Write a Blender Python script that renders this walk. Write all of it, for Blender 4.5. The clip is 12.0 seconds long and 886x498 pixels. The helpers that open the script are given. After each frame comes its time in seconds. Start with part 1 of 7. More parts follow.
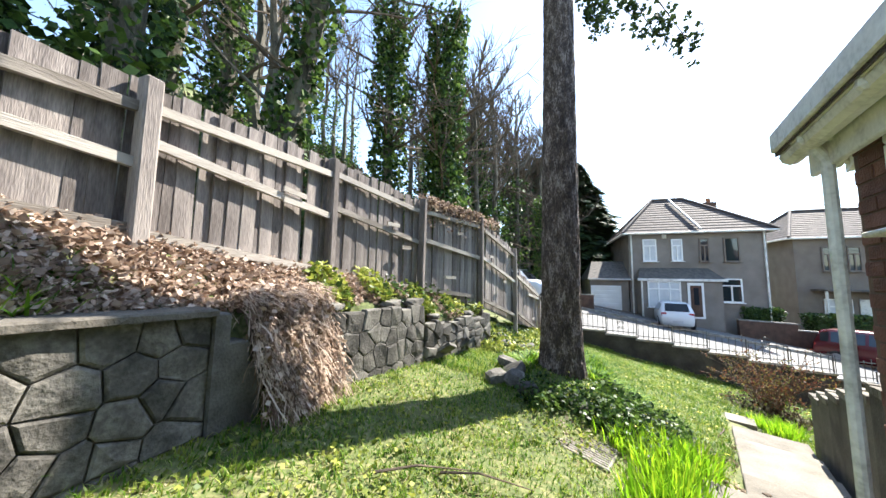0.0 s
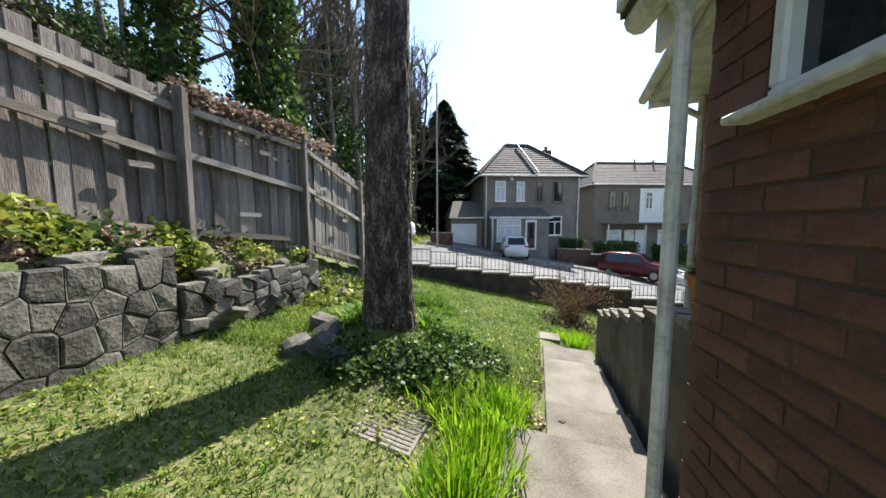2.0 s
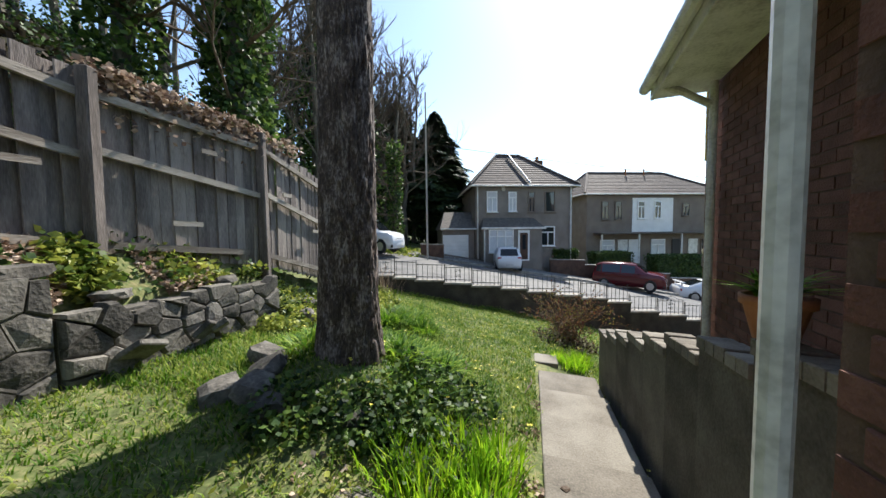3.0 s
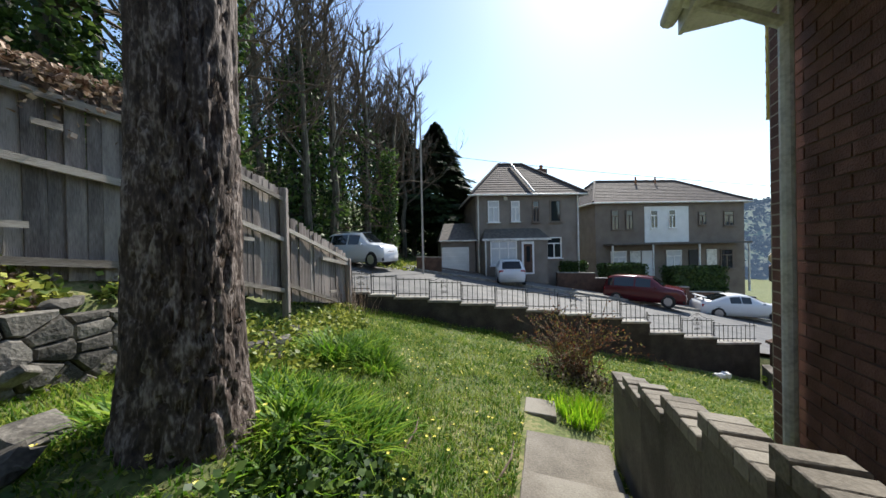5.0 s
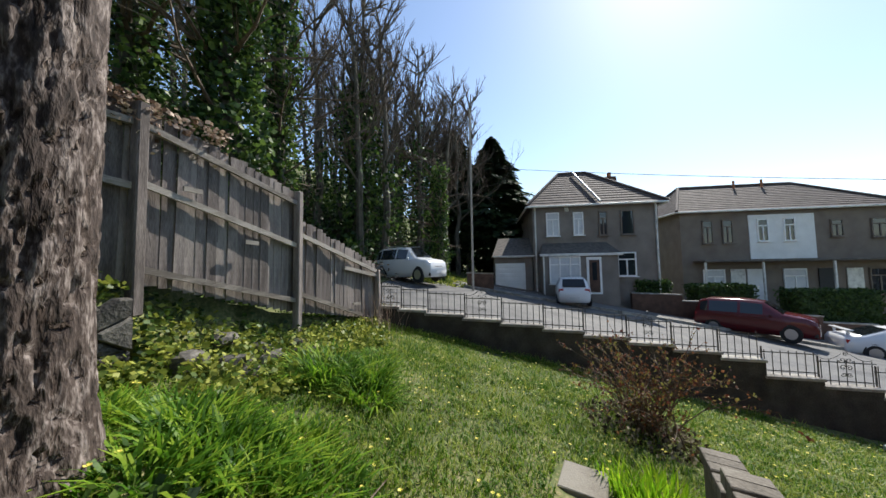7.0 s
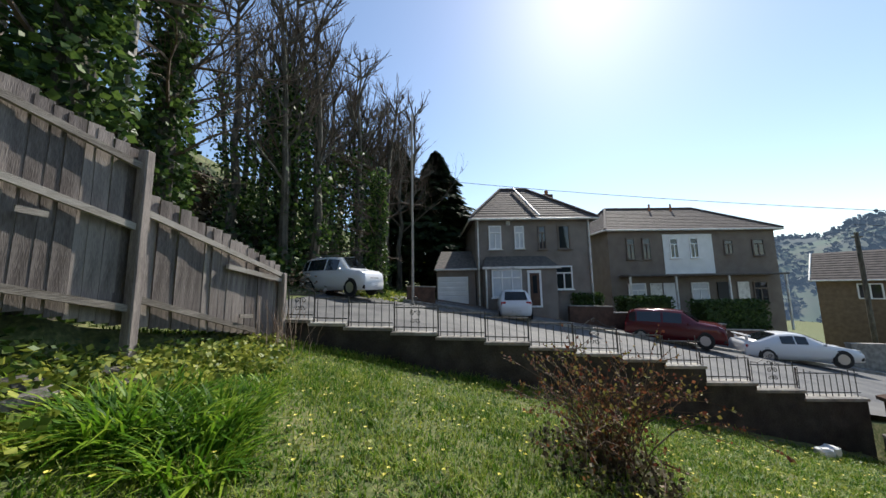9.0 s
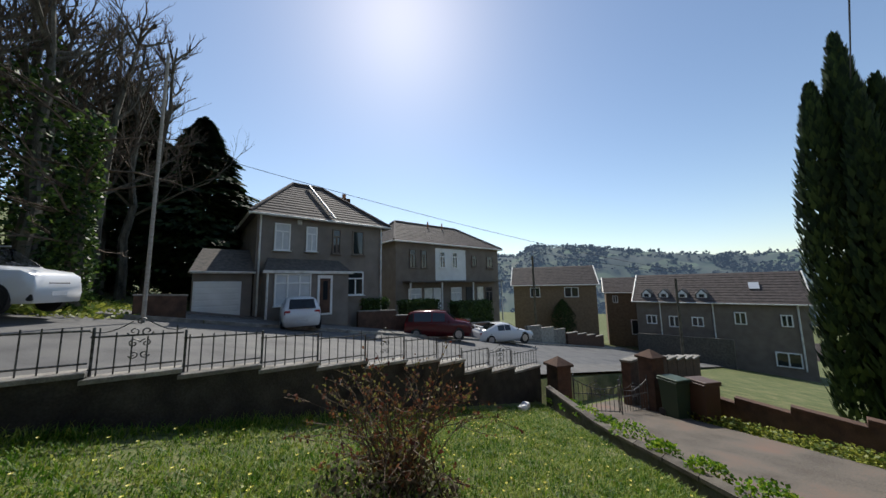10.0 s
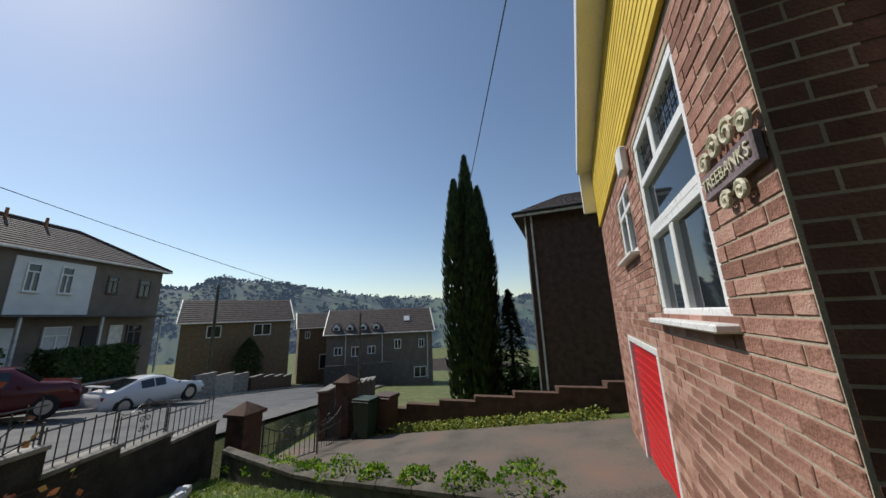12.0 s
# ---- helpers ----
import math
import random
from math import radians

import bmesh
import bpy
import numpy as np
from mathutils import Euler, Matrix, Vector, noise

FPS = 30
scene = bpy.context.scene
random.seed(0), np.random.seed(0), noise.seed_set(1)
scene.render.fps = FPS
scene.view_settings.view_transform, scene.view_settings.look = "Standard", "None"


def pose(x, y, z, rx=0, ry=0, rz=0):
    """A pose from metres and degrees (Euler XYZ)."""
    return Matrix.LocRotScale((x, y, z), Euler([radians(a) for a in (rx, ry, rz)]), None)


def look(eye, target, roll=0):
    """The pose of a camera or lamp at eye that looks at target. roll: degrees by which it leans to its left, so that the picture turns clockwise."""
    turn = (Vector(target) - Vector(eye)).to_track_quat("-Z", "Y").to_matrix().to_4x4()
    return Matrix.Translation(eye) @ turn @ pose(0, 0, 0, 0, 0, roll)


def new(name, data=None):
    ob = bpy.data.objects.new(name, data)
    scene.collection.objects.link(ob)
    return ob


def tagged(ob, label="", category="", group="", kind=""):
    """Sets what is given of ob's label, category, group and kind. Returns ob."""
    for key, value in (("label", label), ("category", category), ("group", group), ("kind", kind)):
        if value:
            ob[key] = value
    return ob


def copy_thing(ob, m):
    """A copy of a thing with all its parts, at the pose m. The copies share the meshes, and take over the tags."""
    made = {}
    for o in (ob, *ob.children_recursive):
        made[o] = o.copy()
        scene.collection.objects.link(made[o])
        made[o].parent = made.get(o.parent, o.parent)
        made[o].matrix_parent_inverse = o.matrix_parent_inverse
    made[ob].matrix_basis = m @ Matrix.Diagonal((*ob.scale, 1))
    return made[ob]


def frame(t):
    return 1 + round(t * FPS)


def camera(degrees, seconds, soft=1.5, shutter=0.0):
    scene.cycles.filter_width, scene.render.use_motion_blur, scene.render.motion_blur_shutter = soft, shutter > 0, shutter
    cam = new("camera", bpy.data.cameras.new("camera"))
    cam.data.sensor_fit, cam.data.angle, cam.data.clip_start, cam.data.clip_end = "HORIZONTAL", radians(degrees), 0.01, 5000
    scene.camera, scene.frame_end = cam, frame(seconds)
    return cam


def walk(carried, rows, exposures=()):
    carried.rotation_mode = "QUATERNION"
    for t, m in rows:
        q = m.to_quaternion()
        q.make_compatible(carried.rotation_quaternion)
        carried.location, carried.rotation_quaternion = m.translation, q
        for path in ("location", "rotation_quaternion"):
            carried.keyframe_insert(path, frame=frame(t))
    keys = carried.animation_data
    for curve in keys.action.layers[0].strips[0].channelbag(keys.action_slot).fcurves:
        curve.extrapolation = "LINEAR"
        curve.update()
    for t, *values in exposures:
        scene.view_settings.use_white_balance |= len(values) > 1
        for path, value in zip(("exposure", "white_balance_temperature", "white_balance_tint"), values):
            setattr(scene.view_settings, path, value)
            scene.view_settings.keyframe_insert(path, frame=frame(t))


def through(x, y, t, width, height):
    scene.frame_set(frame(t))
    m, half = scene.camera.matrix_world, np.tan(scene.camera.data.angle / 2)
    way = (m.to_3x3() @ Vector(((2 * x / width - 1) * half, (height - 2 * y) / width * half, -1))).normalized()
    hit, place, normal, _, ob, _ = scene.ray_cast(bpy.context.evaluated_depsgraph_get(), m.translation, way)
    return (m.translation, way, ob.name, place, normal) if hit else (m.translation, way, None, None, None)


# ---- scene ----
cam = camera(111.2, 12.0)

PATH = [
    (0, (-0.62, 1.38, 1.36), (-1.294, 3.252, 1.556), 0.9),
    (0.5, (-0.455, 1.6, 1.355), (-0.715, 3.581, 1.272), 0.6),
    (1, (-0.346, 1.883, 1.35), (-0.219, 3.864, 1.105), 0.2),
    (1.5, (-0.237, 2.149, 1.332), (-0.145, 4.131, 1.081), 0.1),
    (2, (-0.133, 2.465, 1.308), (-0.013, 4.452, 1.123), -0.1),
    (2.5, (0.015, 2.727, 1.268), (0.197, 4.715, 1.147), -0.5),
    (3, (0.098, 3.011, 1.263), (0.257, 5.002, 1.157), -0.7),
    (4.8, (0.677, 3.982, 1.18), (0.779, 5.98, 1.161), -0.9),
    (5, (0.756, 4.048, 1.154), (0.861, 6.045, 1.14), -1.2),
    (5.5, (0.925, 4.243, 1.168), (1.039, 6.24, 1.153), -0.7),
    (6, (1.059, 4.468, 1.104), (1.168, 6.465, 1.151), -0.6),
    (6.5, (1.232, 4.678, 1.08), (1.305, 6.675, 1.16), -0.9),
    (7, (1.319, 4.844, 0.973), (1.018, 6.818, 1.091), -0.9),
    (7.2, (1.346, 4.906, 0.943), (1.01, 6.875, 1.043), -0.8),
    (8.8, (1.462, 5.736, 0.679), (1.307, 7.716, 0.912), -1.1),
    (9, (1.495, 5.851, 0.697), (1.551, 7.837, 0.931), -1.0),
    (9.5, (1.508, 6.136, 0.741), (1.99, 8.063, 0.971), -0.5),
    (10, (1.535, 6.299, 0.813), (2.806, 7.825, 1.046), -1.0),
    (10.5, (1.708, 6.657, 0.774), (3.353, 7.765, 1.03), -0.9),
    (11, (1.918, 6.937, 0.738), (3.644, 7.887, 1.081), -1.2),
    (11.5, (2.09, 7.25, 0.535), (3.994, 7.684, 0.968), -1.7),
    (12, (2.34, 7.13, 0.42), (4.291, 7.015, 0.847), -2.1),
]
walk(cam, [(t, look(eye, target, roll)) for t, eye, target, roll in PATH],
     [(0, 2.2), (0.5, 2.08), (1.5, 1.7), (2.5, 1.32), (3.2, 1.22), (5, 0.98), (7, 0.78), (9, 0.64), (9.5, 0.44), (10, 0.22), (10.5, 0.03), (12, -0.03)])

# ---- light ----
SUN_AZ, SUN_EL = radians(31.5), radians(46.0)        # clockwise from +y, above the horizon
world = bpy.data.worlds.new("sky")
scene.world = world
world.use_nodes = True
wn = world.node_tree.nodes
sky = wn.new("ShaderNodeTexSky")
sky.sky_type = "NISHITA"
sky.sun_disc = False
sky.sun_elevation, sky.sun_rotation = SUN_EL, SUN_AZ
sky.dust_density, sky.ozone_density, sky.air_density = 0.3, 1.2, 1.1
world.node_tree.links.new(sky.outputs[0], wn["Background"].inputs[0])
wn["Background"].inputs[1].default_value = 0.115
sun = new("sun", bpy.data.lights.new("sun", "SUN"))
sun.data.energy, sun.data.angle, sun.data.color = 4.0, radians(0.5), (1.0, 0.95, 0.87)
sun_dir = Vector((math.sin(SUN_AZ) * math.cos(SUN_EL), math.cos(SUN_AZ) * math.cos(SUN_EL), math.sin(SUN_EL)))
sun.matrix_world = look(sun_dir * 60, (0, 0, 0))

# ---- materials ----
def mat(name, colors, scale=4.0, rough=0.8, bump=0.3, bump_scale=40.0, metal=0.0, fine=0.35, spread=0.0, stretch=(1, 1, 1), island=False, spec=0.4):
    """Two or three colours mixed by noise at two scales, with fine relief. spread: how far alike pieces differ."""
    m = bpy.data.materials.new(name)
    m.use_nodes = True
    nt, n = m.node_tree, m.node_tree.nodes
    bsdf = n["Principled BSDF"]
    link = nt.links.new
    tc, mp = n.new("ShaderNodeTexCoord"), n.new("ShaderNodeMapping")
    mp.inputs["Scale"].default_value = stretch
    link(tc.outputs["Object"], mp.inputs[0])
    big, small = n.new("ShaderNodeTexNoise"), n.new("ShaderNodeTexNoise")
    big.inputs["Scale"].default_value, small.inputs["Scale"].default_value = scale, bump_scale
    big.inputs["Detail"].default_value, small.inputs["Detail"].default_value = 4, 3
    link(mp.outputs[0], big.inputs["Vector"]), link(mp.outputs[0], small.inputs["Vector"])
    mixed = n.new("ShaderNodeMix")
    mixed.data_type = "FLOAT"
    mixed.inputs[0].default_value = fine
    link(big.outputs[0], mixed.inputs[2]), link(small.outputs[0], mixed.inputs[3])
    ramp = n.new("ShaderNodeValToRGB")
    stops = ramp.color_ramp.elements
    stops[0].position, stops[1].position = 0.34, 0.66
    stops[0].color, stops[1].color = (*colors[0], 1), (*colors[-1], 1)
    if len(colors) > 2:
        stops.new(0.5).color = (*colors[1], 1)
    value = mixed.outputs[0]
    if spread:
        info = n.new("ShaderNodeNewGeometry") if island else n.new("ShaderNodeObjectInfo")
        sock = info.outputs["Random Per Island"] if island else info.outputs["Random"]
        ma = n.new("ShaderNodeMath")
        ma.operation = "MULTIPLY_ADD"
        ma.inputs[1].default_value, ma.inputs[2].default_value = spread, -spread / 2
        link(sock, ma.inputs[0])
        ad = n.new("ShaderNodeMath")
        link(value, ad.inputs[0]), link(ma.outputs[0], ad.inputs[1])
        value = ad.outputs[0]
    link(value, ramp.inputs[0])
    link(ramp.outputs[0], bsdf.inputs["Base Color"])
    bsdf.inputs["Metallic"].default_value = metal
    bsdf.inputs["Specular IOR Level"].default_value = spec
    rr = n.new("ShaderNodeMapRange")
    rr.inputs["To Min"].default_value, rr.inputs["To Max"].default_value = max(0.03, rough - 0.1), min(1, rough + 0.1)
    link(small.outputs[0], rr.inputs[0]), link(rr.outputs[0], bsdf.inputs["Roughness"])
    if bump:
        bp = n.new("ShaderNodeBump")
        bp.inputs["Strength"].default_value, bp.inputs["Distance"].default_value = bump, 0.01
        link(small.outputs[0], bp.inputs["Height"]), link(bp.outputs[0], bsdf.inputs["Normal"])
    return m


def leafy(name, colors, through=0.35, rough=0.5):
    """Thin leaf: its colour differs leaf by leaf, and light passes through."""
    m = mat(name, colors, 3.0, rough, 0.0, 25.0, spread=0.5, island=True, spec=0.3)
    nt, n = m.node_tree, m.node_tree.nodes
    b, ramp = n["Principled BSDF"], n["Color Ramp"]
    tr, mix = n.new("ShaderNodeBsdfTranslucent"), n.new("ShaderNodeMixShader")
    mix.inputs[0].default_value = through
    nt.links.new(ramp.outputs[0], tr.inputs[0])
    nt.links.new(b.outputs[0], mix.inputs[1]), nt.links.new(tr.outputs[0], mix.inputs[2])
    nt.links.new(mix.outputs[0], n["Material Output"].inputs[0])
    return m


def plain(name, color, rough=0.5, metal=0.0, spec=0.5, emit=0.0):
    m = bpy.data.materials.new(name)
    m.use_nodes = True
    b = m.node_tree.nodes["Principled BSDF"]
    b.inputs["Base Color"].default_value = (*color, 1)
    b.inputs["Roughness"].default_value, b.inputs["Metallic"].default_value = rough, metal
    b.inputs["Specular IOR Level"].default_value = spec
    return m


M_LAWN = mat("lawn_soil", [(0.045, 0.055, 0.018), (0.1, 0.125, 0.035), (0.24, 0.21, 0.1)], 1.6, 0.95, 1.0, 24, fine=0.55)
M_EARTH = mat("earth", [(0.06, 0.045, 0.03), (0.16, 0.12, 0.07)], 2, 0.95, 0.8, 35)
M_BLADE = leafy("grass_blade", [(0.05, 0.13, 0.008), (0.13, 0.25, 0.014), (0.32, 0.37, 0.07)], 0.5)
M_LUSH = leafy("daffodil_leaf", [(0.14, 0.3, 0.012), (0.24, 0.44, 0.015), (0.4, 0.55, 0.03)], 0.55)
M_TUFT = leafy("tuft_leaf", [(0.05, 0.13, 0.01), (0.12, 0.26, 0.015), (0.3, 0.42, 0.04)], 0.5)
M_IVY = leafy("ivy_leaf", [(0.016, 0.038, 0.01), (0.042, 0.09, 0.02), (0.12, 0.19, 0.04)], 0.35, 0.5)
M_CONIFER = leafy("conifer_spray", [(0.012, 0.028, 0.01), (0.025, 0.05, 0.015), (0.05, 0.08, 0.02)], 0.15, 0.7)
M_HEDGE = leafy("hedge_leaf", [(0.02, 0.045, 0.01), (0.04, 0.08, 0.015), (0.07, 0.12, 0.025)], 0.2)
M_WEED = leafy("ground_ivy", [(0.08, 0.13, 0.02), (0.2, 0.24, 0.04), (0.4, 0.42, 0.08)], 0.35)
M_DEAD = leafy("dead_stems", [(0.15, 0.095, 0.065), (0.34, 0.245, 0.18), (0.58, 0.46, 0.36)], 0.2, 0.9)
M_THICKET = leafy("dead_thicket", [(0.03, 0.024, 0.016), (0.07, 0.055, 0.036), (0.1, 0.09, 0.05)], 0.1, 0.95)
M_TWIG = mat("twig_bark", [(0.06, 0.042, 0.03), (0.19, 0.14, 0.1)], 8, 0.9, 0.3, 60)
M_BARK = mat("pine_bark", [(0.02, 0.014, 0.011), (0.075, 0.054, 0.044), (0.32, 0.27, 0.24)], 14, 0.9, 1.0, 70, stretch=(1, 1, 0.35), fine=0.5)
M_TRUNK = mat("woodland_bark", [(0.03, 0.027, 0.02), (0.1, 0.088, 0.066), (0.18, 0.165, 0.125)], 6, 0.95, 0.6, 50, stretch=(1, 1, 0.3))
M_FENCE = mat("weathered_board", [(0.09, 0.075, 0.067), (0.19, 0.163, 0.148), (0.31, 0.27, 0.24)], 5, 0.9, 0.5, 45, stretch=(3, 3, 0.35), spread=0.22)
M_RAIL = mat("weathered_rail", [(0.17, 0.145, 0.12), (0.3, 0.265, 0.225), (0.42, 0.38, 0.33)], 4, 0.9, 0.5, 45, stretch=(1, 0.3, 3), spread=0.3)
M_STONE = mat("wall_stone", [(0.038, 0.035, 0.03), (0.095, 0.087, 0.075), (0.2, 0.185, 0.158)], 6, 0.9, 0.9, 40, spread=0.2)
M_MORTAR = mat("mortar", [(0.06, 0.055, 0.046), (0.14, 0.13, 0.112)], 8, 0.95, 0.8, 60)
M_DARKRENDER = mat("damp_render", [(0.022, 0.019, 0.016), (0.048, 0.042, 0.035), (0.085, 0.076, 0.064)], 3, 0.9, 0.7, 45)
M_COPING = mat("concrete", [(0.16, 0.15, 0.13), (0.28, 0.26, 0.23), (0.4, 0.38, 0.33)], 5, 0.9, 0.5, 60, spread=0.2)
M_SLAB = mat("path_concrete", [(0.1, 0.088, 0.07), (0.18, 0.16, 0.13), (0.25, 0.23, 0.19)], 3, 0.9, 0.4, 70, spread=0.2)
M_BRICK = mat("brick", [(0.2, 0.095, 0.065), (0.34, 0.175, 0.128), (0.46, 0.28, 0.215)], 7, 0.85, 0.7, 90, spread=0.3)
M_BRICK2 = mat("brick_joined", [(0.2, 0.095, 0.065), (0.34, 0.175, 0.128), (0.46, 0.28, 0.215)], 7, 0.85, 0.7, 90, spread=0.3, island=True)
M_BLOCK = mat("block_concrete", [(0.055, 0.048, 0.038), (0.1, 0.088, 0.072), (0.15, 0.135, 0.11)], 4, 0.95, 0.6, 60, spread=0.2)
M_STRAW = leafy("dry_grass", [(0.2, 0.17, 0.07), (0.36, 0.31, 0.15), (0.5, 0.44, 0.24)], 0.3, 0.8)
M_JOINT = mat("brick_mortar", [(0.33, 0.27, 0.2), (0.47, 0.4, 0.31)], 8, 0.95, 0.5, 90)
# brick and mortar with shade put into the colour, for side wall and lean-to
M_SHADEBRICK = mat("brown_brick", [(0.095, 0.042, 0.03), (0.145, 0.064, 0.046), (0.2, 0.095, 0.07)], 7, 0.85, 0.7, 90, spread=0.2)
M_SHADEBRICK2 = mat("brown_brick_joined", [(0.095, 0.042, 0.03), (0.145, 0.064, 0.046), (0.2, 0.095, 0.07)], 7, 0.85, 0.7, 90, spread=0.2, island=True)
M_SHADEJOINT = mat("brown_mortar", [(0.085, 0.055, 0.04), (0.14, 0.095, 0.07)], 8, 0.95, 0.5, 90)
M_LITTER = leafy("dry_litter", [(0.24, 0.165, 0.12), (0.42, 0.315, 0.24), (0.6, 0.48, 0.38)], 0.2, 0.9)
M_UPVC = mat("white_upvc", [(0.74, 0.74, 0.72), (0.84, 0.84, 0.82)], 2, 0.3, 0.0, 30)
M_OLDWHITE = mat("weathered_white_paint", [(0.42, 0.41, 0.37), (0.66, 0.65, 0.6), (0.78, 0.77, 0.72)], 5, 0.5, 0.1, 40)
M_YELLOW = mat("yellow_cladding", [(0.55, 0.38, 0.03), (0.72, 0.53, 0.06)], 3, 0.6, 0.1, 40, spread=0.2)
M_RED = mat("red_paint", [(0.42, 0.015, 0.02), (0.55, 0.03, 0.03)], 2, 0.35, 0.05, 40)
M_ASPHALT = mat("asphalt", [(0.055, 0.055, 0.057), (0.1, 0.1, 0.1), (0.14, 0.138, 0.13)], 1.2, 0.75, 0.4, 120)
M_PAVE = mat("pavement", [(0.1, 0.096, 0.09), (0.17, 0.165, 0.155)], 2, 0.85, 0.3, 60)
M_DRIVE = mat("drive_concrete", [(0.07, 0.057, 0.045), (0.135, 0.118, 0.097), (0.19, 0.12, 0.09)], 1.1, 0.9, 0.5, 40, fine=0.4)
M_RENDER_A = mat("grey_pebbledash", [(0.17, 0.145, 0.125), (0.25, 0.22, 0.19)], 1.5, 0.95, 0.8, 60)
M_RENDER_B = mat("brown_pebbledash", [(0.15, 0.12, 0.1), (0.22, 0.185, 0.15)], 1.5, 0.95, 0.8, 60)
M_BUFF = mat("buff_brick", [(0.14, 0.095, 0.06), (0.24, 0.17, 0.105)], 4, 0.9, 0.5, 40)
M_DARKBRICK = mat("dark_brick_wall", [(0.06, 0.036, 0.026), (0.13, 0.075, 0.052)], 5, 0.9, 0.6, 50)
M_ROOF = mat("roof_tile", [(0.05, 0.039, 0.035), (0.11, 0.087, 0.076)], 3, 0.8, 0.5, 50)
M_SLATE = mat("pitted_tile", [(0.06, 0.055, 0.05), (0.16, 0.14, 0.12)], 6, 0.85, 0.6, 50)
M_WHITE = mat("white_render", [(0.66, 0.66, 0.64), (0.78, 0.78, 0.76)], 2, 0.8, 0.2, 40)
M_IRON = mat("painted_iron", [(0.03, 0.03, 0.03), (0.16, 0.16, 0.16)], 20, 0.45, 0.2, 80, metal=0.3)
M_DARK = plain("dark_void", (0.015, 0.015, 0.017), 0.6)
M_RUBBER = plain("tyre_rubber", (0.02, 0.02, 0.02), 0.8)
M_ALLOY = plain("alloy", (0.5, 0.5, 0.52), 0.3, 0.9)
M_CARWHITE = plain("white_car_paint", (0.72, 0.73, 0.74), 0.2, 0.0, 0.7)
M_CARRED = plain("red_car_paint", (0.1, 0.008, 0.011), 0.2, 0.1, 0.7)
M_CARBLACK = plain("black_car_paint", (0.012, 0.014, 0.018), 0.12, 0.1, 0.8)
M_LAMPRED = plain("red_lens", (0.35, 0.02, 0.02), 0.2)
M_LAMPCLEAR = plain("clear_lens", (0.6, 0.62, 0.63), 0.1)
M_BINGREEN = plain("green_bin_plastic", (0.03, 0.055, 0.03), 0.55)
M_BINBROWN = plain("brown_bin_plastic", (0.09, 0.05, 0.03), 0.55)
M_TERRA = mat("terracotta", [(0.28, 0.11, 0.05), (0.4, 0.18, 0.09)], 8, 0.85, 0.3, 60)
M_GLASS = plain("window_glass", (0.02, 0.025, 0.03), 0.03, 0.0, 0.8)
M_NET = mat("net_curtain", [(0.5, 0.52, 0.54), (0.62, 0.63, 0.64)], 3, 0.9, 0.0, 30)


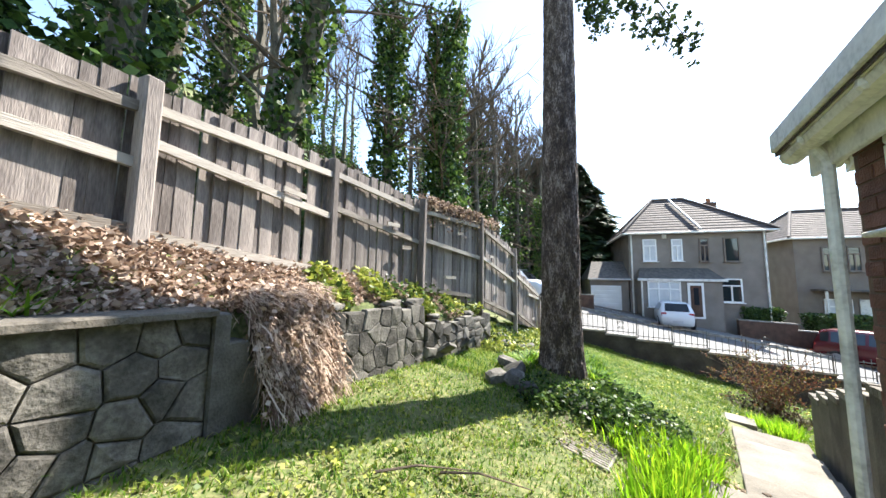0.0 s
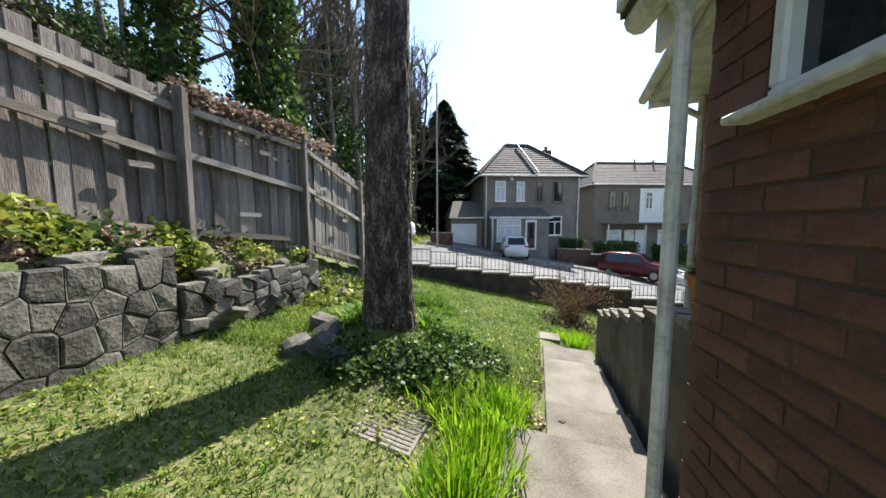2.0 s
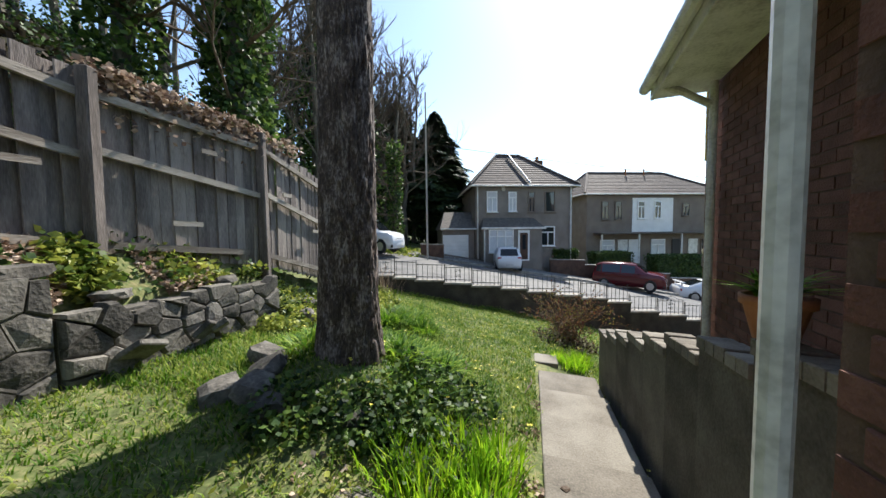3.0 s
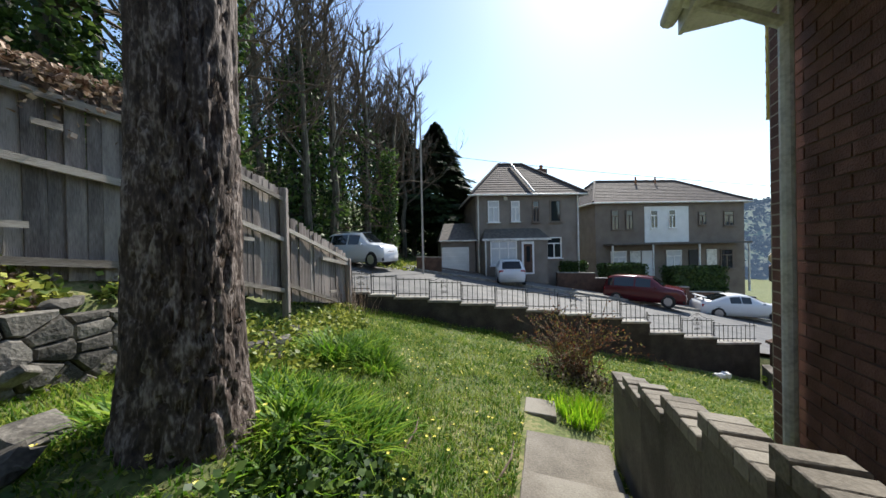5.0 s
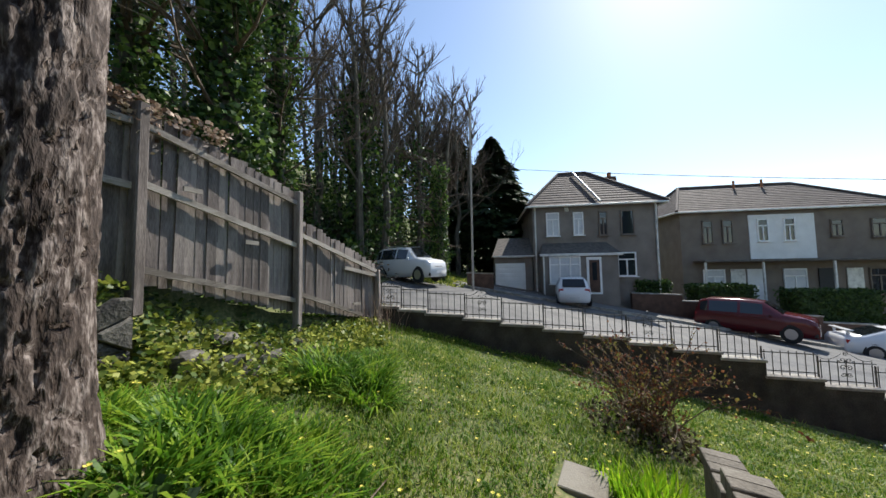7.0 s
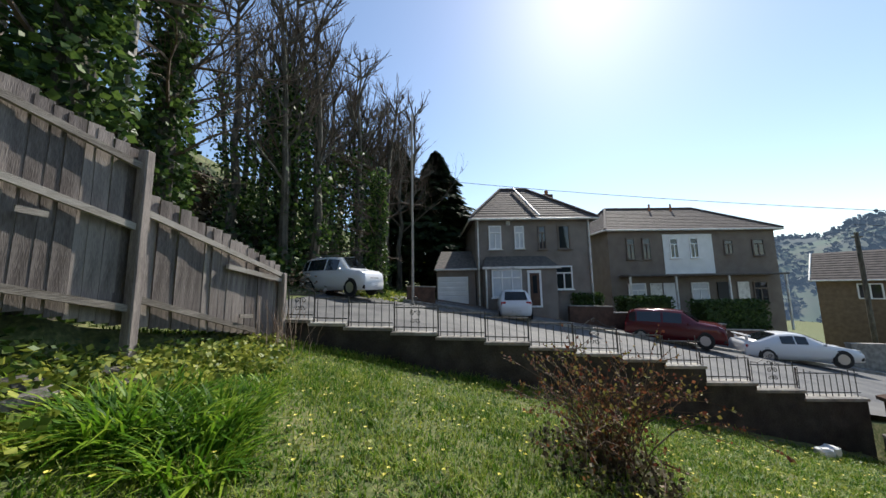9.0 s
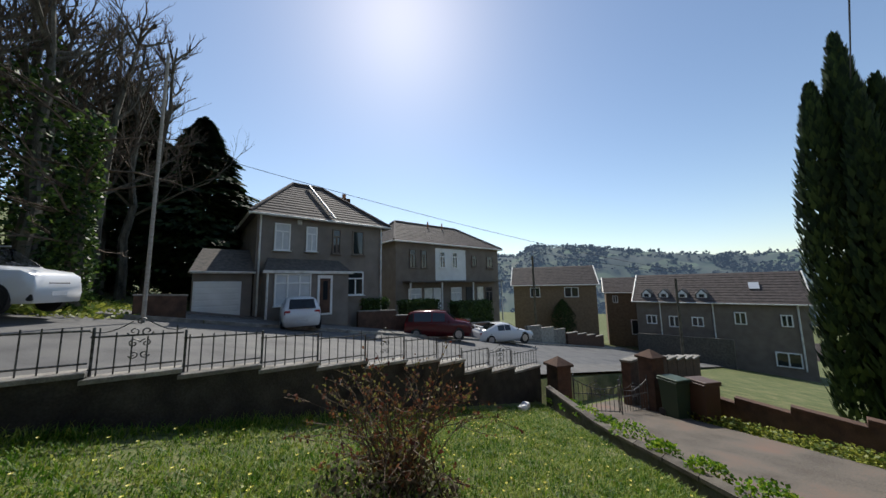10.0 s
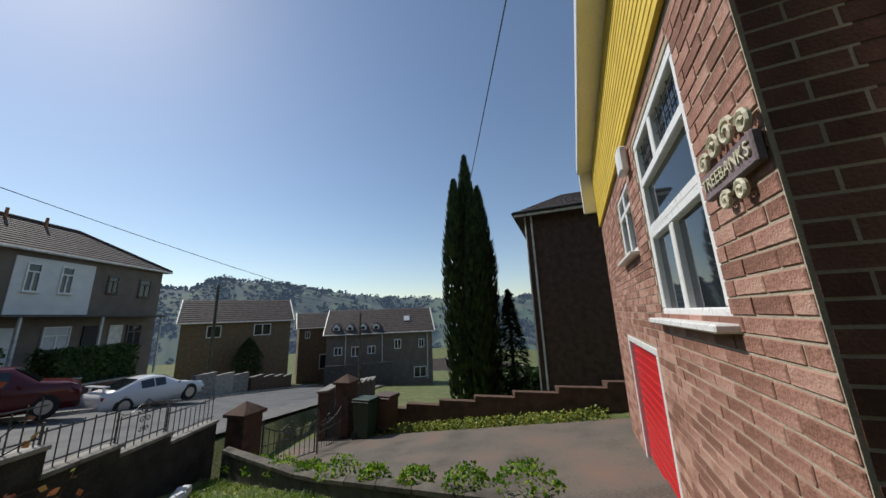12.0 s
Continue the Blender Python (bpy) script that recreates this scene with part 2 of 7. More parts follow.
# ---- shape helpers ----
class Geo:
    """Vertices and faces of one mesh in the making."""
    def __init__(self):
        self.v, self.f = [], []

    def add(self, verts, faces):
        k = len(self.v)
        self.v += [tuple(p) for p in verts]
        self.f += [tuple(i + k for i in f) for f in faces]
        return self

    def box(self, c, s, m=None, taper=1.0):
        """A box of size s round c; taper narrows its top."""
        x, y, z = s[0] / 2, s[1] / 2, s[2] / 2
        p = [(-x, -y, -z), (x, -y, -z), (x, y, -z), (-x, y, -z)]
        p += [(a * taper, b * taper, z) for a, b, _ in p]
        p = [Vector(c) + ((m @ Vector(q)) if m else Vector(q)) for q in p]
        return self.add(p, [(3, 2, 1, 0), (4, 5, 6, 7), (0, 1, 5, 4), (1, 2, 6, 5), (2, 3, 7, 6), (3, 0, 4, 7)])

    def slab(self, poly, z0, z1, inset=0.0):
        """An upright prism over a plan polygon; inset chamfers its top edge."""
        n = len(poly)
        cx, cy = sum(p[0] for p in poly) / n, sum(p[1] for p in poly) / n
        rings = [[(x, y, z0) for x, y in poly], [(x, y, z1 - inset) for x, y in poly]]
        if inset:
            rings.append([(x + (cx - x) * min(1, inset / (abs(cx - x) + 1e-6)), y + (cy - y) * min(1, inset / (abs(cy - y) + 1e-6)), z1) for x, y in poly])
        faces = [tuple(range(n))[::-1], tuple((len(rings) - 1) * n + i for i in range(n))]
        for r in range(len(rings) - 1):
            faces += [(r * n + i, r * n + (i + 1) % n, (r + 1) * n + (i + 1) % n, (r + 1) * n + i) for i in range(n)]
        return self.add([p for r in rings for p in r], faces)

    def tube(self, pts, radii, n=6, cap=True):
        pts = [Vector(p) for p in pts]
        rings, side = [], None
        for i, p in enumerate(pts):
            d = (pts[min(i + 1, len(pts) - 1)] - pts[max(i - 1, 0)]).normalized()
            side = (d.cross(Vector((0.31, 0.87, 0.21))) if side is None else side - d * side.dot(d)).normalized()
            up = d.cross(side)
            r = radii[i] if hasattr(radii, "__len__") else radii
            rings += [p + (side * math.cos(math.tau * k / n) + up * math.sin(math.tau * k / n)) * r for k in range(n)]
        faces = [(a * n + k, a * n + (k + 1) % n, (a + 1) * n + (k + 1) % n, (a + 1) * n + k) for a in range(len(pts) - 1) for k in range(n)]
        if cap:
            faces += [tuple(range(n))[::-1], tuple((len(pts) - 1) * n + k for k in range(n))]
        return self.add(rings, faces)

    def blade(self, p, d, h, w, lean, segs=2):
        """A leaf blade from p that leans along d and bends over."""
        p, d = Vector(p), Vector(d)
        side = Vector((-d.y, d.x, 0)) * w / 2
        pts, faces = [], []
        for i in range(segs + 1):
            k = i / segs
            q = p + d * lean * h * k * k + Vector((0, 0, h * k * (1 - 0.35 * lean * k)))
            s = side * (1 - k) if i == segs else side * (1 - 0.25 * k)
            pts += [q] if i == segs else [q - s, q + s]
        for i in range(segs - 1):
            faces.append((2 * i, 2 * i + 1, 2 * i + 3, 2 * i + 2))
        faces.append((2 * segs - 2, 2 * segs - 1, 2 * segs))
        return self.add(pts, faces)

    def leaf(self, p, size, rnd, flat=0.5):
        """A small pointed leaf turned any way."""
        a = Vector((rnd.uniform(-1, 1), rnd.uniform(-1, 1), rnd.uniform(-1, 1) * flat)).normalized()
        b = a.cross(Vector((rnd.uniform(-1, 1), rnd.uniform(-1, 1), rnd.uniform(-1, 1)))).normalized() * size * 0.4
        p = Vector(p)
        return self.add([p, p + a * size * 0.5 + b, p + a * size, p + a * size * 0.5 - b], [(0, 1, 2, 3)])

    def mesh(self, name, smooth=False):
        me = bpy.data.meshes.new(name)
        me.from_pydata(self.v, [], self.f)
        me.update()
        if smooth:
            me.polygons.foreach_set("use_smooth", [True] * len(me.polygons))
        return me


def part(name, geo, material, parent=None, label="", smooth=False):
    me = geo if isinstance(geo, bpy.types.Mesh) else geo.mesh(name, smooth)
    if not me.materials:
        me.materials.append(material)
    ob = new(name, me)
    if parent is not None:
        ob.parent = parent
    return tagged(ob, label)


def thing(name, label, category, at=(0, 0, 0), rz=0, group="", kind=""):
    ob = new(name)
    ob.empty_display_size = 0.2
    ob.matrix_basis = pose(*at, 0, 0, rz)
    return tagged(ob, label, category, group, kind)


def single(name, geo, material, label, category, group="", kind="", smooth=False):
    """A thing of one mesh."""
    return tagged(part(name, geo, material, None, "", smooth), label, category, group, kind)


def box(s, c=(0, 0, 0), taper=1.0):
    return Geo().box(c, s, None, taper)


def soft_box(s, c=(0, 0, 0), r=0.01, segs=1):
    bm = bmesh.new()
    bmesh.ops.create_cube(bm, size=1, matrix=Matrix.Translation(c) @ Matrix.Diagonal((*s, 1)))
    bmesh.ops.bevel(bm, geom=bm.edges[:], offset=min(r, min(s) * 0.45), segments=segs, affect="EDGES", profile=0.5)
    me = bpy.data.meshes.new("box")
    bm.to_mesh(me)
    bm.free()
    return me


# ---- the lie of the land ----
def smooth01(k):
    k = min(1.0, max(0.0, k))
    return k * k * (3 - 2 * k)


def lawn_z(x, y):
    return -0.2 - 0.18 * x - 0.015 * (y - 3) + 0.36 * math.exp(-(((x + 0.5) / 0.75) ** 2 + ((y - 5.75) / 0.8) ** 2))


def wall_x(y):
    """The line of the retaining walls on the fence side."""
    return -2.5 + 0.3 * min(1, max(0, (y - 3.35) / 1.74)) + 0.44 * min(1, max(0, (y - 5.09) / 1.96))


def fence_x(y):
    return -3.0 if y < 4 else -3.0 + 0.29 * (y - 4)


def bank_z(y):
    return 1.33 - 0.1 * (min(6.2, max(1.0, y)) - 2.5) - 0.85 * smooth01((y - 6.2) / 4.0)


def road_z(x, y):
    return -0.94 - 0.13 * x + 0.06 * y if x > -40 else -0.94 + 5.2 + 0.06 * y


def wood_z(x, y):
    """The wooded hillside beyond the fence."""
    k = smooth01((-2.6 - x) / 24.0)
    return 11.0 * k


FRONT = ((-1.05, 11.0), (9.0, 11.36))


def front_y(x):
    return 11.04 + 0.0356 * x


def ground_z(x, y):
    if y > front_y(x) + 0.12 or x > 16 or y < -6:
        r = road_z(min(x, 45), min(y, 40)) - 0.03
        if x > 45:
            r -= 14 * smooth01((x - 45) / 120)
        if y > 40:
            r += 3 * smooth01((y - 40) / 80)
        return r + wood_z(x, y) * (1 if y > 12 else smooth01((y + 6) / 6) if x < -3 else 0)
    if x < fence_x(y) - 0.15:
        return bank_z(y) + 0.3 * smooth01((fence_x(y) - x) / 6) + 0.6 * wood_z(x, y)
    # drive side
    if x > drive_x(y):
        return drive_z(x, y)
    z = lawn_z(x, y)
    w = wall_x(y)
    if y < 7.1:
        if x < w - 0.12:
            top = 0.94 if y < 3.2 else 0.89 if y < 5.1 else 0.66
            return top + (max(bank_z(y), top) + 0.05 - top) * smooth01((w - 0.12 - x) / 0.5)
        return z
    k = smooth01((0.35 + w - x) / 1.1)
    return z + (bank_z(y) - z) * k * (1 if z < bank_z(y) else 0)


def drive_x(y):
    """The plan line of the dwarf wall between lawn and drive."""
    return 8.75 - 0.72 * (10.9 - y)


def drive_z(x, y):
    return -0.172 - 0.12 * x - 0.08 * y


def spaced(lo, hi, fine_lo, fine_hi, step, grow=1.22):
    xs = list(np.arange(fine_lo, fine_hi + 1e-6, step))
    d, x = step, fine_hi
    while x < hi:
        d *= grow
        x += d
        xs.append(x)
    d, x = step, fine_lo
    while x > lo:
        d *= grow
        x -= d
        xs.insert(0, x)
    return xs


def build_ground():
    xs, ys = spaced(-1500, 2500, -4.2, 10.4, 0.13), spaced(-1200, 2500, -1.0, 12.4, 0.13)
    geo = Geo()
    rnd = random.Random(3)
    for y in ys:
        for x in xs:
            near = -4 < x < 10.4 and -1 < y < 12
            geo.v.append((x, y, ground_z(x, y) + (rnd.uniform(-0.012, 0.012) if near else 0)))
    n = len(xs)
    geo.f = [(j * n + i, j * n + i + 1, (j + 1) * n + i + 1, (j + 1) * n + i) for j in range(len(ys) - 1) for i in range(n - 1)]
    single("ground", geo, M_LAWN, "sloping garden ground of rough grass and bare soil", "ground", kind="structure", smooth=True)


build_ground()


# ---- road ----
def sheet(name, fn, x0, x1, y0, y1, nx, ny, material, label, category, lift=0.0):
    geo = Geo()
    for j in range(ny + 1):
        for i in range(nx + 1):
            x, y = x0 + (x1 - x0) * i / nx, y0 + (y1 - y0) * j / ny
            geo.v.append((x, y, fn(x, y) + lift))
    geo.f = [(j * (nx + 1) + i, j * (nx + 1) + i + 1, (j + 1) * (nx + 1) + i + 1, (j + 1) * (nx + 1) + i) for j in range(ny) for i in range(nx)]
    return single(name, geo, material, label, category, kind="structure", smooth=True)


sheet("road", road_z, -3.0, 44, 13.0, 19.6, 60, 10, M_ASPHALT, "sunlit grey asphalt road running down the hill", "road")


# ---- garden: lawn, tufts, weeds ----
PATH_DIR, PATH_OUT = Vector((0.36, 0.933)), Vector((0.933, -0.36))


def on_path(x, y):
    """Whether a spot lies under the stepped path slabs."""
    q = Vector((x, y)) - Vector((0.45, 4.55))
    s, o = q.dot(PATH_DIR), q.dot(PATH_OUT)
    return (-3.2 < s < 0.05 and -0.03 < o < 0.95) or (0 <= s < 3.0 and 0.26 < o < 1.0) or (3.0 <= s < 3.45 and 0.2 < o < 0.62)


def near_house(x, y):
    q = Vector((x - 3.15, y - 6.1))
    return q.dot(Vector((0.423, 0.906))) < 0.05 and q.dot(Vector((0.906, -0.423))) > -0.1 or (x > 0.72 + 0.25 * (y - 3.63) and y < 3.7)


def build_lawn():
    rnd = random.Random(11)
    g, made = Geo(), 0
    while made < 150000:
        y = 0.4 + 10.6 * rnd.random() ** 1.05
        x = rnd.uniform(wall_x(y), min(drive_x(y) - 0.1, 9))
        if on_path(x, y) or near_house(x, y):
            continue
        k = noise.noise(Vector((x * 1.1, y * 1.1, 3))) + 0.5 * noise.noise(Vector((x * 4, y * 4, 0)))
        worn = y < 5.2
        if rnd.random() < (0.45 if worn else 0.12) - 0.5 * k:
            continue
        a = rnd.uniform(0, math.tau)
        h = rnd.uniform(0.035, 0.1) if not worn else rnd.uniform(0.022, 0.065)
        if y > front_y(x) - 0.3:
            h *= 1.8
        g.blade((x, y, ground_z(x, y) - 0.005), (math.cos(a), math.sin(a), 0), h * (1 + 0.5 * k), rnd.uniform(0.006, 0.012), rnd.uniform(0.3, 1.1), 2 if h > 0.05 else 1)
        made += 1
    dry, made = Geo(), 0
    while made < 20000:
        y = 0.5 + 7.5 * rnd.random() ** 1.3
        x = rnd.uniform(wall_x(y), 2.6)
        if on_path(x, y) or near_house(x, y) or rnd.random() > 0.55 + 0.9 * noise.noise(Vector((x * 1.4, y * 1.4, 8))) - 0.05 * max(0, y - 5):
            continue
        a = rnd.uniform(0, math.tau)
        dry.blade((x, y, ground_z(x, y) - 0.004), (math.cos(a), math.sin(a), 0), rnd.uniform(0.015, 0.05), rnd.uniform(0.004, 0.01), rnd.uniform(0.6, 1.8), 1)
        made += 1
    single("dry_grass", dry, M_STRAW, "straw-coloured dry grass in the worn lawn", "grass", kind="stuff")
    single("lawn_grass", g, M_BLADE, "short uneven lawn grass, thin and worn beside the path", "grass", kind="stuff")
    g = Geo()
    for _ in range(9000):
        y = rnd.uniform(0.8, 10.9)
        x = rnd.uniform(wall_x(y), min(drive_x(y) - 0.2, 8.5))
        if on_path(x, y) or near_house(x, y) or noise.noise(Vector((x * 0.9, y * 0.9, 9))) < -0.05:
            continue
        z = ground_z(x, y)
        for _ in range(2):
            g.leaf((x + rnd.uniform(-0.03, 0.03), y + rnd.uniform(-0.03, 0.03), z + rnd.uniform(0.01, 0.04)), rnd.uniform(0.02, 0.045), rnd, 0.3)
    single("lawn_weeds", g, M_WEED, "small light green weeds scattered through the lawn", "weeds", kind="stuff")
    g = Geo()
    for _ in range(480):
        y = rnd.uniform(4.8, 10.8)
        x = rnd.uniform(-1.5, 7.5)
        if on_path(x, y) or near_house(x, y) or x > drive_x(y) - 0.3:
            continue
        z = ground_z(x, y) + rnd.uniform(0.05, 0.1)
        for k in range(6):
            a = math.tau * k / 6 + rnd.random()
            c, s = math.cos(a), math.sin(a)
            g.add([(x, y, z), (x + 0.011 * c - 0.006 * s, y + 0.011 * s + 0.006 * c, z + 0.006), (x + 0.014 * c, y + 0.014 * s, z + 0.008), (x + 0.011 * c + 0.006 * s, y + 0.011 * s - 0.006 * c, z + 0.006)], [(0, 1, 2, 3)])
    single("celandines", g, M_FLOWER, "small yellow celandine flowers in the grass", "flowers", kind="stuff")


M_FLOWER = plain("yellow_petal", (0.78, 0.68, 0.1), 0.5)
build_lawn()


def clump(name, x, y, r, count, h, w, material, label, seed, lean=0.5, segs=3):
    rnd = random.Random(seed)
    g = Geo()
    for _ in range(count):
        a, d = rnd.uniform(0, math.tau), r * math.sqrt(rnd.random())
        px, py = x + d * math.cos(a), y + d * math.sin(a)
        b = a + rnd.uniform(-1.2, 1.2)
        g.blade((px, py, ground_z(px, py) - 0.02), (math.cos(b), math.sin(b), 0), h * rnd.uniform(0.6, 1.1), w * rnd.uniform(0.7, 1.2), lean * rnd.uniform(0.2, 1.3) + 0.4 * lean * d / r, segs)
    return single(name, g, material, label, "plant", "garden leaf clumps")


DAFF = "clump of bright green daffodil leaves growing beside the path"
for i, (x, y, r, c, h) in enumerate([(-0.42, 3.0, 0.2, 130, 0.3), (-0.22, 3.3, 0.22, 140, 0.32), (-0.68, 2.8, 0.18, 90, 0.26), (0.02, 3.8, 0.24, 200, 0.33), (0.2, 4.15, 0.24, 200, 0.33), (0.1, 4.55, 0.22, 150, 0.28),
                                     (0.42, 4.62, 0.2, 170, 0.3), (0.62, 4.95, 0.17, 140, 0.27), (0.35, 4.95, 0.2, 110, 0.24), (-0.08, 4.75, 0.2, 80, 0.22), (2.38, 7.28, 0.2, 170, 0.3), (2.6, 7.5, 0.18, 120, 0.28), (2.28, 7.52, 0.14, 70, 0.24)]):
    clump("daffodil_clump", x, y, r, c, h, 0.013, M_LUSH, DAFF, 40 + i, 0.35)
TUFT = "lush drooping tuft of green bulb leaves in the lawn"
for i, (x, y, r, c, h) in enumerate([(-0.45, 7.95, 0.3, 330, 0.5), (-0.08, 8.15, 0.3, 330, 0.46), (0.12, 7.75, 0.24, 220, 0.36), (-0.6, 8.45, 0.24, 160, 0.36), (-0.55, 6.5, 0.3, 300, 0.34), (-0.15, 6.35, 0.3, 320, 0.36), (0.2, 6.2, 0.28, 280, 0.32),
                                     (-0.1, 5.95, 0.22, 240, 0.32), (0.0, 6.75, 0.26, 200, 0.26), (-0.85, 6.2, 0.22, 170, 0.32), (-0.95, 5.85, 0.16, 110, 0.26), (0.35, 6.55, 0.22, 150, 0.24), (0.1, 5.6, 0.2, 150, 0.24), (-0.25, 9.0, 0.2, 120, 0.22)]):
    clump("leaf_tuft", x, y, r, c, 0.78 * h, 0.018, M_TUFT, TUFT, 70 + i, 0.95)


def leaf_heap(name, spots, count, size, material, label, category, seed, rise=0.12):
    rnd = random.Random(seed)
    g = Geo()
    for _ in range(count):
        x, y, r = rnd.choice(spots)
        a, d = rnd.uniform(0, math.tau), r * math.sqrt(rnd.random())
        px, py = x + d * math.cos(a), y + d * math.sin(a)
        g.leaf((px, py, ground_z(px, py) + rnd.random() ** 1.6 * rise), rnd.uniform(0.6, 1.3) * size, rnd)
    return single(name, g, material, label, category, kind="stuff")


leaf_heap("ivy_patch", [(-0.1, 5.1, 0.3), (0.2, 5.3, 0.35), (-0.3, 5.0, 0.25), (0.45, 5.6, 0.35), (-0.75, 4.95, 0.25), (0.1, 4.85, 0.3), (0.35, 5.75, 0.3), (0.15, 5.75, 0.25)], 4200, 0.05, M_IVY, "dark ivy and weeds round the foot of the pine", "ivy", 5, 0.15)
leaf_heap("bank_weeds", [(-1.6, 7.6, 0.5), (-1.3, 8.3, 0.55), (-1.1, 9.2, 0.5), (-0.95, 10.0, 0.45), (-1.7, 6.9, 0.35), (-0.9, 7.3, 0.45), (-0.7, 8.6, 0.4), (-2.45, 5.5, 0.2), (-2.2, 6.3, 0.3), (-2.65, 4.6, 0.22), (-2.72, 3.9, 0.22), (-1.0, 10.6, 0.35), (-0.7, 9.5, 0.4)], 11000, 0.065, M_WEED, "yellow-green weeds and ivy over the rocky bank below the fence", "weeds", 6, 0.16)
leaf_heap("bank_ivy", [(-1.75, 7.5, 0.45), (-1.5, 8.5, 0.4), (-1.25, 9.6, 0.4), (-2.3, 6.0, 0.3), (-1.9, 7.0, 0.3), (-2.5, 5.0, 0.25)], 1300, 0.06, M_IVY, "dark ivy trailing along the foot of the fence", "ivy", 7, 0.2)
leaf_heap("leaf_litter", [(-2.85, 0.5 + 0.45 * k, 0.3) for k in range(9)] + [(-2.75, 4.5, 0.25), (-2.6, 5.2, 0.25), (-2.3, 6.2, 0.3)], 36000, 0.042, M_LITTER, "brown dead leaves lying on the raised bed under the fence", "leaf litter", 8, 0.07)
leaf_heap("path_litter", [(0.0, 3.3, 0.2), (0.2, 3.75, 0.16), (-0.3, 2.7, 0.25), (0.75, 4.75, 0.12), (1.0, 5.4, 0.1), (1.25, 5.9, 0.1), (-0.35, 4.5, 0.3)], 700, 0.04, M_DEAD, "dry leaves scattered along the path edge", "leaf litter", 9, 0.02)
for i, (x, y) in enumerate([(-2.75, 1.2), (-2.7, 1.6), (-2.78, 2.0), (-2.85, 1.4), (-2.75, 0.9), (-2.68, 1.4), (-2.7, 1.85)]):
    clump("bed_grass", x, y, 0.18, 90, 0.2, 0.012, M_TUFT, "tuft of green grass in the raised bed", 130 + i, 0.6)


def dead_mass():
    """The mat of dead stems and leaves that spills over the gap in the wall."""
    rnd = random.Random(21)
    g, dry = Geo(), Geo()
    for i in range(9000):
        k = rnd.random() ** 0.8
        y = min(3.66, max(2.88, rnd.gauss(3.24 + 0.04 * k, 0.24 - 0.07 * k)))
        lump = 0.09 * noise.noise(Vector((y * 5, k * 4, 2)))
        if k < 0.45:
            p = Vector((-3.13 + 1.33 * k, y, 1.1 - 0.18 * k + lump))
            run = Vector((0.9, 0, -0.15))
        else:
            q = (k - 0.45) / 0.55
            p = Vector((-2.56 + 0.22 * math.sqrt(q) + lump, y, 0.98 - 0.72 * q))
            run = Vector((0.35, 0, -1))
        p += Vector((rnd.uniform(-0.05, 0.03), 0, rnd.uniform(-0.04, 0.05)))
        if i % 3 == 0:
            dry.leaf(p + Vector((0.02, 0, 0.02)), rnd.uniform(0.025, 0.06), rnd)
            continue
        d = (run + Vector((rnd.uniform(-0.8, 0.8), rnd.uniform(-0.9, 0.9), rnd.uniform(-0.5, 0.7)))).normalized()
        ln, w = rnd.uniform(0.06, 0.22), rnd.uniform(0.0012, 0.004)
        k0 = len(g.v)
        for j in range(4):
            g.v += [(p.x, p.y - w, p.z), (p.x, p.y + w, p.z + w)]
            d = (d + Vector((rnd.uniform(-0.35, 0.35), rnd.uniform(-0.35, 0.35), -0.22))).normalized()
            p = p + d * ln / 3
        g.f += [(k0 + 2 * j, k0 + 2 * j + 1, k0 + 2 * j + 3, k0 + 2 * j + 2) for j in range(3)]
    single("dead_stems", g, M_DEAD, "tangled mat of dead brown stems hanging over the broken wall", "dead plants", kind="stuff")
    single("dry_leaves", dry, M_LITTER, "pale dry leaves caught in the dead stems over the wall", "dead leaves", kind="stuff")


dead_mass()
single("raised_bed_edge", Geo().slab([(-2.68, 2.96), (-2.54, 2.96), (-2.52, 3.6), (-2.72, 3.6)], -0.2, 0.88), M_EARTH, "earth showing behind the gap in the wall", "earth", kind="structure")

# ---- path ----
pathway = thing("garden_path", "stepped concrete slab path with weeds in its joints", "path", kind="structure")
for i in range(9):
    first = i < 4
    s0 = -3.0 + 0.76 * i if first else 0.06 + 0.62 * (i - 4)
    o0, o1, ln = (0.0, 0.92, 0.745) if first else (0.3, 0.98, 0.605)
    if i == 8:
        s0, o0, o1, ln = 3.02, 0.25, 0.58, 0.36
    base = Vector((0.45, 4.55))
    poly = [tuple(base + PATH_DIR * s + PATH_OUT * o) for s, o in ((s0, o0), (s0, o1), (s0 + ln, o1), (s0 + ln, o0))]
    top = max(lawn_z(*p) for p in poly) + 0.015
    part("slab", Geo().slab(poly, top - 0.25, top, 0.008), M_SLAB, pathway)

drain = thing("drain_grate", "square ribbed drain cover sunk into the grass", "drain cover", (-0.36, 4.42, lawn_z(-0.36, 4.42) - 0.004), -20)
part("plate", soft_box((0.42, 0.42, 0.03), (0, 0, 0), 0.006), M_SLAB, drain)
drain.matrix_basis = pose(-0.36, 4.42, lawn_z(-0.36, 4.42) - 0.006, 0, 10, 0) @ pose(0, 0, 0, 0, 0, -20)
rib = soft_box((0.38, 0.02, 0.008), (0, 0, 0.016), 0.003)
for i in range(10):
    o = part("rib", rib, M_SLAB, drain)
    o.location = (0, -0.17 + 0.038 * i, 0)


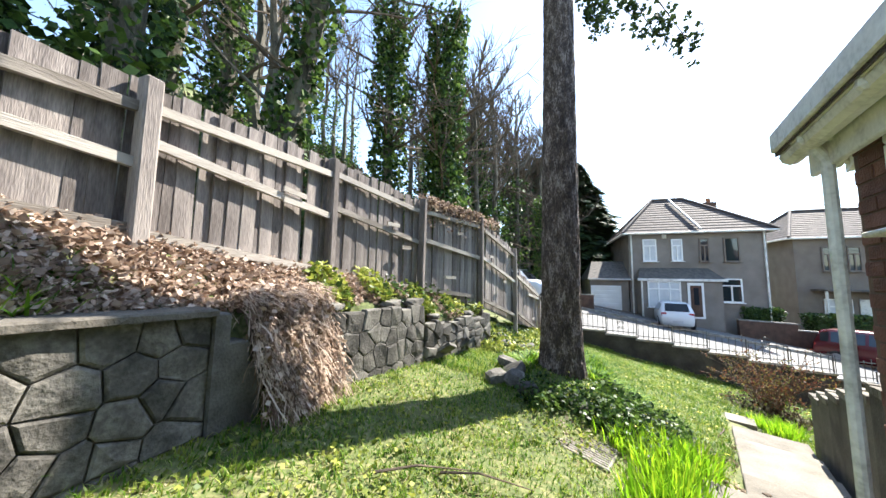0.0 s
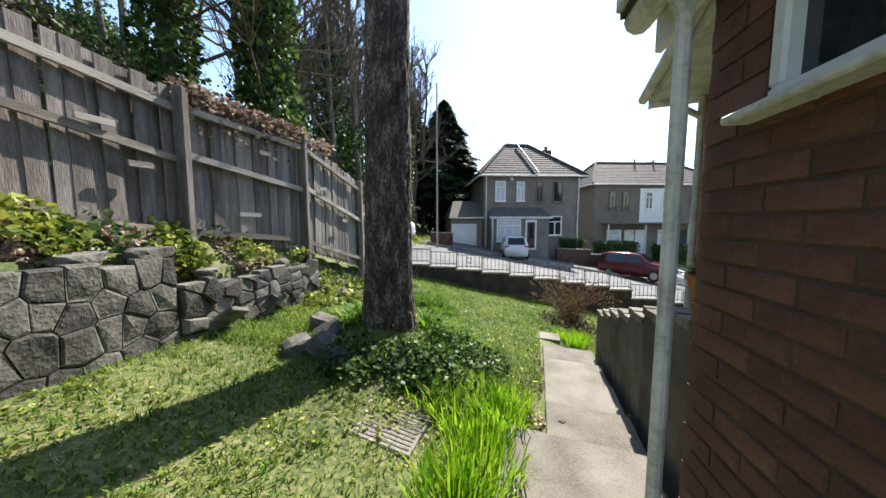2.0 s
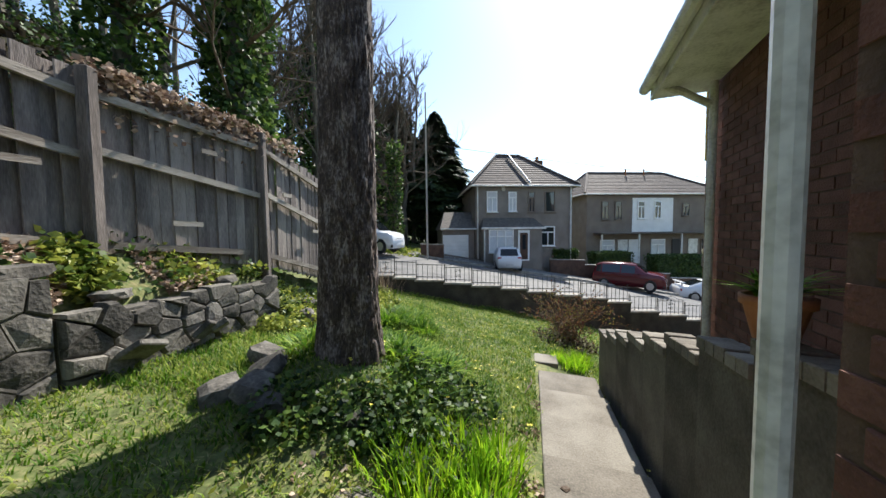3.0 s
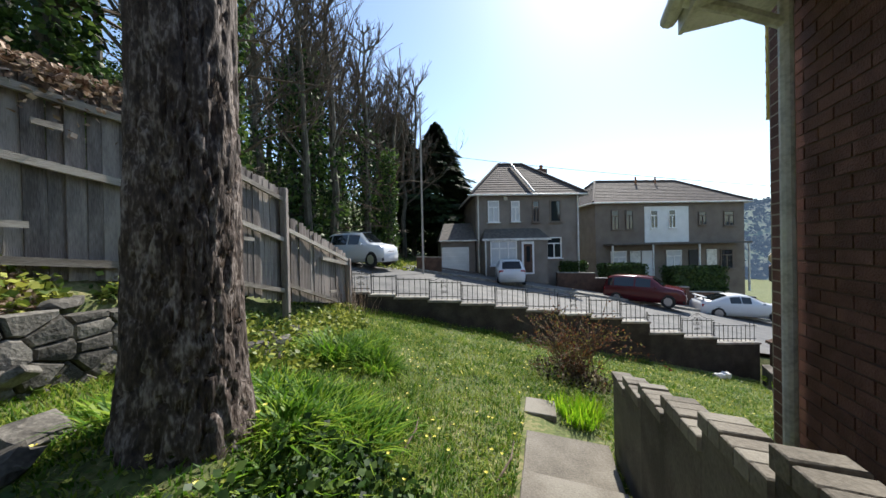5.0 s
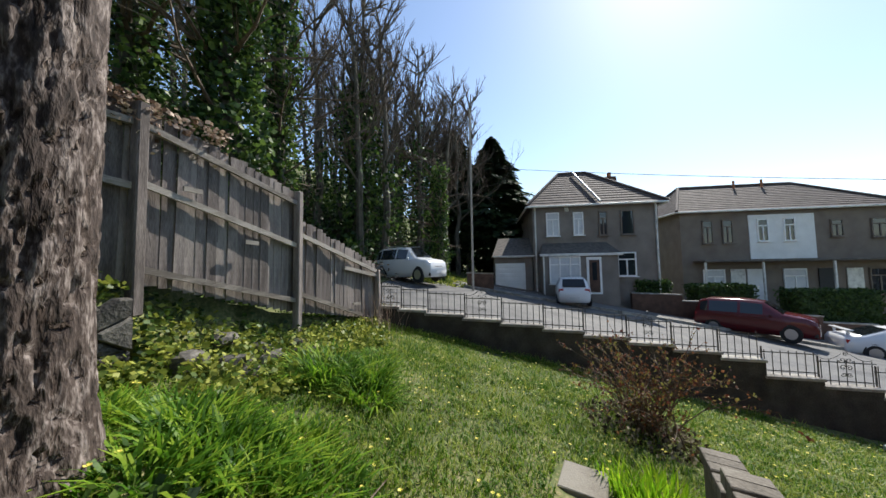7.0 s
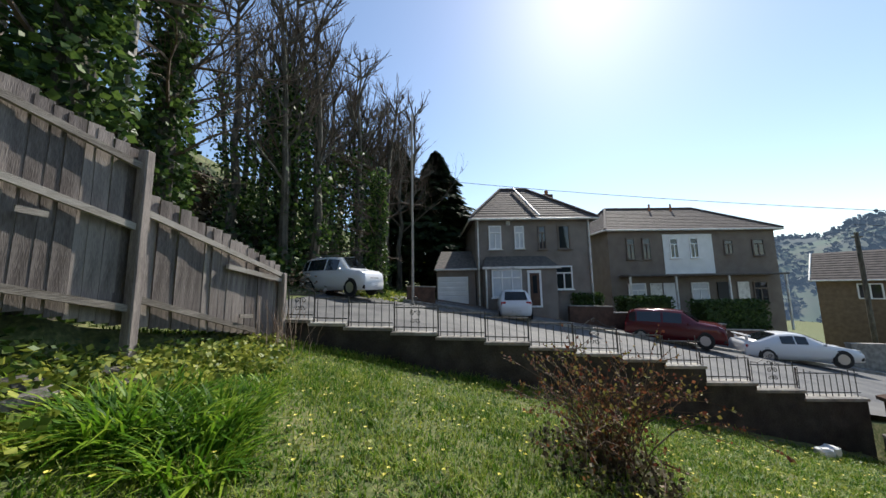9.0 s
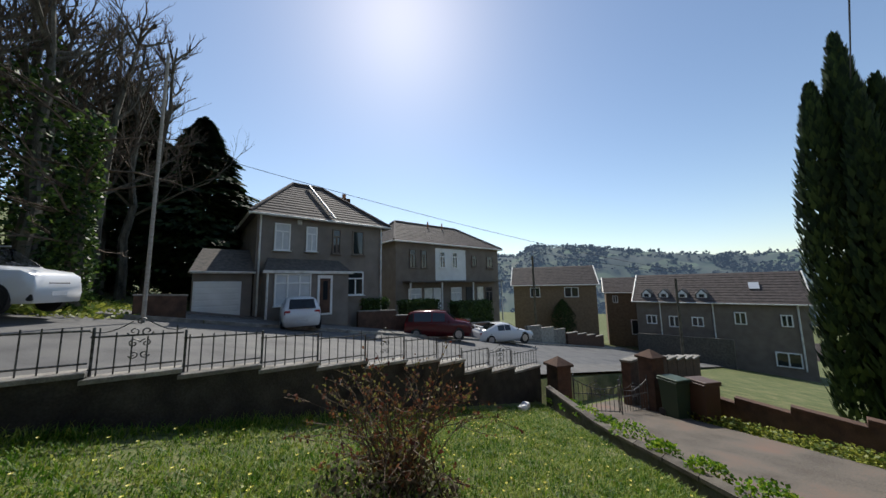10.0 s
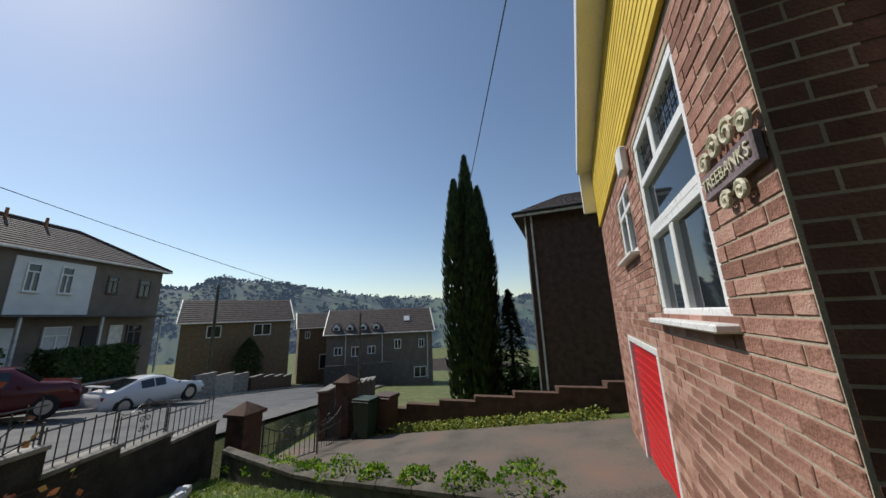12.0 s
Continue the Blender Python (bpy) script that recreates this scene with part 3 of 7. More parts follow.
def stone(rnd, s):
    """An irregular rock of about that size."""
    bm = bmesh.new()
    bmesh.ops.create_icosphere(bm, subdivisions=2, radius=0.5)
    off = Vector((rnd.uniform(0, 50), rnd.uniform(0, 50), 0))
    for v in bm.verts:
        c = v.co * (1 + 0.5 * noise.noise(v.co * 1.7 + off))
        c = Vector([max(-0.38, min(0.38, q)) for q in c])
        v.co = Vector((c.x * s[0], c.y * s[1], c.z * s[2])) * 1.3
    me = bpy.data.meshes.new("rock")
    bm.to_mesh(me)
    bm.free()
    return me


rnd = random.Random(31)
for i, (x, y, s, tilt) in enumerate([(-1.1, 5.4, (0.3, 0.24, 0.12), 25), (-1.28, 5.15, (0.24, 0.2, 0.15), 5), (-1.05, 5.15, (0.26, 0.22, 0.16), 10), (-0.9, 5.0, (0.22, 0.2, 0.14), 0), (-1.2, 5.65, (0.3, 0.25, 0.15), 12), (-0.35, 4.98, (0.14, 0.12, 0.08), 0),
                                    (-1.25, 7.6, (0.3, 0.22, 0.16), 8), (-1.5, 7.35, (0.34, 0.25, 0.2), 0), (-1.1, 7.95, (0.3, 0.26, 0.14), 15), (-1.35, 8.1, (0.22, 0.2, 0.16), 0), (-0.95, 8.35, (0.26, 0.2, 0.13), 0), (-1.65, 7.9, (0.3, 0.2, 0.15), 0), (-1.0, 7.55, (0.24, 0.2, 0.12), 0), (-1.2, 8.6, (0.25, 0.2, 0.12), 5)]):
    o = single("rock", stone(rnd, s), M_STONE, "rough grey stone lying on the grassy bank", "rock", "loose rocks")
    o.matrix_basis = pose(x, y, ground_z(x, y) + s[2] * 0.3, tilt, -tilt, 40 * i)
for x, y, s in ((7.45, 10.7, 0.2), (7.7, 10.85, 0.24)):
    o = single("white_bag", stone(rnd, (s, s * 0.8, s * 0.7)), M_WHITE, "crumpled white bag lying against the front wall", "bag", "white bags")
    o.matrix_basis = pose(x, y, ground_z(x, y) + 0.06)
for i, (x, y) in enumerate([(0.45, 3.6), (0.98, 4.75), (1.08, 4.62), (0.55, 4.2)]):
    o = single("pine_cone", stone(rnd, (0.05, 0.05, 0.045)), M_TWIG, "small dark pine cone on the path slabs", "pine cone", "pine cones")
    o.matrix_basis = pose(x, y, lawn_z(x, y) + 0.05, 0, 0, 30 * i)
g = Geo()
for x, y, a in ((-1.6, 3.0, 0.5), (-1.3, 3.25, 0.2), (0.55, 6.2, 1.2), (1.2, 6.1, 0.9)):
    z = ground_z(x, y)
    g.tube([(x, y, z + 0.02), (x + 0.25 * math.cos(a), y + 0.25 * math.sin(a), z + 0.05), (x + 0.6 * math.cos(a + 0.2), y + 0.6 * math.sin(a + 0.2), ground_z(x + 0.6 * math.cos(a + 0.2), y + 0.6 * math.sin(a + 0.2)) + 0.03)], [0.009, 0.007, 0.003], 5)
single("fallen_twigs", g, M_TWIG, "thin dry twigs fallen on the lawn", "twigs", kind="stuff")


# ---- stone retaining walls ----
def cell(seed, others, y0, y1, z0, z1, gap):
    """The part of a wall face that lies nearest to one seed, drawn in by half a joint."""
    poly = [(y0, z0), (y1, z0), (y1, z1), (y0, z1)]
    for o in others:
        n = (Vector(o) - Vector(seed))
        if n.length < 1e-6 or n.length > 1.2:
            continue
        lim = n.dot((Vector(o) + Vector(seed)) / 2) - gap * n.length
        out = []
        for p, q in zip(poly, poly[1:] + poly[:1]):
            dp, dq = n.dot(Vector(p)) - lim, n.dot(Vector(q)) - lim
            if dp <= 0:
                out.append(p)
            if (dp < 0 < dq) or (dq < 0 < dp):
                k = dp / (dp - dq)
                out.append((p[0] + (q[0] - p[0]) * k, p[1] + (q[1] - p[1]) * k))
        poly = out
        if len(poly) < 3:
            return []
    return poly


def crazy_wall(name, y0, y1, zb, zt, rows, label, rnd, coping=False, jag=0.0, length=0.27, proud=0.018):
    """A wall faced with irregular stones, each a piece standing proud of its joints."""
    w = thing(name, label, "wall", kind="structure")
    xa, xb = wall_x(y0), wall_x(y1)
    part("core", Geo().slab([(xa - 0.25, y0), (xa - 0.006, y0), (xb - 0.006, y1), (xb - 0.25, y1)], -0.7, zt - 0.015 - jag * 0.6), M_MORTAR, w)
    high = (zt - zb) / rows
    seeds = []
    for k in range(rows):
        y = y0 + rnd.uniform(0, length * 0.5)
        while y < y1:
            seeds.append((y, zb + high * (k + 0.5) + rnd.uniform(-0.34, 0.34) * high))
            y += rnd.uniform(0.65, 1.4) * length
    for sd in seeds:
        poly = cell(sd, seeds, y0 + 0.004, y1 - 0.004, zb, zt - (rnd.random() * jag if sd[1] > zt - high else 0), 0.0045)
        if len(poly) < 3:
            continue
        cy, cz = sum(p[0] for p in poly) / len(poly), sum(p[1] for p in poly) / len(poly)
        out, n = rnd.uniform(0.3, 1.0) * proud, len(poly)
        tilt, tip = rnd.uniform(-0.06, 0.06), rnd.uniform(-0.06, 0.06)
        pts = [(wall_x(p) - 0.05, p, q) for p, q in poly] + [(wall_x(p) + out * 0.45, p, q) for p, q in poly]
        pts += [(wall_x(p) + out + tilt * (p - cy) + tip * (q - cz), p + (cy - p) * 0.13, q + (cz - q) * 0.15) for p, q in poly]
        pts.append((wall_x(cy) + out + rnd.uniform(-0.004, 0.012), cy + rnd.uniform(-0.02, 0.02), cz + rnd.uniform(-0.02, 0.02)))
        faces = [(r * n + k, r * n + (k + 1) % n, (r + 1) * n + (k + 1) % n, (r + 1) * n + k) for r in range(2) for k in range(n)]
        faces += [(2 * n + k, 2 * n + (k + 1) % n, 3 * n) for k in range(n)]
        part("stone", Geo().add(pts, faces), M_STONE, w)
    if coping:
        part("coping", Geo().slab([(xa - 0.3, y0), (xa + 0.06, y0), (xb + 0.06, y1), (xb - 0.3, y1)], zt - 0.01, zt + 0.03, 0.01), M_BLOCK, w)
    return w


rnd = random.Random(77)
crazy_wall("retaining_wall_1", 0.0, 2.63, 0.1, 0.95, 5, "retaining wall faced with large irregular grey stones under a slab coping", rnd, True, 0.0, 0.17)
step = thing("wall_step", "stepped rendered end of the stone retaining wall", "wall end", kind="structure")
for y0, y1, zt in ((2.63, 2.72, 0.95), (2.72, 2.85, 0.77), (2.85, 2.95, 0.6)):
    part("block", Geo().slab([(wall_x(y0) - 0.2, y0), (wall_x(y0) + 0.035, y0), (wall_x(y1) + 0.035, y1), (wall_x(y1) - 0.2, y1)], -0.3, zt, 0.01), M_MORTAR, step)
crazy_wall("retaining_wall_2", 3.62, 5.08, 0.08, 0.9, 4, "retaining wall of irregular grey stones with broken uneven top", rnd, False, 0.05, 0.18, 0.014)
crazy_wall("retaining_wall_3", 5.1, 7.05, 0.0, 0.68, 6, "low stacked stone wall, partly collapsed", rnd, False, 0.1, 0.26, 0.06)
for i, (y, s, tilt) in enumerate([(5.45, (0.22, 0.05, 0.2), 55), (5.95, (0.16, 0.05, 0.18), 40), (6.1, (0.2, 0.06, 0.15), 60)]):
    o = single("fallen_slab", soft_box(s, (0, 0, 0), 0.008), M_STONE, "broken stone slab leaning against the low wall", "stone slab", "fallen slabs")
    o.matrix_basis = pose(wall_x(y) + 0.12, y, 0.3, tilt, 20, 80 + 20 * i)
for i, (y, s) in enumerate([(5.0, (0.24, 0.34, 0.1)), (4.6, (0.2, 0.26, 0.08)), (3.75, (0.2, 0.3, 0.07)), (5.5, (0.2, 0.3, 0.09)), (6.5, (0.2, 0.35, 0.08))]):
    o = single("cap_stone", stone(rnd, s), M_STONE, "loose flat stone lying on top of the wall", "stone", "loose cap stones")
    o.matrix_basis = pose(wall_x(y) - 0.14, y, (0.9 if y < 5.1 else 0.68) + 0.02, 0, 0, 10 * i)


# ---- fence ----
POSTS = [(-3.25, -1.1, 1.9, 1.45), (-3.12, 0.7, 2.1, 1.42), (-3.08, 2.5, 2.36, 1.32), (-2.97, 4.1, 2.49, 1.17), (-2.6, 5.73, 2.45, 0.99), (-1.97, 7.2, 2.47, 0.85), (-1.51, 8.94, 2.07, 0.38), (-1.05, 10.95, 0.97, 0.02)]
fence = thing("garden_fence", "tall weathered grey feather-edge board fence with broken rails", "fence")
rnd = random.Random(55)
for i, (x, y, top, foot) in enumerate(POSTS):
    me = soft_box((0.1, 0.1, top - foot + 0.4), (0, 0, (top + foot - 0.4) / 2 + (0.04 if i < 7 else 0)), 0.012)
    o = part("post", me, M_FENCE, fence)
    o.matrix_basis = pose(x + 0.04, y, 0, rnd.uniform(-1, 1), rnd.uniform(-1, 1), 0)
for i in range(len(POSTS) - 1):
    (xa, ya, ta, fa), (xb, yb, tb, fb) = POSTS[i], POSTS[i + 1]
    d = Vector((xb - xa, yb - ya))
    ln = d.length
    d /= ln
    out = Vector((d.y, -d.x))
    last = i == len(POSTS) - 2
    count = int(ln / 0.105)
    tall = (1.72, 1.05) if last else (ta, tb)
    for k in range(count):
        q = (k + 0.5) / count
        px, py = xa + (xb - xa) * q, ya + (yb - ya) * q
        zt = tall[0] + (tall[1] - tall[0]) * q + 0.04 + rnd.uniform(-0.025, 0.02)
        zb = fa + (fb - fa) * q - 0.05
        w = ln / count
        me = Geo().box((0, 0, (zt + zb) / 2), (w * 1.12, 0.016, zt - zb)).mesh("board")
        o = part("board", me, M_FENCE, fence)
        o.matrix_basis = pose(px - out.x * 0.03, py - out.y * 0.03, 0, rnd.uniform(-0.6, 0.6), rnd.uniform(-0.7, 0.7), math.degrees(math.atan2(d.y, d.x)) + 2.5)
    if last:
        heights = [(1.48, 0.95, 0, 1), (0.62, 0.12, 0, 0.75), (1.02, 0.86, 0.5, 1)]
    else:
        h = (ta + tb) / 2 - (fa + fb) / 2
        heights = [(ta - 0.16, tb - 0.16, 0, 1), (fa + 0.52 * h + 0.05, fb + 0.52 * h + 0.05, 0, 1), (fa + 0.1, fb + 0.1, 0.0, 1 if i % 2 else 0.86)]
    for za, zb, k0, k1 in heights:
        za, zb = za + rnd.uniform(-0.03, 0.03), zb + rnd.uniform(-0.03, 0.03)
        a = Vector((xa + (xb - xa) * k0, ya + (yb - ya) * k0, za + (zb - za) * 0)) + Vector((out.x, out.y, 0)) * 0.035
        b = Vector((xa + (xb - xa) * k1, ya + (yb - ya) * k1, zb)) + Vector((out.x, out.y, 0)) * 0.035
        m = (b - a).to_track_quat("X", "Z").to_matrix()
        g = Geo().box((a + b) / 2, ((b - a).length, 0.045, 0.065), m)
        part("rail", g, M_RAIL, fence)
    for _ in range(2 if i < 6 else 1):
        q, hgt = rnd.uniform(0.1, 0.9), rnd.uniform(0.2, 0.95)
        c = Vector((xa + (xb - xa) * q, ya + (yb - ya) * q, fa + (fb - fa) * q + hgt * ((ta + tb - fa - fb) / 2 if not last else 0.7))) + Vector((out.x, out.y, 0)) * 0.075
        part("mending_piece", Geo().box(c, (rnd.uniform(0.15, 0.3), 0.02, 0.05), Euler((0, rnd.uniform(-0.06, 0.06), math.atan2(d.y, d.x))).to_matrix()), M_RAIL, fence)
rnd = random.Random(56)
g = Geo()
for _ in range(1500):
    q = rnd.random()
    i = 5
    y = 5.73 + (7.2 - 5.73) * q if rnd.random() < 0.85 else 7.2 + rnd.random() * 0.8
    x = -2.6 + (y - 5.73) * 0.428 if y < 7.2 else -1.97 + (y - 7.2) * 0.264
    drop = rnd.random() ** 2.2
    g.leaf((x + rnd.uniform(-0.08, 0.1), y, 2.52 - drop * (0.5 if rnd.random() < 0.3 else 0.2) + rnd.uniform(-0.02, 0.08)), rnd.uniform(0.04, 0.07), rnd)
single("fence_creeper", g, M_DEAD, "dry brown creeper hanging over the top of the fence", "creeper", kind="stuff")


# ---- the pine ----
def pine_trunk():
    g = Geo()
    n, levels = 120, 300
    for j in range(levels + 1):
        z = -0.15 + 12.4 * (j / levels) ** 1.7
        r = 0.252 + 0.09 * math.exp(-max(0, z) / 0.35) - 0.009 * z
        cx, cy = -0.53 + 0.012 * z, 5.72 + 0.008 * z
        for k in range(n):
            a = math.tau * k / n
            q = Vector((math.cos(a) * 2.6, math.sin(a) * 2.6, z * 1.5))
            f = noise.noise(q * 1.3 + Vector((0, 0, 5)))
            warp = 0.5 * noise.noise(q * 2.2)
            crack = min(abs(noise.noise(Vector((math.cos(a) * 6.5 + warp, math.sin(a) * 6.5, z * 2.1)))), 1.6 * abs(noise.noise(Vector((math.cos(a) * 4 + 9, math.sin(a) * 4 + warp, z * 6.5 + 3)))))
            plate = noise.noise(Vector((math.cos(a) * 9, math.sin(a) * 9, z * 5.5)))
            rr = r * (1 + 0.04 * f) - 0.03 * math.exp(-((crack / 0.07) ** 2)) + 0.008 * plate
            g.v.append((cx + rr * math.cos(a), cy + rr * math.sin(a), z))
    g.f = [(j * n + k, j * n + (k + 1) % n, (j + 1) * n + (k + 1) % n, (j + 1) * n + k) for j in range(levels) for k in range(n)]
    return g


pine = thing("pine_tree", "tall pine with deeply furrowed grey-brown bark on the lawn", "tree")
part("trunk", pine_trunk(), M_BARK, pine, "straight furrowed bark trunk", True)
rnd = random.Random(61)
g, needles = Geo(), Geo()
for i in range(16):
    z0 = 9.0 + 0.18 * i
    a = i * 2.4
    ln = 3.2 - 0.1 * i
    pts = [Vector((-0.45 + math.cos(a) * ln * k / 5, 5.75 + math.sin(a) * ln * k / 5, z0 + 0.25 * k / 5 - 0.9 * (k / 5) ** 2)) for k in range(6)]
    g.tube(pts, [0.05 - 0.008 * k for k in range(6)], 5)
    for _ in range(26):
        b = pts[rnd.randint(2, 5)] + Vector((rnd.uniform(-0.4, 0.4), rnd.uniform(-0.4, 0.4), rnd.uniform(-0.35, 0.15)))
        for _ in range(9):
            needles.leaf(b + Vector((rnd.uniform(-0.06, 0.06), rnd.uniform(-0.06, 0.06), rnd.uniform(-0.06, 0.06))), rnd.uniform(0.06, 0.12), rnd, 1)
for sx, sy, sz in ((0.55, 8.1, 6.6), (0.95, 6.6, 5.15), (1.25, 6.2, 4.6), (0.2, 7.0, 6.0)):
    base = Vector((-0.3, 5.9, 7.0))
    tip = Vector((sx, sy, sz))
    g.tube([base, (base + tip) / 2 + Vector((0, 0, 0.3)), tip], [0.03, 0.015, 0.005], 5)
    for _ in range(40):
        b = base.lerp(tip, rnd.uniform(0.6, 1.0)) + Vector((rnd.uniform(-0.2, 0.2), rnd.uniform(-0.2, 0.2), rnd.uniform(-0.25, 0.1)))
        for _ in range(8):
            needles.leaf(b + Vector((rnd.uniform(-0.05, 0.05), rnd.uniform(-0.05, 0.05), rnd.uniform(-0.05, 0.05))), rnd.uniform(0.05, 0.1), rnd, 1)
tagged(part("limb_work", g, M_TWIG, pine), kind="stuff")
tagged(part("foliage", needles, M_CONIFER, pine), kind="stuff")


# ---- woodland ----
def bare_tree(seed, h, spread, ivy=0.0):
    """Trunk, limbs and twigs of a leafless tree, and ivy up to that share of its height."""
    rnd = random.Random(seed)
    wood, twigs, leaves = Geo(), Geo(), Geo()
    bend = Vector((rnd.uniform(-0.06, 0.06), rnd.uniform(-0.06, 0.06), 0))
    pts = [Vector((0, 0, -0.4)) + Vector((bend.x * k * k * h / 60, bend.y * k * k * h / 60, h * 0.92 * k / 8)) + Vector((rnd.uniform(-0.12, 0.12), rnd.uniform(-0.12, 0.12), 0)) for k in range(9)]
    r0 = 0.011 * h + 0.05
    wood.tube(pts, [r0 * (1 - 0.105 * k) for k in range(9)], 7)

    def grow(p, d, ln, r, depth):
        q, path = p, [p]
        for _ in range(3):
            d = (d + Vector((rnd.uniform(-0.25, 0.25), rnd.uniform(-0.25, 0.25), rnd.uniform(-0.05, 0.25)))).normalized()
            q = q + d * ln / 3
            path.append(q)
        (wood if depth < 2 else twigs).tube(path, [r, r * 0.8, r * 0.6, r * 0.35], 5 if depth < 1 else 3, False)
        if depth < 3:
            for _ in range(4 if depth < 2 else 3):
                k = rnd.randint(1, 3)
                nd = (d + Vector((rnd.uniform(-1, 1), rnd.uniform(-1, 1), rnd.uniform(-0.2, 0.8))) * 0.75).normalized()
                grow(path[k], nd, ln * rnd.uniform(0.45, 0.7), r * 0.5, depth + 1)

    for k in range(13):
        z = rnd.uniform(0.32, 0.97)
        i = min(7, int(z * 8))
        a = rnd.uniform(0, math.tau)
        ln = spread * (1.15 - z) * rnd.uniform(0.7, 1.3) + 0.7
        grow(pts[i].lerp(pts[i + 1], z * 8 - i), Vector((math.cos(a), math.sin(a), rnd.uniform(0.5, 1.4))).normalized(), ln, r0 * 0.32, 1 if k % 2 else 0)
    if ivy:
        for _ in range(int(900 * ivy * h / 10)):
            z = rnd.random() ** 0.8 * ivy
            i = min(7, int(z * 8))
            c = pts[i].lerp(pts[i + 1], z * 8 - i)
            a, rr = rnd.uniform(0, math.tau), (r0 * 1.2 + abs(rnd.gauss(0, 0.34))) * (1.1 - 0.4 * z)
            leaves.leaf(c + Vector((math.cos(a) * rr, math.sin(a) * rr, rnd.uniform(-0.2, 0.2))), rnd.uniform(0.13, 0.24), rnd, 1)
    return wood, twigs, leaves


def tree_thing(label, seed, h, spread, ivy):
    t = thing("woodland_tree", label, "tree", group="woodland trees")
    wood, twigs, leaves = bare_tree(seed, h, spread, ivy)
    part("trunk", wood, M_TRUNK, t)
    tagged(part("twig_work", twigs, M_TWIG, t), kind="stuff")
    if ivy:
        part("ivy", leaves, M_IVY, t, "dark climbing ivy")
    return t


def shift(ob, x, y, z, s, rz):
    ob.matrix_basis = pose(x, y, z, 0, 0, rz) @ Matrix.Diagonal((s, s, s, 1))


BARE, IVIED = "tall bare woodland tree with fine twigs", "tall bare woodland tree with ivy-clad trunk"
kinds = [tree_thing(BARE, 1, 13, 2.6, 0), tree_thing(BARE, 2, 14, 2.2, 0.15), tree_thing(IVIED, 3, 14, 2.4, 0.55), tree_thing(IVIED, 4, 13, 2.2, 0.75), tree_thing(IVIED, 5, 15, 2.6, 0.4)]
spots = []
rnd = random.Random(91)
for i in range(64):
    k = i / 63
    if i < 46:      # the slope above the road
        y = rnd.uniform(17, 40)
        x = -3.6 - rnd.random() ** 1.3 * 17 + 0.10 * (y - 17)
    else:           # behind the garden fence
        y = rnd.uniform(-3, 15)
        x = fence_x(y) - rnd.uniform(3.5, 14)
    spots.append((x, y, rnd.uniform(0.75, 1.15), rnd.uniform(0, 360), rnd.randrange(5) if i < 46 else rnd.randrange(2)))
spots += [(-6.2, 20.5, 1.05, 10, 3), (-5.4, 24.5, 1.0, 80, 2), (-6.8, 18.4, 1.0, 150, 4), (-4.3, 21.8, 0.85, 200, 2), (-3.2, 24.8, 0.85, 40, 1), (-2.4, 27.5, 0.85, 100, 0), (-1.6, 30.5, 0.8, 60, 1), (-3.9, 29, 0.95, 220, 4), (-5.0, 33, 1.0, 20, 0), (-8.5, 17.2, 0.9, 300, 4), (-1.6, 24.4, 0.9, 12, 1), (-0.9, 26.5, 0.9, 140, 0), (-0.3, 29.0, 0.95, 250, 1), (-1.9, 28.2, 1.0, 33, 0), (0.3, 33.0, 0.95, 99, 1), (-2.8, 23.0, 1.0, 310, 2), (-4.8, 19.2, 1.05, 66, 3)]
first = set()
for x, y, s, rz, k in spots:
    z = ground_z(x, y)
    s *= 1.18 if x > -3.5 and y > 21 else 1.0
    ob = kinds[k] if k not in first else copy_thing(kinds[k], Matrix())
    first.add(k)
    shift(ob, x, y, z, s, rz)


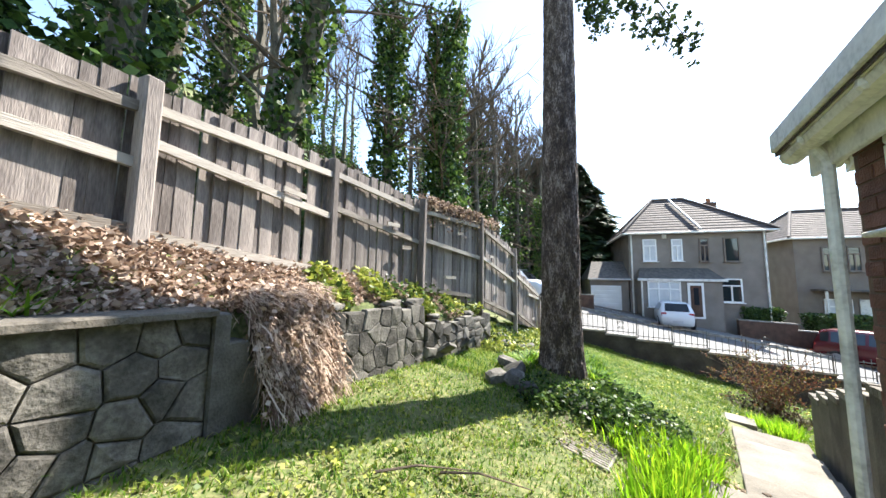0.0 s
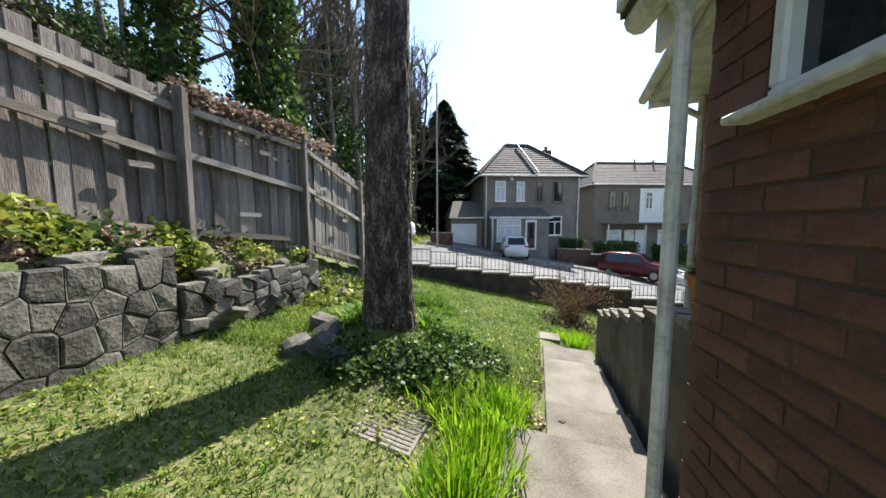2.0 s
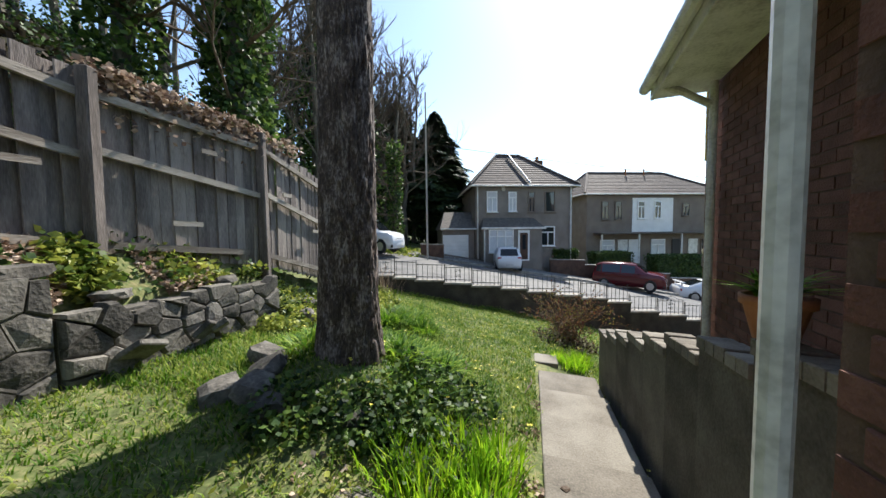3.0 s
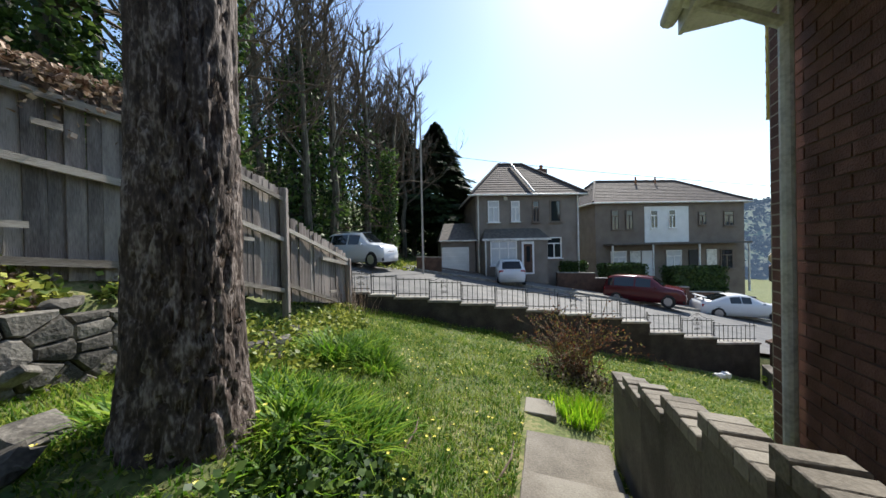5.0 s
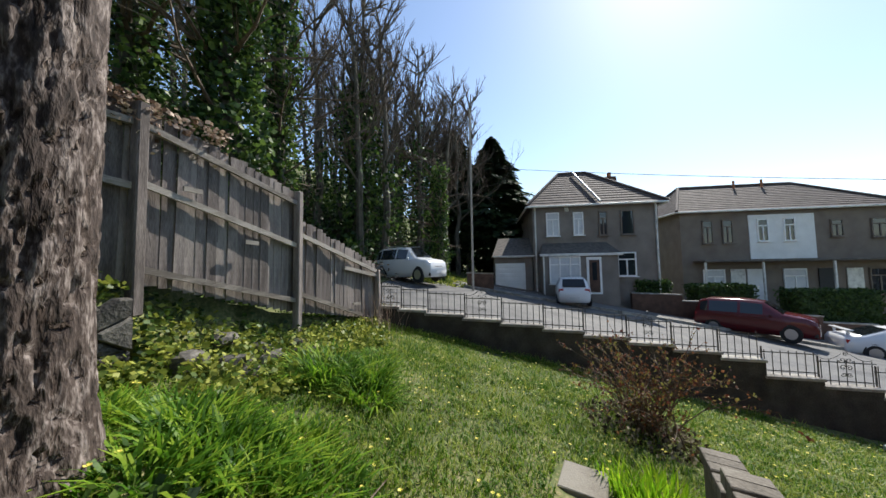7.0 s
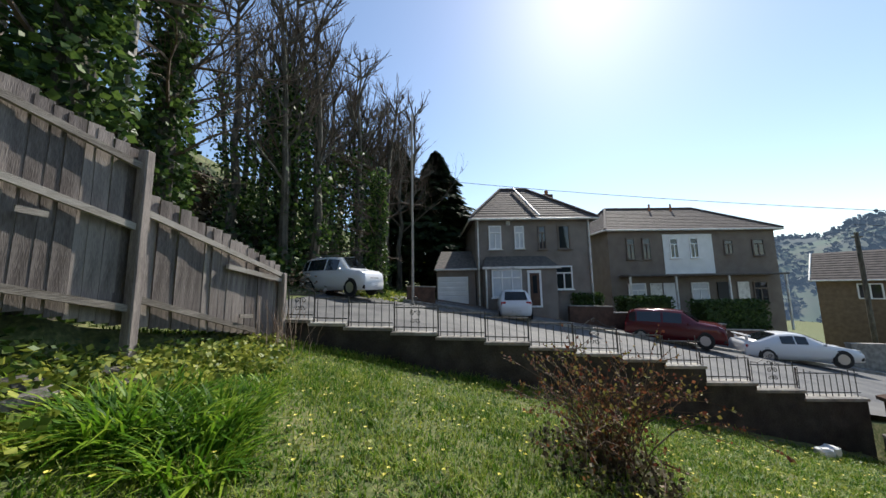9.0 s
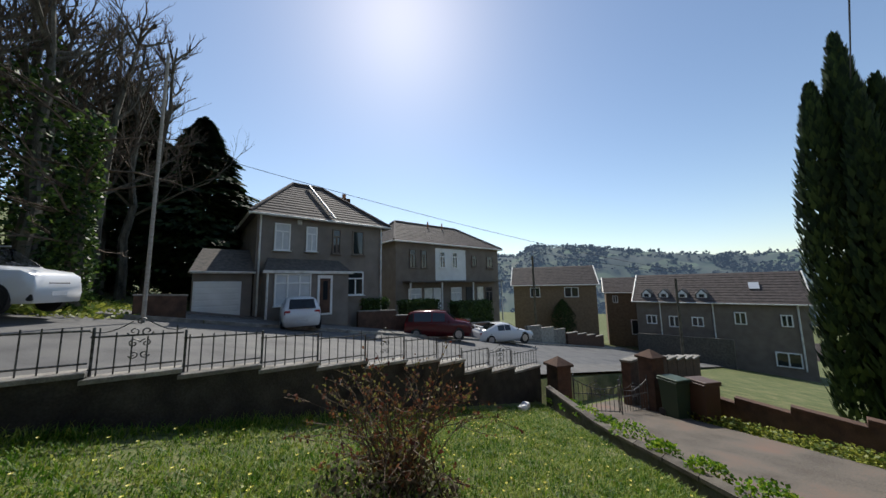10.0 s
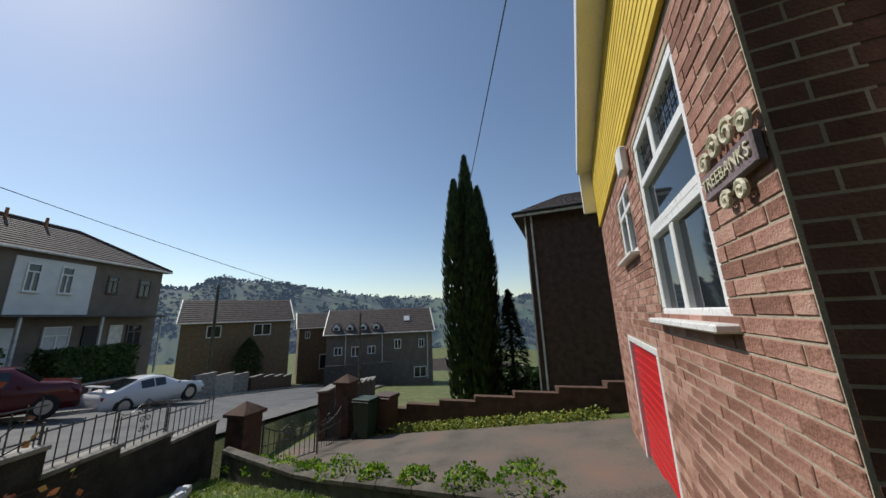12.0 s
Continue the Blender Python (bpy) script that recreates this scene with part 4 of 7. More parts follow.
def ivy_tree(x, y, h, seed, label, width, leaves_n, lean=0.0):
    t = thing("ivy_tree", label, "tree", (x, y, ground_z(x, y)), group="ivy-clad trees")
    rnd = random.Random(seed)
    pts = [Vector((lean * k * 0.35 + rnd.uniform(-0.05, 0.05), rnd.uniform(-0.05, 0.05), -0.4 + h * k / 8)) for k in range(9)]
    part("trunk", Geo().tube(pts, [0.24 - 0.02 * k for k in range(9)], 10), M_TRUNK, t)
    g = Geo()
    for _ in range(leaves_n):
        q = rnd.random() ** 0.9
        i = min(7, int(q * 8))
        c = pts[i].lerp(pts[i + 1], q * 8 - i)
        lump = 0.6 + 0.55 * noise.noise(Vector((q * 7, seed, 0))) + 0.3 * noise.noise(Vector((q * 23, seed, 4)))
        a = rnd.uniform(0, math.tau)
        rr = 0.18 + width * abs(lump) * math.sqrt(rnd.random()) * (1 + 0.35 * noise.noise(Vector((math.cos(a) * 2, math.sin(a) * 2, q * 9))))
        g.leaf(c + Vector((math.cos(a) * rr, math.sin(a) * rr, rnd.uniform(-0.3, 0.3))), rnd.uniform(0.09, 0.18), rnd, 1)
    part("ivy", g, M_IVY, t, "thick glossy dark ivy")
    g = Geo()
    for _ in range(16):
        k = rnd.randint(3, 8)
        a = rnd.uniform(0, math.tau)
        d = Vector((math.cos(a), math.sin(a), rnd.uniform(0.0, 0.8)))
        p = pts[k]
        path = [p]
        for _ in range(5):
            d = (d + Vector((rnd.uniform(-0.3, 0.3), rnd.uniform(-0.3, 0.3), rnd.uniform(-0.25, 0.2)))).normalized()
            p = p + d * 0.55
            path.append(p)
            for _ in range(3):
                e = (d + Vector((rnd.uniform(-0.9, 0.9), rnd.uniform(-0.9, 0.9), rnd.uniform(-0.6, 0.5)))).normalized()
                g.tube([p, p + e * 0.35, p + e * 0.7 + Vector((0, 0, rnd.uniform(-0.15, 0.1)))], [0.01, 0.007, 0.003], 3, False)
        g.tube(path, [0.045, 0.036, 0.028, 0.02, 0.014, 0.008], 4, False)
    tagged(part("twig_work", g, M_TWIG, t), kind="stuff")
    return t


ivy_tree(-6.2, 3.6, 9, 8, "ivy-covered trunk behind the fence", 0.55, 4500)
ivy_tree(-8.4, 6.4, 10, 9, "ivy-covered trunk behind the fence", 0.6, 4500)
ivy_tree(-3.7, 10.0, 10, 1, "big tree wrapped in dense dark ivy behind the fence", 0.75, 9000)
ivy_tree(-5.4, 9.4, 10, 2, "big tree wrapped in dense dark ivy behind the fence", 0.7, 6000)
ivy_tree(-6.0, 5.6, 10, 3, "leaning ivy-covered trunk behind the fence", 0.4, 3500, 0.9)
ivy_tree(-6.8, 4.2, 10, 4, "slender bare trunk with ivy patches behind the fence", 0.25, 1800, 0.3)
ivy_tree(-6.6, 2.4, 9, 5, "ivy-covered trunk behind the fence", 0.5, 4000)
ivy_tree(-4.6, 12.6, 9, 6, "ivy-covered trunk beside the lane", 0.5, 4500)
ivy_tree(-1.2, 20.6, 6.5, 7, "small ivy-covered tree on the grassy verge", 0.42, 3200)

# brush on the wooded slope
leaf_heap("fence_brush", [(-7.0 - 0.8 * (k % 4), -1.0 + 1.0 * k, 1.5) for k in range(13)], 7000, 0.2, M_HEDGE, "dark undergrowth rising behind the garden fence", "undergrowth", 18, 2.4)
leaf_heap("slope_brush", [(-5 - 0.7 * k, 17 + 1.1 * (k % 14), 1.6) for k in range(24)], 9000, 0.22, M_HEDGE, "dark tangled brush on the wooded slope", "undergrowth", 14, 1.3)
leaf_heap("slope_thicket", [(-7.0 - 1.6 * (k % 7), 9.0 + 2.0 * (k // 7), 1.7) for k in range(63)], 15000, 0.3, M_THICKET, "brown leafless thicket covering the wooded slope", "undergrowth", 19, 1.1)
leaf_heap("slope_brambles", [(-3.4 - 0.3 * (k % 5), 18.5 + 0.8 * k, 1.1) for k in range(14)], 3500, 0.16, M_DEAD, "dry brambles along the foot of the slope", "brambles", 15, 0.7)
leaf_heap("verge_grass", [(-1.0, 20.5, 1.6), (-1.6, 22.5, 1.8), (-2.6, 24.5, 1.5), (-0.4, 22.0, 1.2)], 5000, 0.16, M_WEED, "sunlit green verge beside the lane", "grass", 16, 0.15)


def conifer(x, y, h, r, seed, label, spires=1, count=9000, cone=0.5):
    t = thing("conifer", label, "tree", (x, y, ground_z(x, y)), group="conifers")
    rnd = random.Random(seed)
    part("trunk", Geo().tube([(0, 0, -0.3), (0, 0, h * 0.9)], [0.12, 0.03], 8), M_TRUNK, t)
    g = Geo()
    tops = [(0, 0, 1.0)] + [(math.cos(a) * r * 0.62, math.sin(a) * r * 0.62, k) for a, k in ((1.9, 0.88), (5.0, 0.86), (3.4, 0.8))[: spires - 1]]
    for _ in range(count):
        ox, oy, k = rnd.choice(tops)
        q = rnd.random() ** 0.8
        prof = (min(1, q * 5) * (1 - q) ** cone if cone > 0.7 else min(1.0, 0.75 + q) * min(1, (1 - q) * 2.6) ** 0.7)
        rr = r * (0.62 if spires > 1 else 1) * prof * (0.75 + 0.35 * rnd.random())
        a = rnd.uniform(0, math.tau)
        rr *= 1 + (0.8 if cone > 0.85 else 0.16) * noise.noise(Vector((math.cos(a) * 2 + ox, math.sin(a) * 2, q * 11 + seed)))
        if cone > 0.85:
            rr *= 0.72 + 0.38 * (1 - (q * 15 + 0.3 * math.sin(a * 3)) % 1)
        p = Vector((ox + math.cos(a) * rr, oy + math.sin(a) * rr, h * k * q))
        s = rnd.uniform(0.14, 0.26) * (h / 9) ** 0.5 * (1.9 if cone > 0.85 else 1)
        up = Vector((math.cos(a) * 0.35, math.sin(a) * 0.35, 1.0 if cone < 0.7 else -0.15)).normalized()
        sd = Vector((-math.sin(a), math.cos(a), rnd.uniform(-0.5, 0.5))) * s * 0.3
        g.add([p - up * s * 0.4, p + sd, p + up * s, p - sd], [(0, 1, 2, 3)])
    part("crown", g, M_CONIFER, t)
    return t


conifer(15.9, 5.15, 11.0, 1.0, 21, "tall dark columnar conifer with several spires", 4, 16000, 0.3)
conifer(15.9, 3.5, 4.4, 0.85, 22, "small dark conifer beside the taller one", 1, 3500, 0.8)
conifer(1.7, 31.0, 12.0, 4.6, 23, "large dark ragged fir behind the grey house", 1, 20000, 0.88)
conifer(-1.6, 31.5, 12.5, 4.2, 24, "large dark ragged fir behind the grey house", 1, 14000, 0.88)
conifer(3.4, 31.2, 8.6, 3.2, 27, "smaller dark fir behind the grey house", 1, 9000, 0.88)
conifer(35.0, 25.0, 4.6, 1.3, 25, "dark rounded conifer in a front garden", 1, 3500, 0.3)


# ---- shrub on the lawn ----
def shrub(x, y, seed):
    t = thing("shrub", "leggy shrub with bare twigs and reddish leaves on the lawn", "shrub", (x, y, ground_z(x, y)))
    rnd = random.Random(seed)
    wood, buds, dark = Geo(), Geo(), Geo()
    for _ in range(54):
        a, d = rnd.uniform(0, math.tau), rnd.uniform(0.3, 1.0)
        p, v = Vector((rnd.gauss(0, 0.12), rnd.gauss(0, 0.12), -0.03)), Vector((math.cos(a) * d, math.sin(a) * d, rnd.uniform(1.0, 2.2))).normalized()
        path = [p]
        for k in range(5):
            v = (v + Vector((rnd.uniform(-0.35, 0.35), rnd.uniform(-0.35, 0.35), -0.1 * k))).normalized()
            p = p + v * rnd.uniform(0.17, 0.3)
            path.append(p)
            for _ in range(2):
                e = (v + Vector((rnd.uniform(-1, 1), rnd.uniform(-1, 1), rnd.uniform(-0.4, 0.6)))).normalized()
                wood.tube([p, p + e * 0.13, p + e * 0.26], [0.004, 0.003, 0.0015], 3, False)
                for _ in range(5):
                    buds.leaf(p + e * rnd.uniform(0.05, 0.28), rnd.uniform(0.02, 0.045), rnd, 1)
        wood.tube(path, [0.009, 0.008, 0.007, 0.006, 0.004, 0.002], 4, False)
    for _ in range(1700):
        a, d = rnd.uniform(0, math.tau), 0.75 * math.sqrt(rnd.random())
        dark.leaf((math.cos(a) * d - 0.15, math.sin(a) * d, rnd.random() ** 2 * 0.35 * (1.1 - d) - 0.12 * math.cos(a) * d), rnd.uniform(0.04, 0.07), rnd, 1)
    tagged(part("twig_work", wood, M_TWIG, t), kind="stuff")
    part("leaves", buds, M_RUSSET, t, "small reddish-brown young leaves")
    part("base_growth", dark, M_DEAD2, t, "dark dry growth round its foot")
    return t


M_RUSSET = leafy("russet_leaf", [(0.1, 0.03, 0.02), (0.26, 0.11, 0.05), (0.2, 0.2, 0.05)], 0.4)
M_DEAD2 = leafy("dry_foot_leaf", [(0.03, 0.025, 0.015), (0.11, 0.09, 0.05), (0.3, 0.27, 0.18)], 0.2, 0.8)
shrub(3.1, 8.8, 5).scale = (0.85, 0.85, 0.95)
g = Geo()
rnd = random.Random(17)
for _ in range(60):
    x, y = -0.75 + rnd.gauss(0, 0.18), 10.5 + rnd.gauss(0, 0.2)
    z = ground_z(x, y)
    h = rnd.uniform(0.25, 0.75)
    dx, dy = rnd.uniform(-0.2, 0.2), rnd.uniform(-0.2, 0.2)
    g.tube([(x, y, z), (x + dx * 0.4, y + dy * 0.4, z + h * 0.6), (x + dx, y + dy, z + h)], [0.004, 0.003, 0.002], 3, False)
single("dry_stalks", g, M_DEAD, "tall dry stalks at the end of the fence", "dead plants", kind="stuff")


# ---- the brick house ----
def brick_field(parent, to_wall, x0, x1, z0, z1, holes, near, seed, course=0.075, unit=0.225, m1=None, m2=None):
    """Stretcher-bond bricks on a wall face. to_wall(s, z) gives the pose of a brick; near tells which are pieces of their own."""
    rnd = random.Random(seed)
    shared = [soft_box((unit - 0.011 + rnd.uniform(-0.002, 0.002), 0.02, course - 0.011), (0, 0.004, 0), 0.004) for _ in range(6)]
    half = soft_box((unit / 2 - 0.011, 0.02, course - 0.011), (0, 0.004, 0), 0.004)
    rest, made, row, z = Geo(), 0, 0, z0
    while z < z1 - course * 0.5:
        s = x0 - (unit / 2 if row % 2 else 0)
        while s < x1:
            a, b = max(s, x0), min(s + unit, x1)
            zc = z + course / 2
            for h in holes:
                if h[2] < zc < h[3]:
                    if a < h[0] < b:
                        b = h[0]
                    elif a < h[1] < b:
                        a = h[1]
            c = (a + b) / 2
            if b - a > 0.06 and not any(h[0] < c < h[1] and h[2] < zc < h[3] for h in holes):
                m = to_wall(c, zc)
                if made < 300 and near(c, zc) and (b - a > unit * 0.95 or abs(b - a - unit / 2) < 0.01):
                    o = part("brick", rnd.choice(shared) if b - a > unit * 0.8 else half, m1 or M_BRICK, parent)
                    o.matrix_basis = m @ pose(0, rnd.uniform(-0.0015, 0.002), 0, rnd.uniform(-0.4, 0.4), 0, rnd.uniform(-0.3, 0.3))
                    made += 1
                else:
                    rest.box(m.translation + m.to_3x3() @ Vector((0, 0.004 + rnd.uniform(-0.0015, 0.0015), 0)), (b - a - 0.011, 0.02, course - 0.011), m.to_3x3())
            s += unit
        row += 1
        z += course
    o = part("more_bricks", rest, m2 or M_BRICK2, parent)
    tagged(o, kind="stuff")


def holed_wall(x0, x1, y0, y1, z0, z1, holes):
    """A wall along x in one piece, with openings cut right through it."""
    g, known = Geo(), {}
    xs = sorted({x0, x1, *[h[0] for h in holes], *[h[1] for h in holes]})
    zs = sorted({z0, z1, *[h[2] for h in holes], *[h[3] for h in holes]})

    def solid(i, k):
        if not (0 <= i < len(xs) - 1 and 0 <= k < len(zs) - 1):
            return False
        cx, cz = (xs[i] + xs[i + 1]) / 2, (zs[k] + zs[k + 1]) / 2
        return not any(h[0] < cx < h[1] and h[2] < cz < h[3] for h in holes)

    def corner(x, y, z):
        if (x, y, z) not in known:
            known[x, y, z] = len(g.v)
            g.v.append((x, y, z))
        return known[x, y, z]

    def face(*pts):
        g.f.append(tuple(corner(*p) for p in pts))

    for i in range(len(xs) - 1):
        for k in range(len(zs) - 1):
            if not solid(i, k):
                continue
            a, b, c, d = xs[i], xs[i + 1], zs[k], zs[k + 1]
            face((a, y0, c), (b, y0, c), (b, y0, d), (a, y0, d))
            face((b, y1, c), (a, y1, c), (a, y1, d), (b, y1, d))
            if not solid(i - 1, k):
                face((a, y1, c), (a, y0, c), (a, y0, d), (a, y1, d))
            if not solid(i + 1, k):
                face((b, y0, c), (b, y1, c), (b, y1, d), (b, y0, d))
            if not solid(i, k - 1):
                face((a, y1, c), (b, y1, c), (b, y0, c), (a, y0, c))
            if not solid(i, k + 1):
                face((a, y0, d), (b, y0, d), (b, y1, d), (a, y1, d))
    return g


def window_unit(name, parent, x0, x1, z0, z1, bars, label, frame_w=0.06, depth=0.07, y=0.0, material=None, sill=True, glass=None, mids=()):
    """A framed window in a wall along x that faces +y: bars are upright at shares of its width; mids are cross bars."""
    w = tagged(new(name), label)
    w.parent = parent
    material = material or M_UPVC
    for a, b, c, d in ((x0, x1, z0, z0 + frame_w), (x0, x1, z1 - frame_w, z1), (x0, x0 + frame_w, z0 + frame_w, z1 - frame_w), (x1 - frame_w, x1, z0 + frame_w, z1 - frame_w)):
        part("frame", soft_box((b - a, depth, d - c), ((a + b) / 2, y, (c + d) / 2), 0.008), material, w)
    for k in bars:
        xx = x0 + (x1 - x0) * k[0]
        part("mullion", soft_box((frame_w, depth * 0.95, (z1 - z0) * (k[2] - k[1]) - 0.01), (xx, y, z0 + (z1 - z0) * (k[1] + k[2]) / 2), 0.008), material, w)
    for k, a, b in mids:
        part("transom", soft_box(((x1 - x0) * (b - a) - 0.01, depth * 0.97, frame_w), (x0 + (x1 - x0) * (a + b) / 2, y, z0 + (z1 - z0) * k), 0.008), material, w)
    part("pane", box((x1 - x0 - frame_w, 0.012, z1 - z0 - frame_w), ((x0 + x1) / 2, y - 0.01, (z0 + z1) / 2)), glass or M_GLASS, w)
    if sill:
        part("sill", soft_box((x1 - x0 + 0.12, 0.16, 0.04), ((x0 + x1) / 2, y + 0.06, z0 - 0.02), 0.008), material, w)
    return w


house = thing("brick_house", "red brick house with white windows, yellow cladding and red garage door", "house")
house.matrix_basis = pose(3.15, 6.04, 0, 0, 0, -26.5)
WIN1, WIN2, GAR = (0.54, 1.76, 0.34, 1.84), (2.25, 3.1, 0.97, 1.74), (2.2, 4.0, -1.66, 0.05)
LEN, TOPZ, FOOT = 5.3, 3.2, -2.4
front = part("front_wall", holed_wall(0, LEN, -0.26, -0.004, FOOT, TOPZ, [WIN1, WIN2, GAR]), M_JOINT, house)
# same brick as the front, its colour darkened to stand for shade
part("side_wall", holed_wall(0.25, 6.5, 0.004, 0.26, -1.6, TOPZ, []), M_SHADEJOINT, house).matrix_basis = pose(0, 0, 0, 0, 0, -90)
part("far_wall", box((0.25, 8, 5.7), (LEN - 0.125, -4.27, 0.55)), M_JOINT, house)
part("inner_floor", box((LEN - 0.6, 7.5, 0.2), (LEN / 2, -4.2, 0.1)), M_COPING, house)
part("inner_wall", box((LEN - 0.6, 0.15, 5.4), (LEN / 2, -3.4, 0.4)), M_WHITE, house)
brick_field(house, lambda s, z: pose(s, -0.012, z), 0.0, LEN, FOOT, 1.98, [WIN1, WIN2, GAR], lambda s, z: s < 1.5 and -0.75 < z < 2.0, 5)
brick_field(house, lambda s, z: pose(0.012, -s, z, 0, 0, 90), 0.012, 3.2, -1.6, 3.0, [], lambda s, z: False, 6, m2=M_SHADEBRICK2)
window_unit("front_window", house, *WIN1, [(0.52, 0, 0.42), (0.55, 0.75, 1)], "large white framed window with leaded top lights", 0.07, 0.08, -0.05, mids=[(0.44, 0, 1), (0.47, 0, 1), (0.74, 0, 1)])
g = Geo()
for k in range(1, 9):
    x = WIN1[0] + (WIN1[1] - WIN1[0]) * k / 9
    g.box((x, -0.042, 1.62), (0.007, 0.006, 0.32))
for z in (1.52, 1.62, 1.72):
    g.box(((WIN1[0] + WIN1[1]) / 2, -0.042, z), (1.08, 0.006, 0.007))
part("leading", g, M_IRON, house, "grey lead strips")
window_unit("side_window", house, *WIN2, [(0.5, 0, 1)], "white framed window with a top light", 0.06, 0.08, -0.05, mids=[(0.68, 0, 1)])
part("curtain", box((0.6, 0.03, 1.0), (WIN1[0] + 0.4, -0.35, 0.85)), M_NET, house, "pale net curtain")
for k in range(15):
    z = 2.0 + 0.082 * k
    part("cladding_board", Geo().box((LEN / 2, 0.02, z + 0.04), (LEN, 0.03, 0.076)).box((LEN / 2, 0.034, z + 0.01), (LEN, 0.012, 0.02)), M_YELLOW, house)
part("soffit", box((LEN - 1.0, 0.25, 0.03), (LEN / 2 + 0.6, 0.14, 3.22)), M_UPVC, house)
part("fascia", soft_box((LEN - 1.0, 0.03, 0.2), (LEN / 2 + 0.6, 0.28, 3.3), 0.006), M_UPVC, house)
part("verge_post", soft_box((0.08, 0.28, 0.9), (LEN + 0.06, 0.13, 2.78), 0.01), M_UPVC, house)
roof = Geo()
roof.add([(0.0, -0.02, 3.26), (LEN + 0.12, 0.3, 3.26), (LEN + 0.2, -4.2, 5.9), (-0.05, -4.2, 5.9), (-0.05, -8.9, 3.44), (LEN + 0.2, -8.9, 3.44)], [(0, 1, 2, 3), (3, 2, 5, 4), (0, 3, 4), (1, 5, 2), (4, 5, 1, 0)])
part("roof", roof, M_ROOF, house)
door = part("garage_door", box((GAR[1] - GAR[0] - 0.14, 0.03, GAR[3] - GAR[2] - 0.1), ((GAR[0] + GAR[1]) / 2, -0.07, (GAR[2] + GAR[3]) / 2 - 0.03)), M_RED, house, "red ribbed up-and-over garage door")
ridge_me = soft_box((GAR[1] - GAR[0] - 0.16, 0.02, 0.05), (0, 0, 0), 0.006)
for k in range(15):
    part("rib", ridge_me, M_RED, door).location = ((GAR[0] + GAR[1]) / 2, -0.05, GAR[2] + 0.12 + 0.106 * k)
for a, b, c, d in ((GAR[0], GAR[1], GAR[3] - 0.07, GAR[3]), (GAR[0], GAR[0] + 0.07, GAR[2], GAR[3] - 0.07), (GAR[1] - 0.07, GAR[1], GAR[2], GAR[3] - 0.07), (GAR[0] + 0.07, GAR[1] - 0.07, GAR[2], GAR[2] + 0.1)):
    part("garage_frame", soft_box((b - a, 0.09, d - c), ((a + b) / 2, -0.04, (c + d) / 2), 0.006), M_UPVC, house)
part("alarm_box", soft_box((0.2, 0.08, 0.26), (2.0, 0.05, 1.82), 0.02), M_UPVC, house)
for x, y in ((0.06, 0.06),):
    part("downpipe", Geo().tube([(-0.07, -0.34, 3.3), (-0.07, -0.34, -1.4)], 0.034, 10), M_OLDWHITE, house)
eave = part("side_soffit", box((0.48, 7.4, 0.03), (-0.27, -3.8, 2.69)), M_OLDWHITE, house)
part("side_fascia", soft_box((0.03, 7.4, 0.17), (-0.52, -3.8, 2.75), 0.006), M_OLDWHITE, house)
part("side_gutter", Geo().tube([(-0.59, -0.1, 2.79), (-0.59, -7, 2.79)], 0.055, 10), M_OLDWHITE, house)
part("side_roof", Geo().add([(-0.61, -0.08, 2.85), (0.5, -0.08, 3.42), (0.5, -7.2, 3.42), (-0.61, -7.2, 2.85), (-0.61, -0.08, 2.79), (0.5, -0.08, 3.34), (0.5, -7.2, 3.34), (-0.61, -7.2, 2.79)], [(0, 1, 2, 3), (7, 6, 5, 4), (0, 4, 5, 1), (0, 3, 7, 4)]), M_ROOF, house)
part("swan_neck", Geo().tube([(-0.56, -0.34, 2.75), (-0.3, -0.34, 2.61), (-0.07, -0.34, 2.45)], 0.033, 8), M_OLDWHITE, house)

# name plate with scrolls
plate = thing("house_sign", "weathered purple-grey name plate with cream scrolls on the brick front", "sign")
plate.matrix_basis = pose(3.15, 6.04, 0, 0, 0, -26.5) @ pose(0.21, 0.022, 0.92)
part("board", soft_box((0.42, 0.03, 0.115), (0, 0, 0), 0.006), mat("sign_paint", [(0.12, 0.09, 0.1), (0.22, 0.17, 0.18)], 9, 0.8, 0.4, 60), plate)


def scroll(cx, cz, r, turn, flip=1):
    return [(cx + flip * (r * (1 - 0.75 * k / 14)) * math.cos(turn + k * 0.62), 0.005, cz + (r * (1 - 0.75 * k / 14)) * math.sin(turn + k * 0.62)) for k in range(15)]


for cx, cz, r, f in ((-0.17, 0.105, 0.045, 1), (-0.06, 0.13, 0.055, -1), (0.06, 0.13, 0.055, 1), (0.17, 0.105, 0.045, -1), (-0.06, -0.1, 0.04, 1), (0.06, -0.1, 0.04, -1)):
    part("scroll", Geo().tube(scroll(cx, cz, r, 0.3, f), 0.011, 6), mat("cream_metal", [(0.45, 0.42, 0.3), (0.62, 0.58, 0.44)], 9, 0.6, 0.2, 60) if cx < -0.16 else bpy.data.materials["cream_metal"], plate)
txt = bpy.data.curves.new("letters", "FONT")
txt.body, txt.size, txt.extrude, txt.align_x, txt.align_y = "TREEBANKS", 0.074, 0.004, "CENTER", "CENTER"
letters = new("letters", txt)
letters.data.materials.append(bpy.data.materials["cream_metal"])
letters.parent = plate
letters.matrix_basis = pose(0, 0.019, 0, 90, 0, 180)

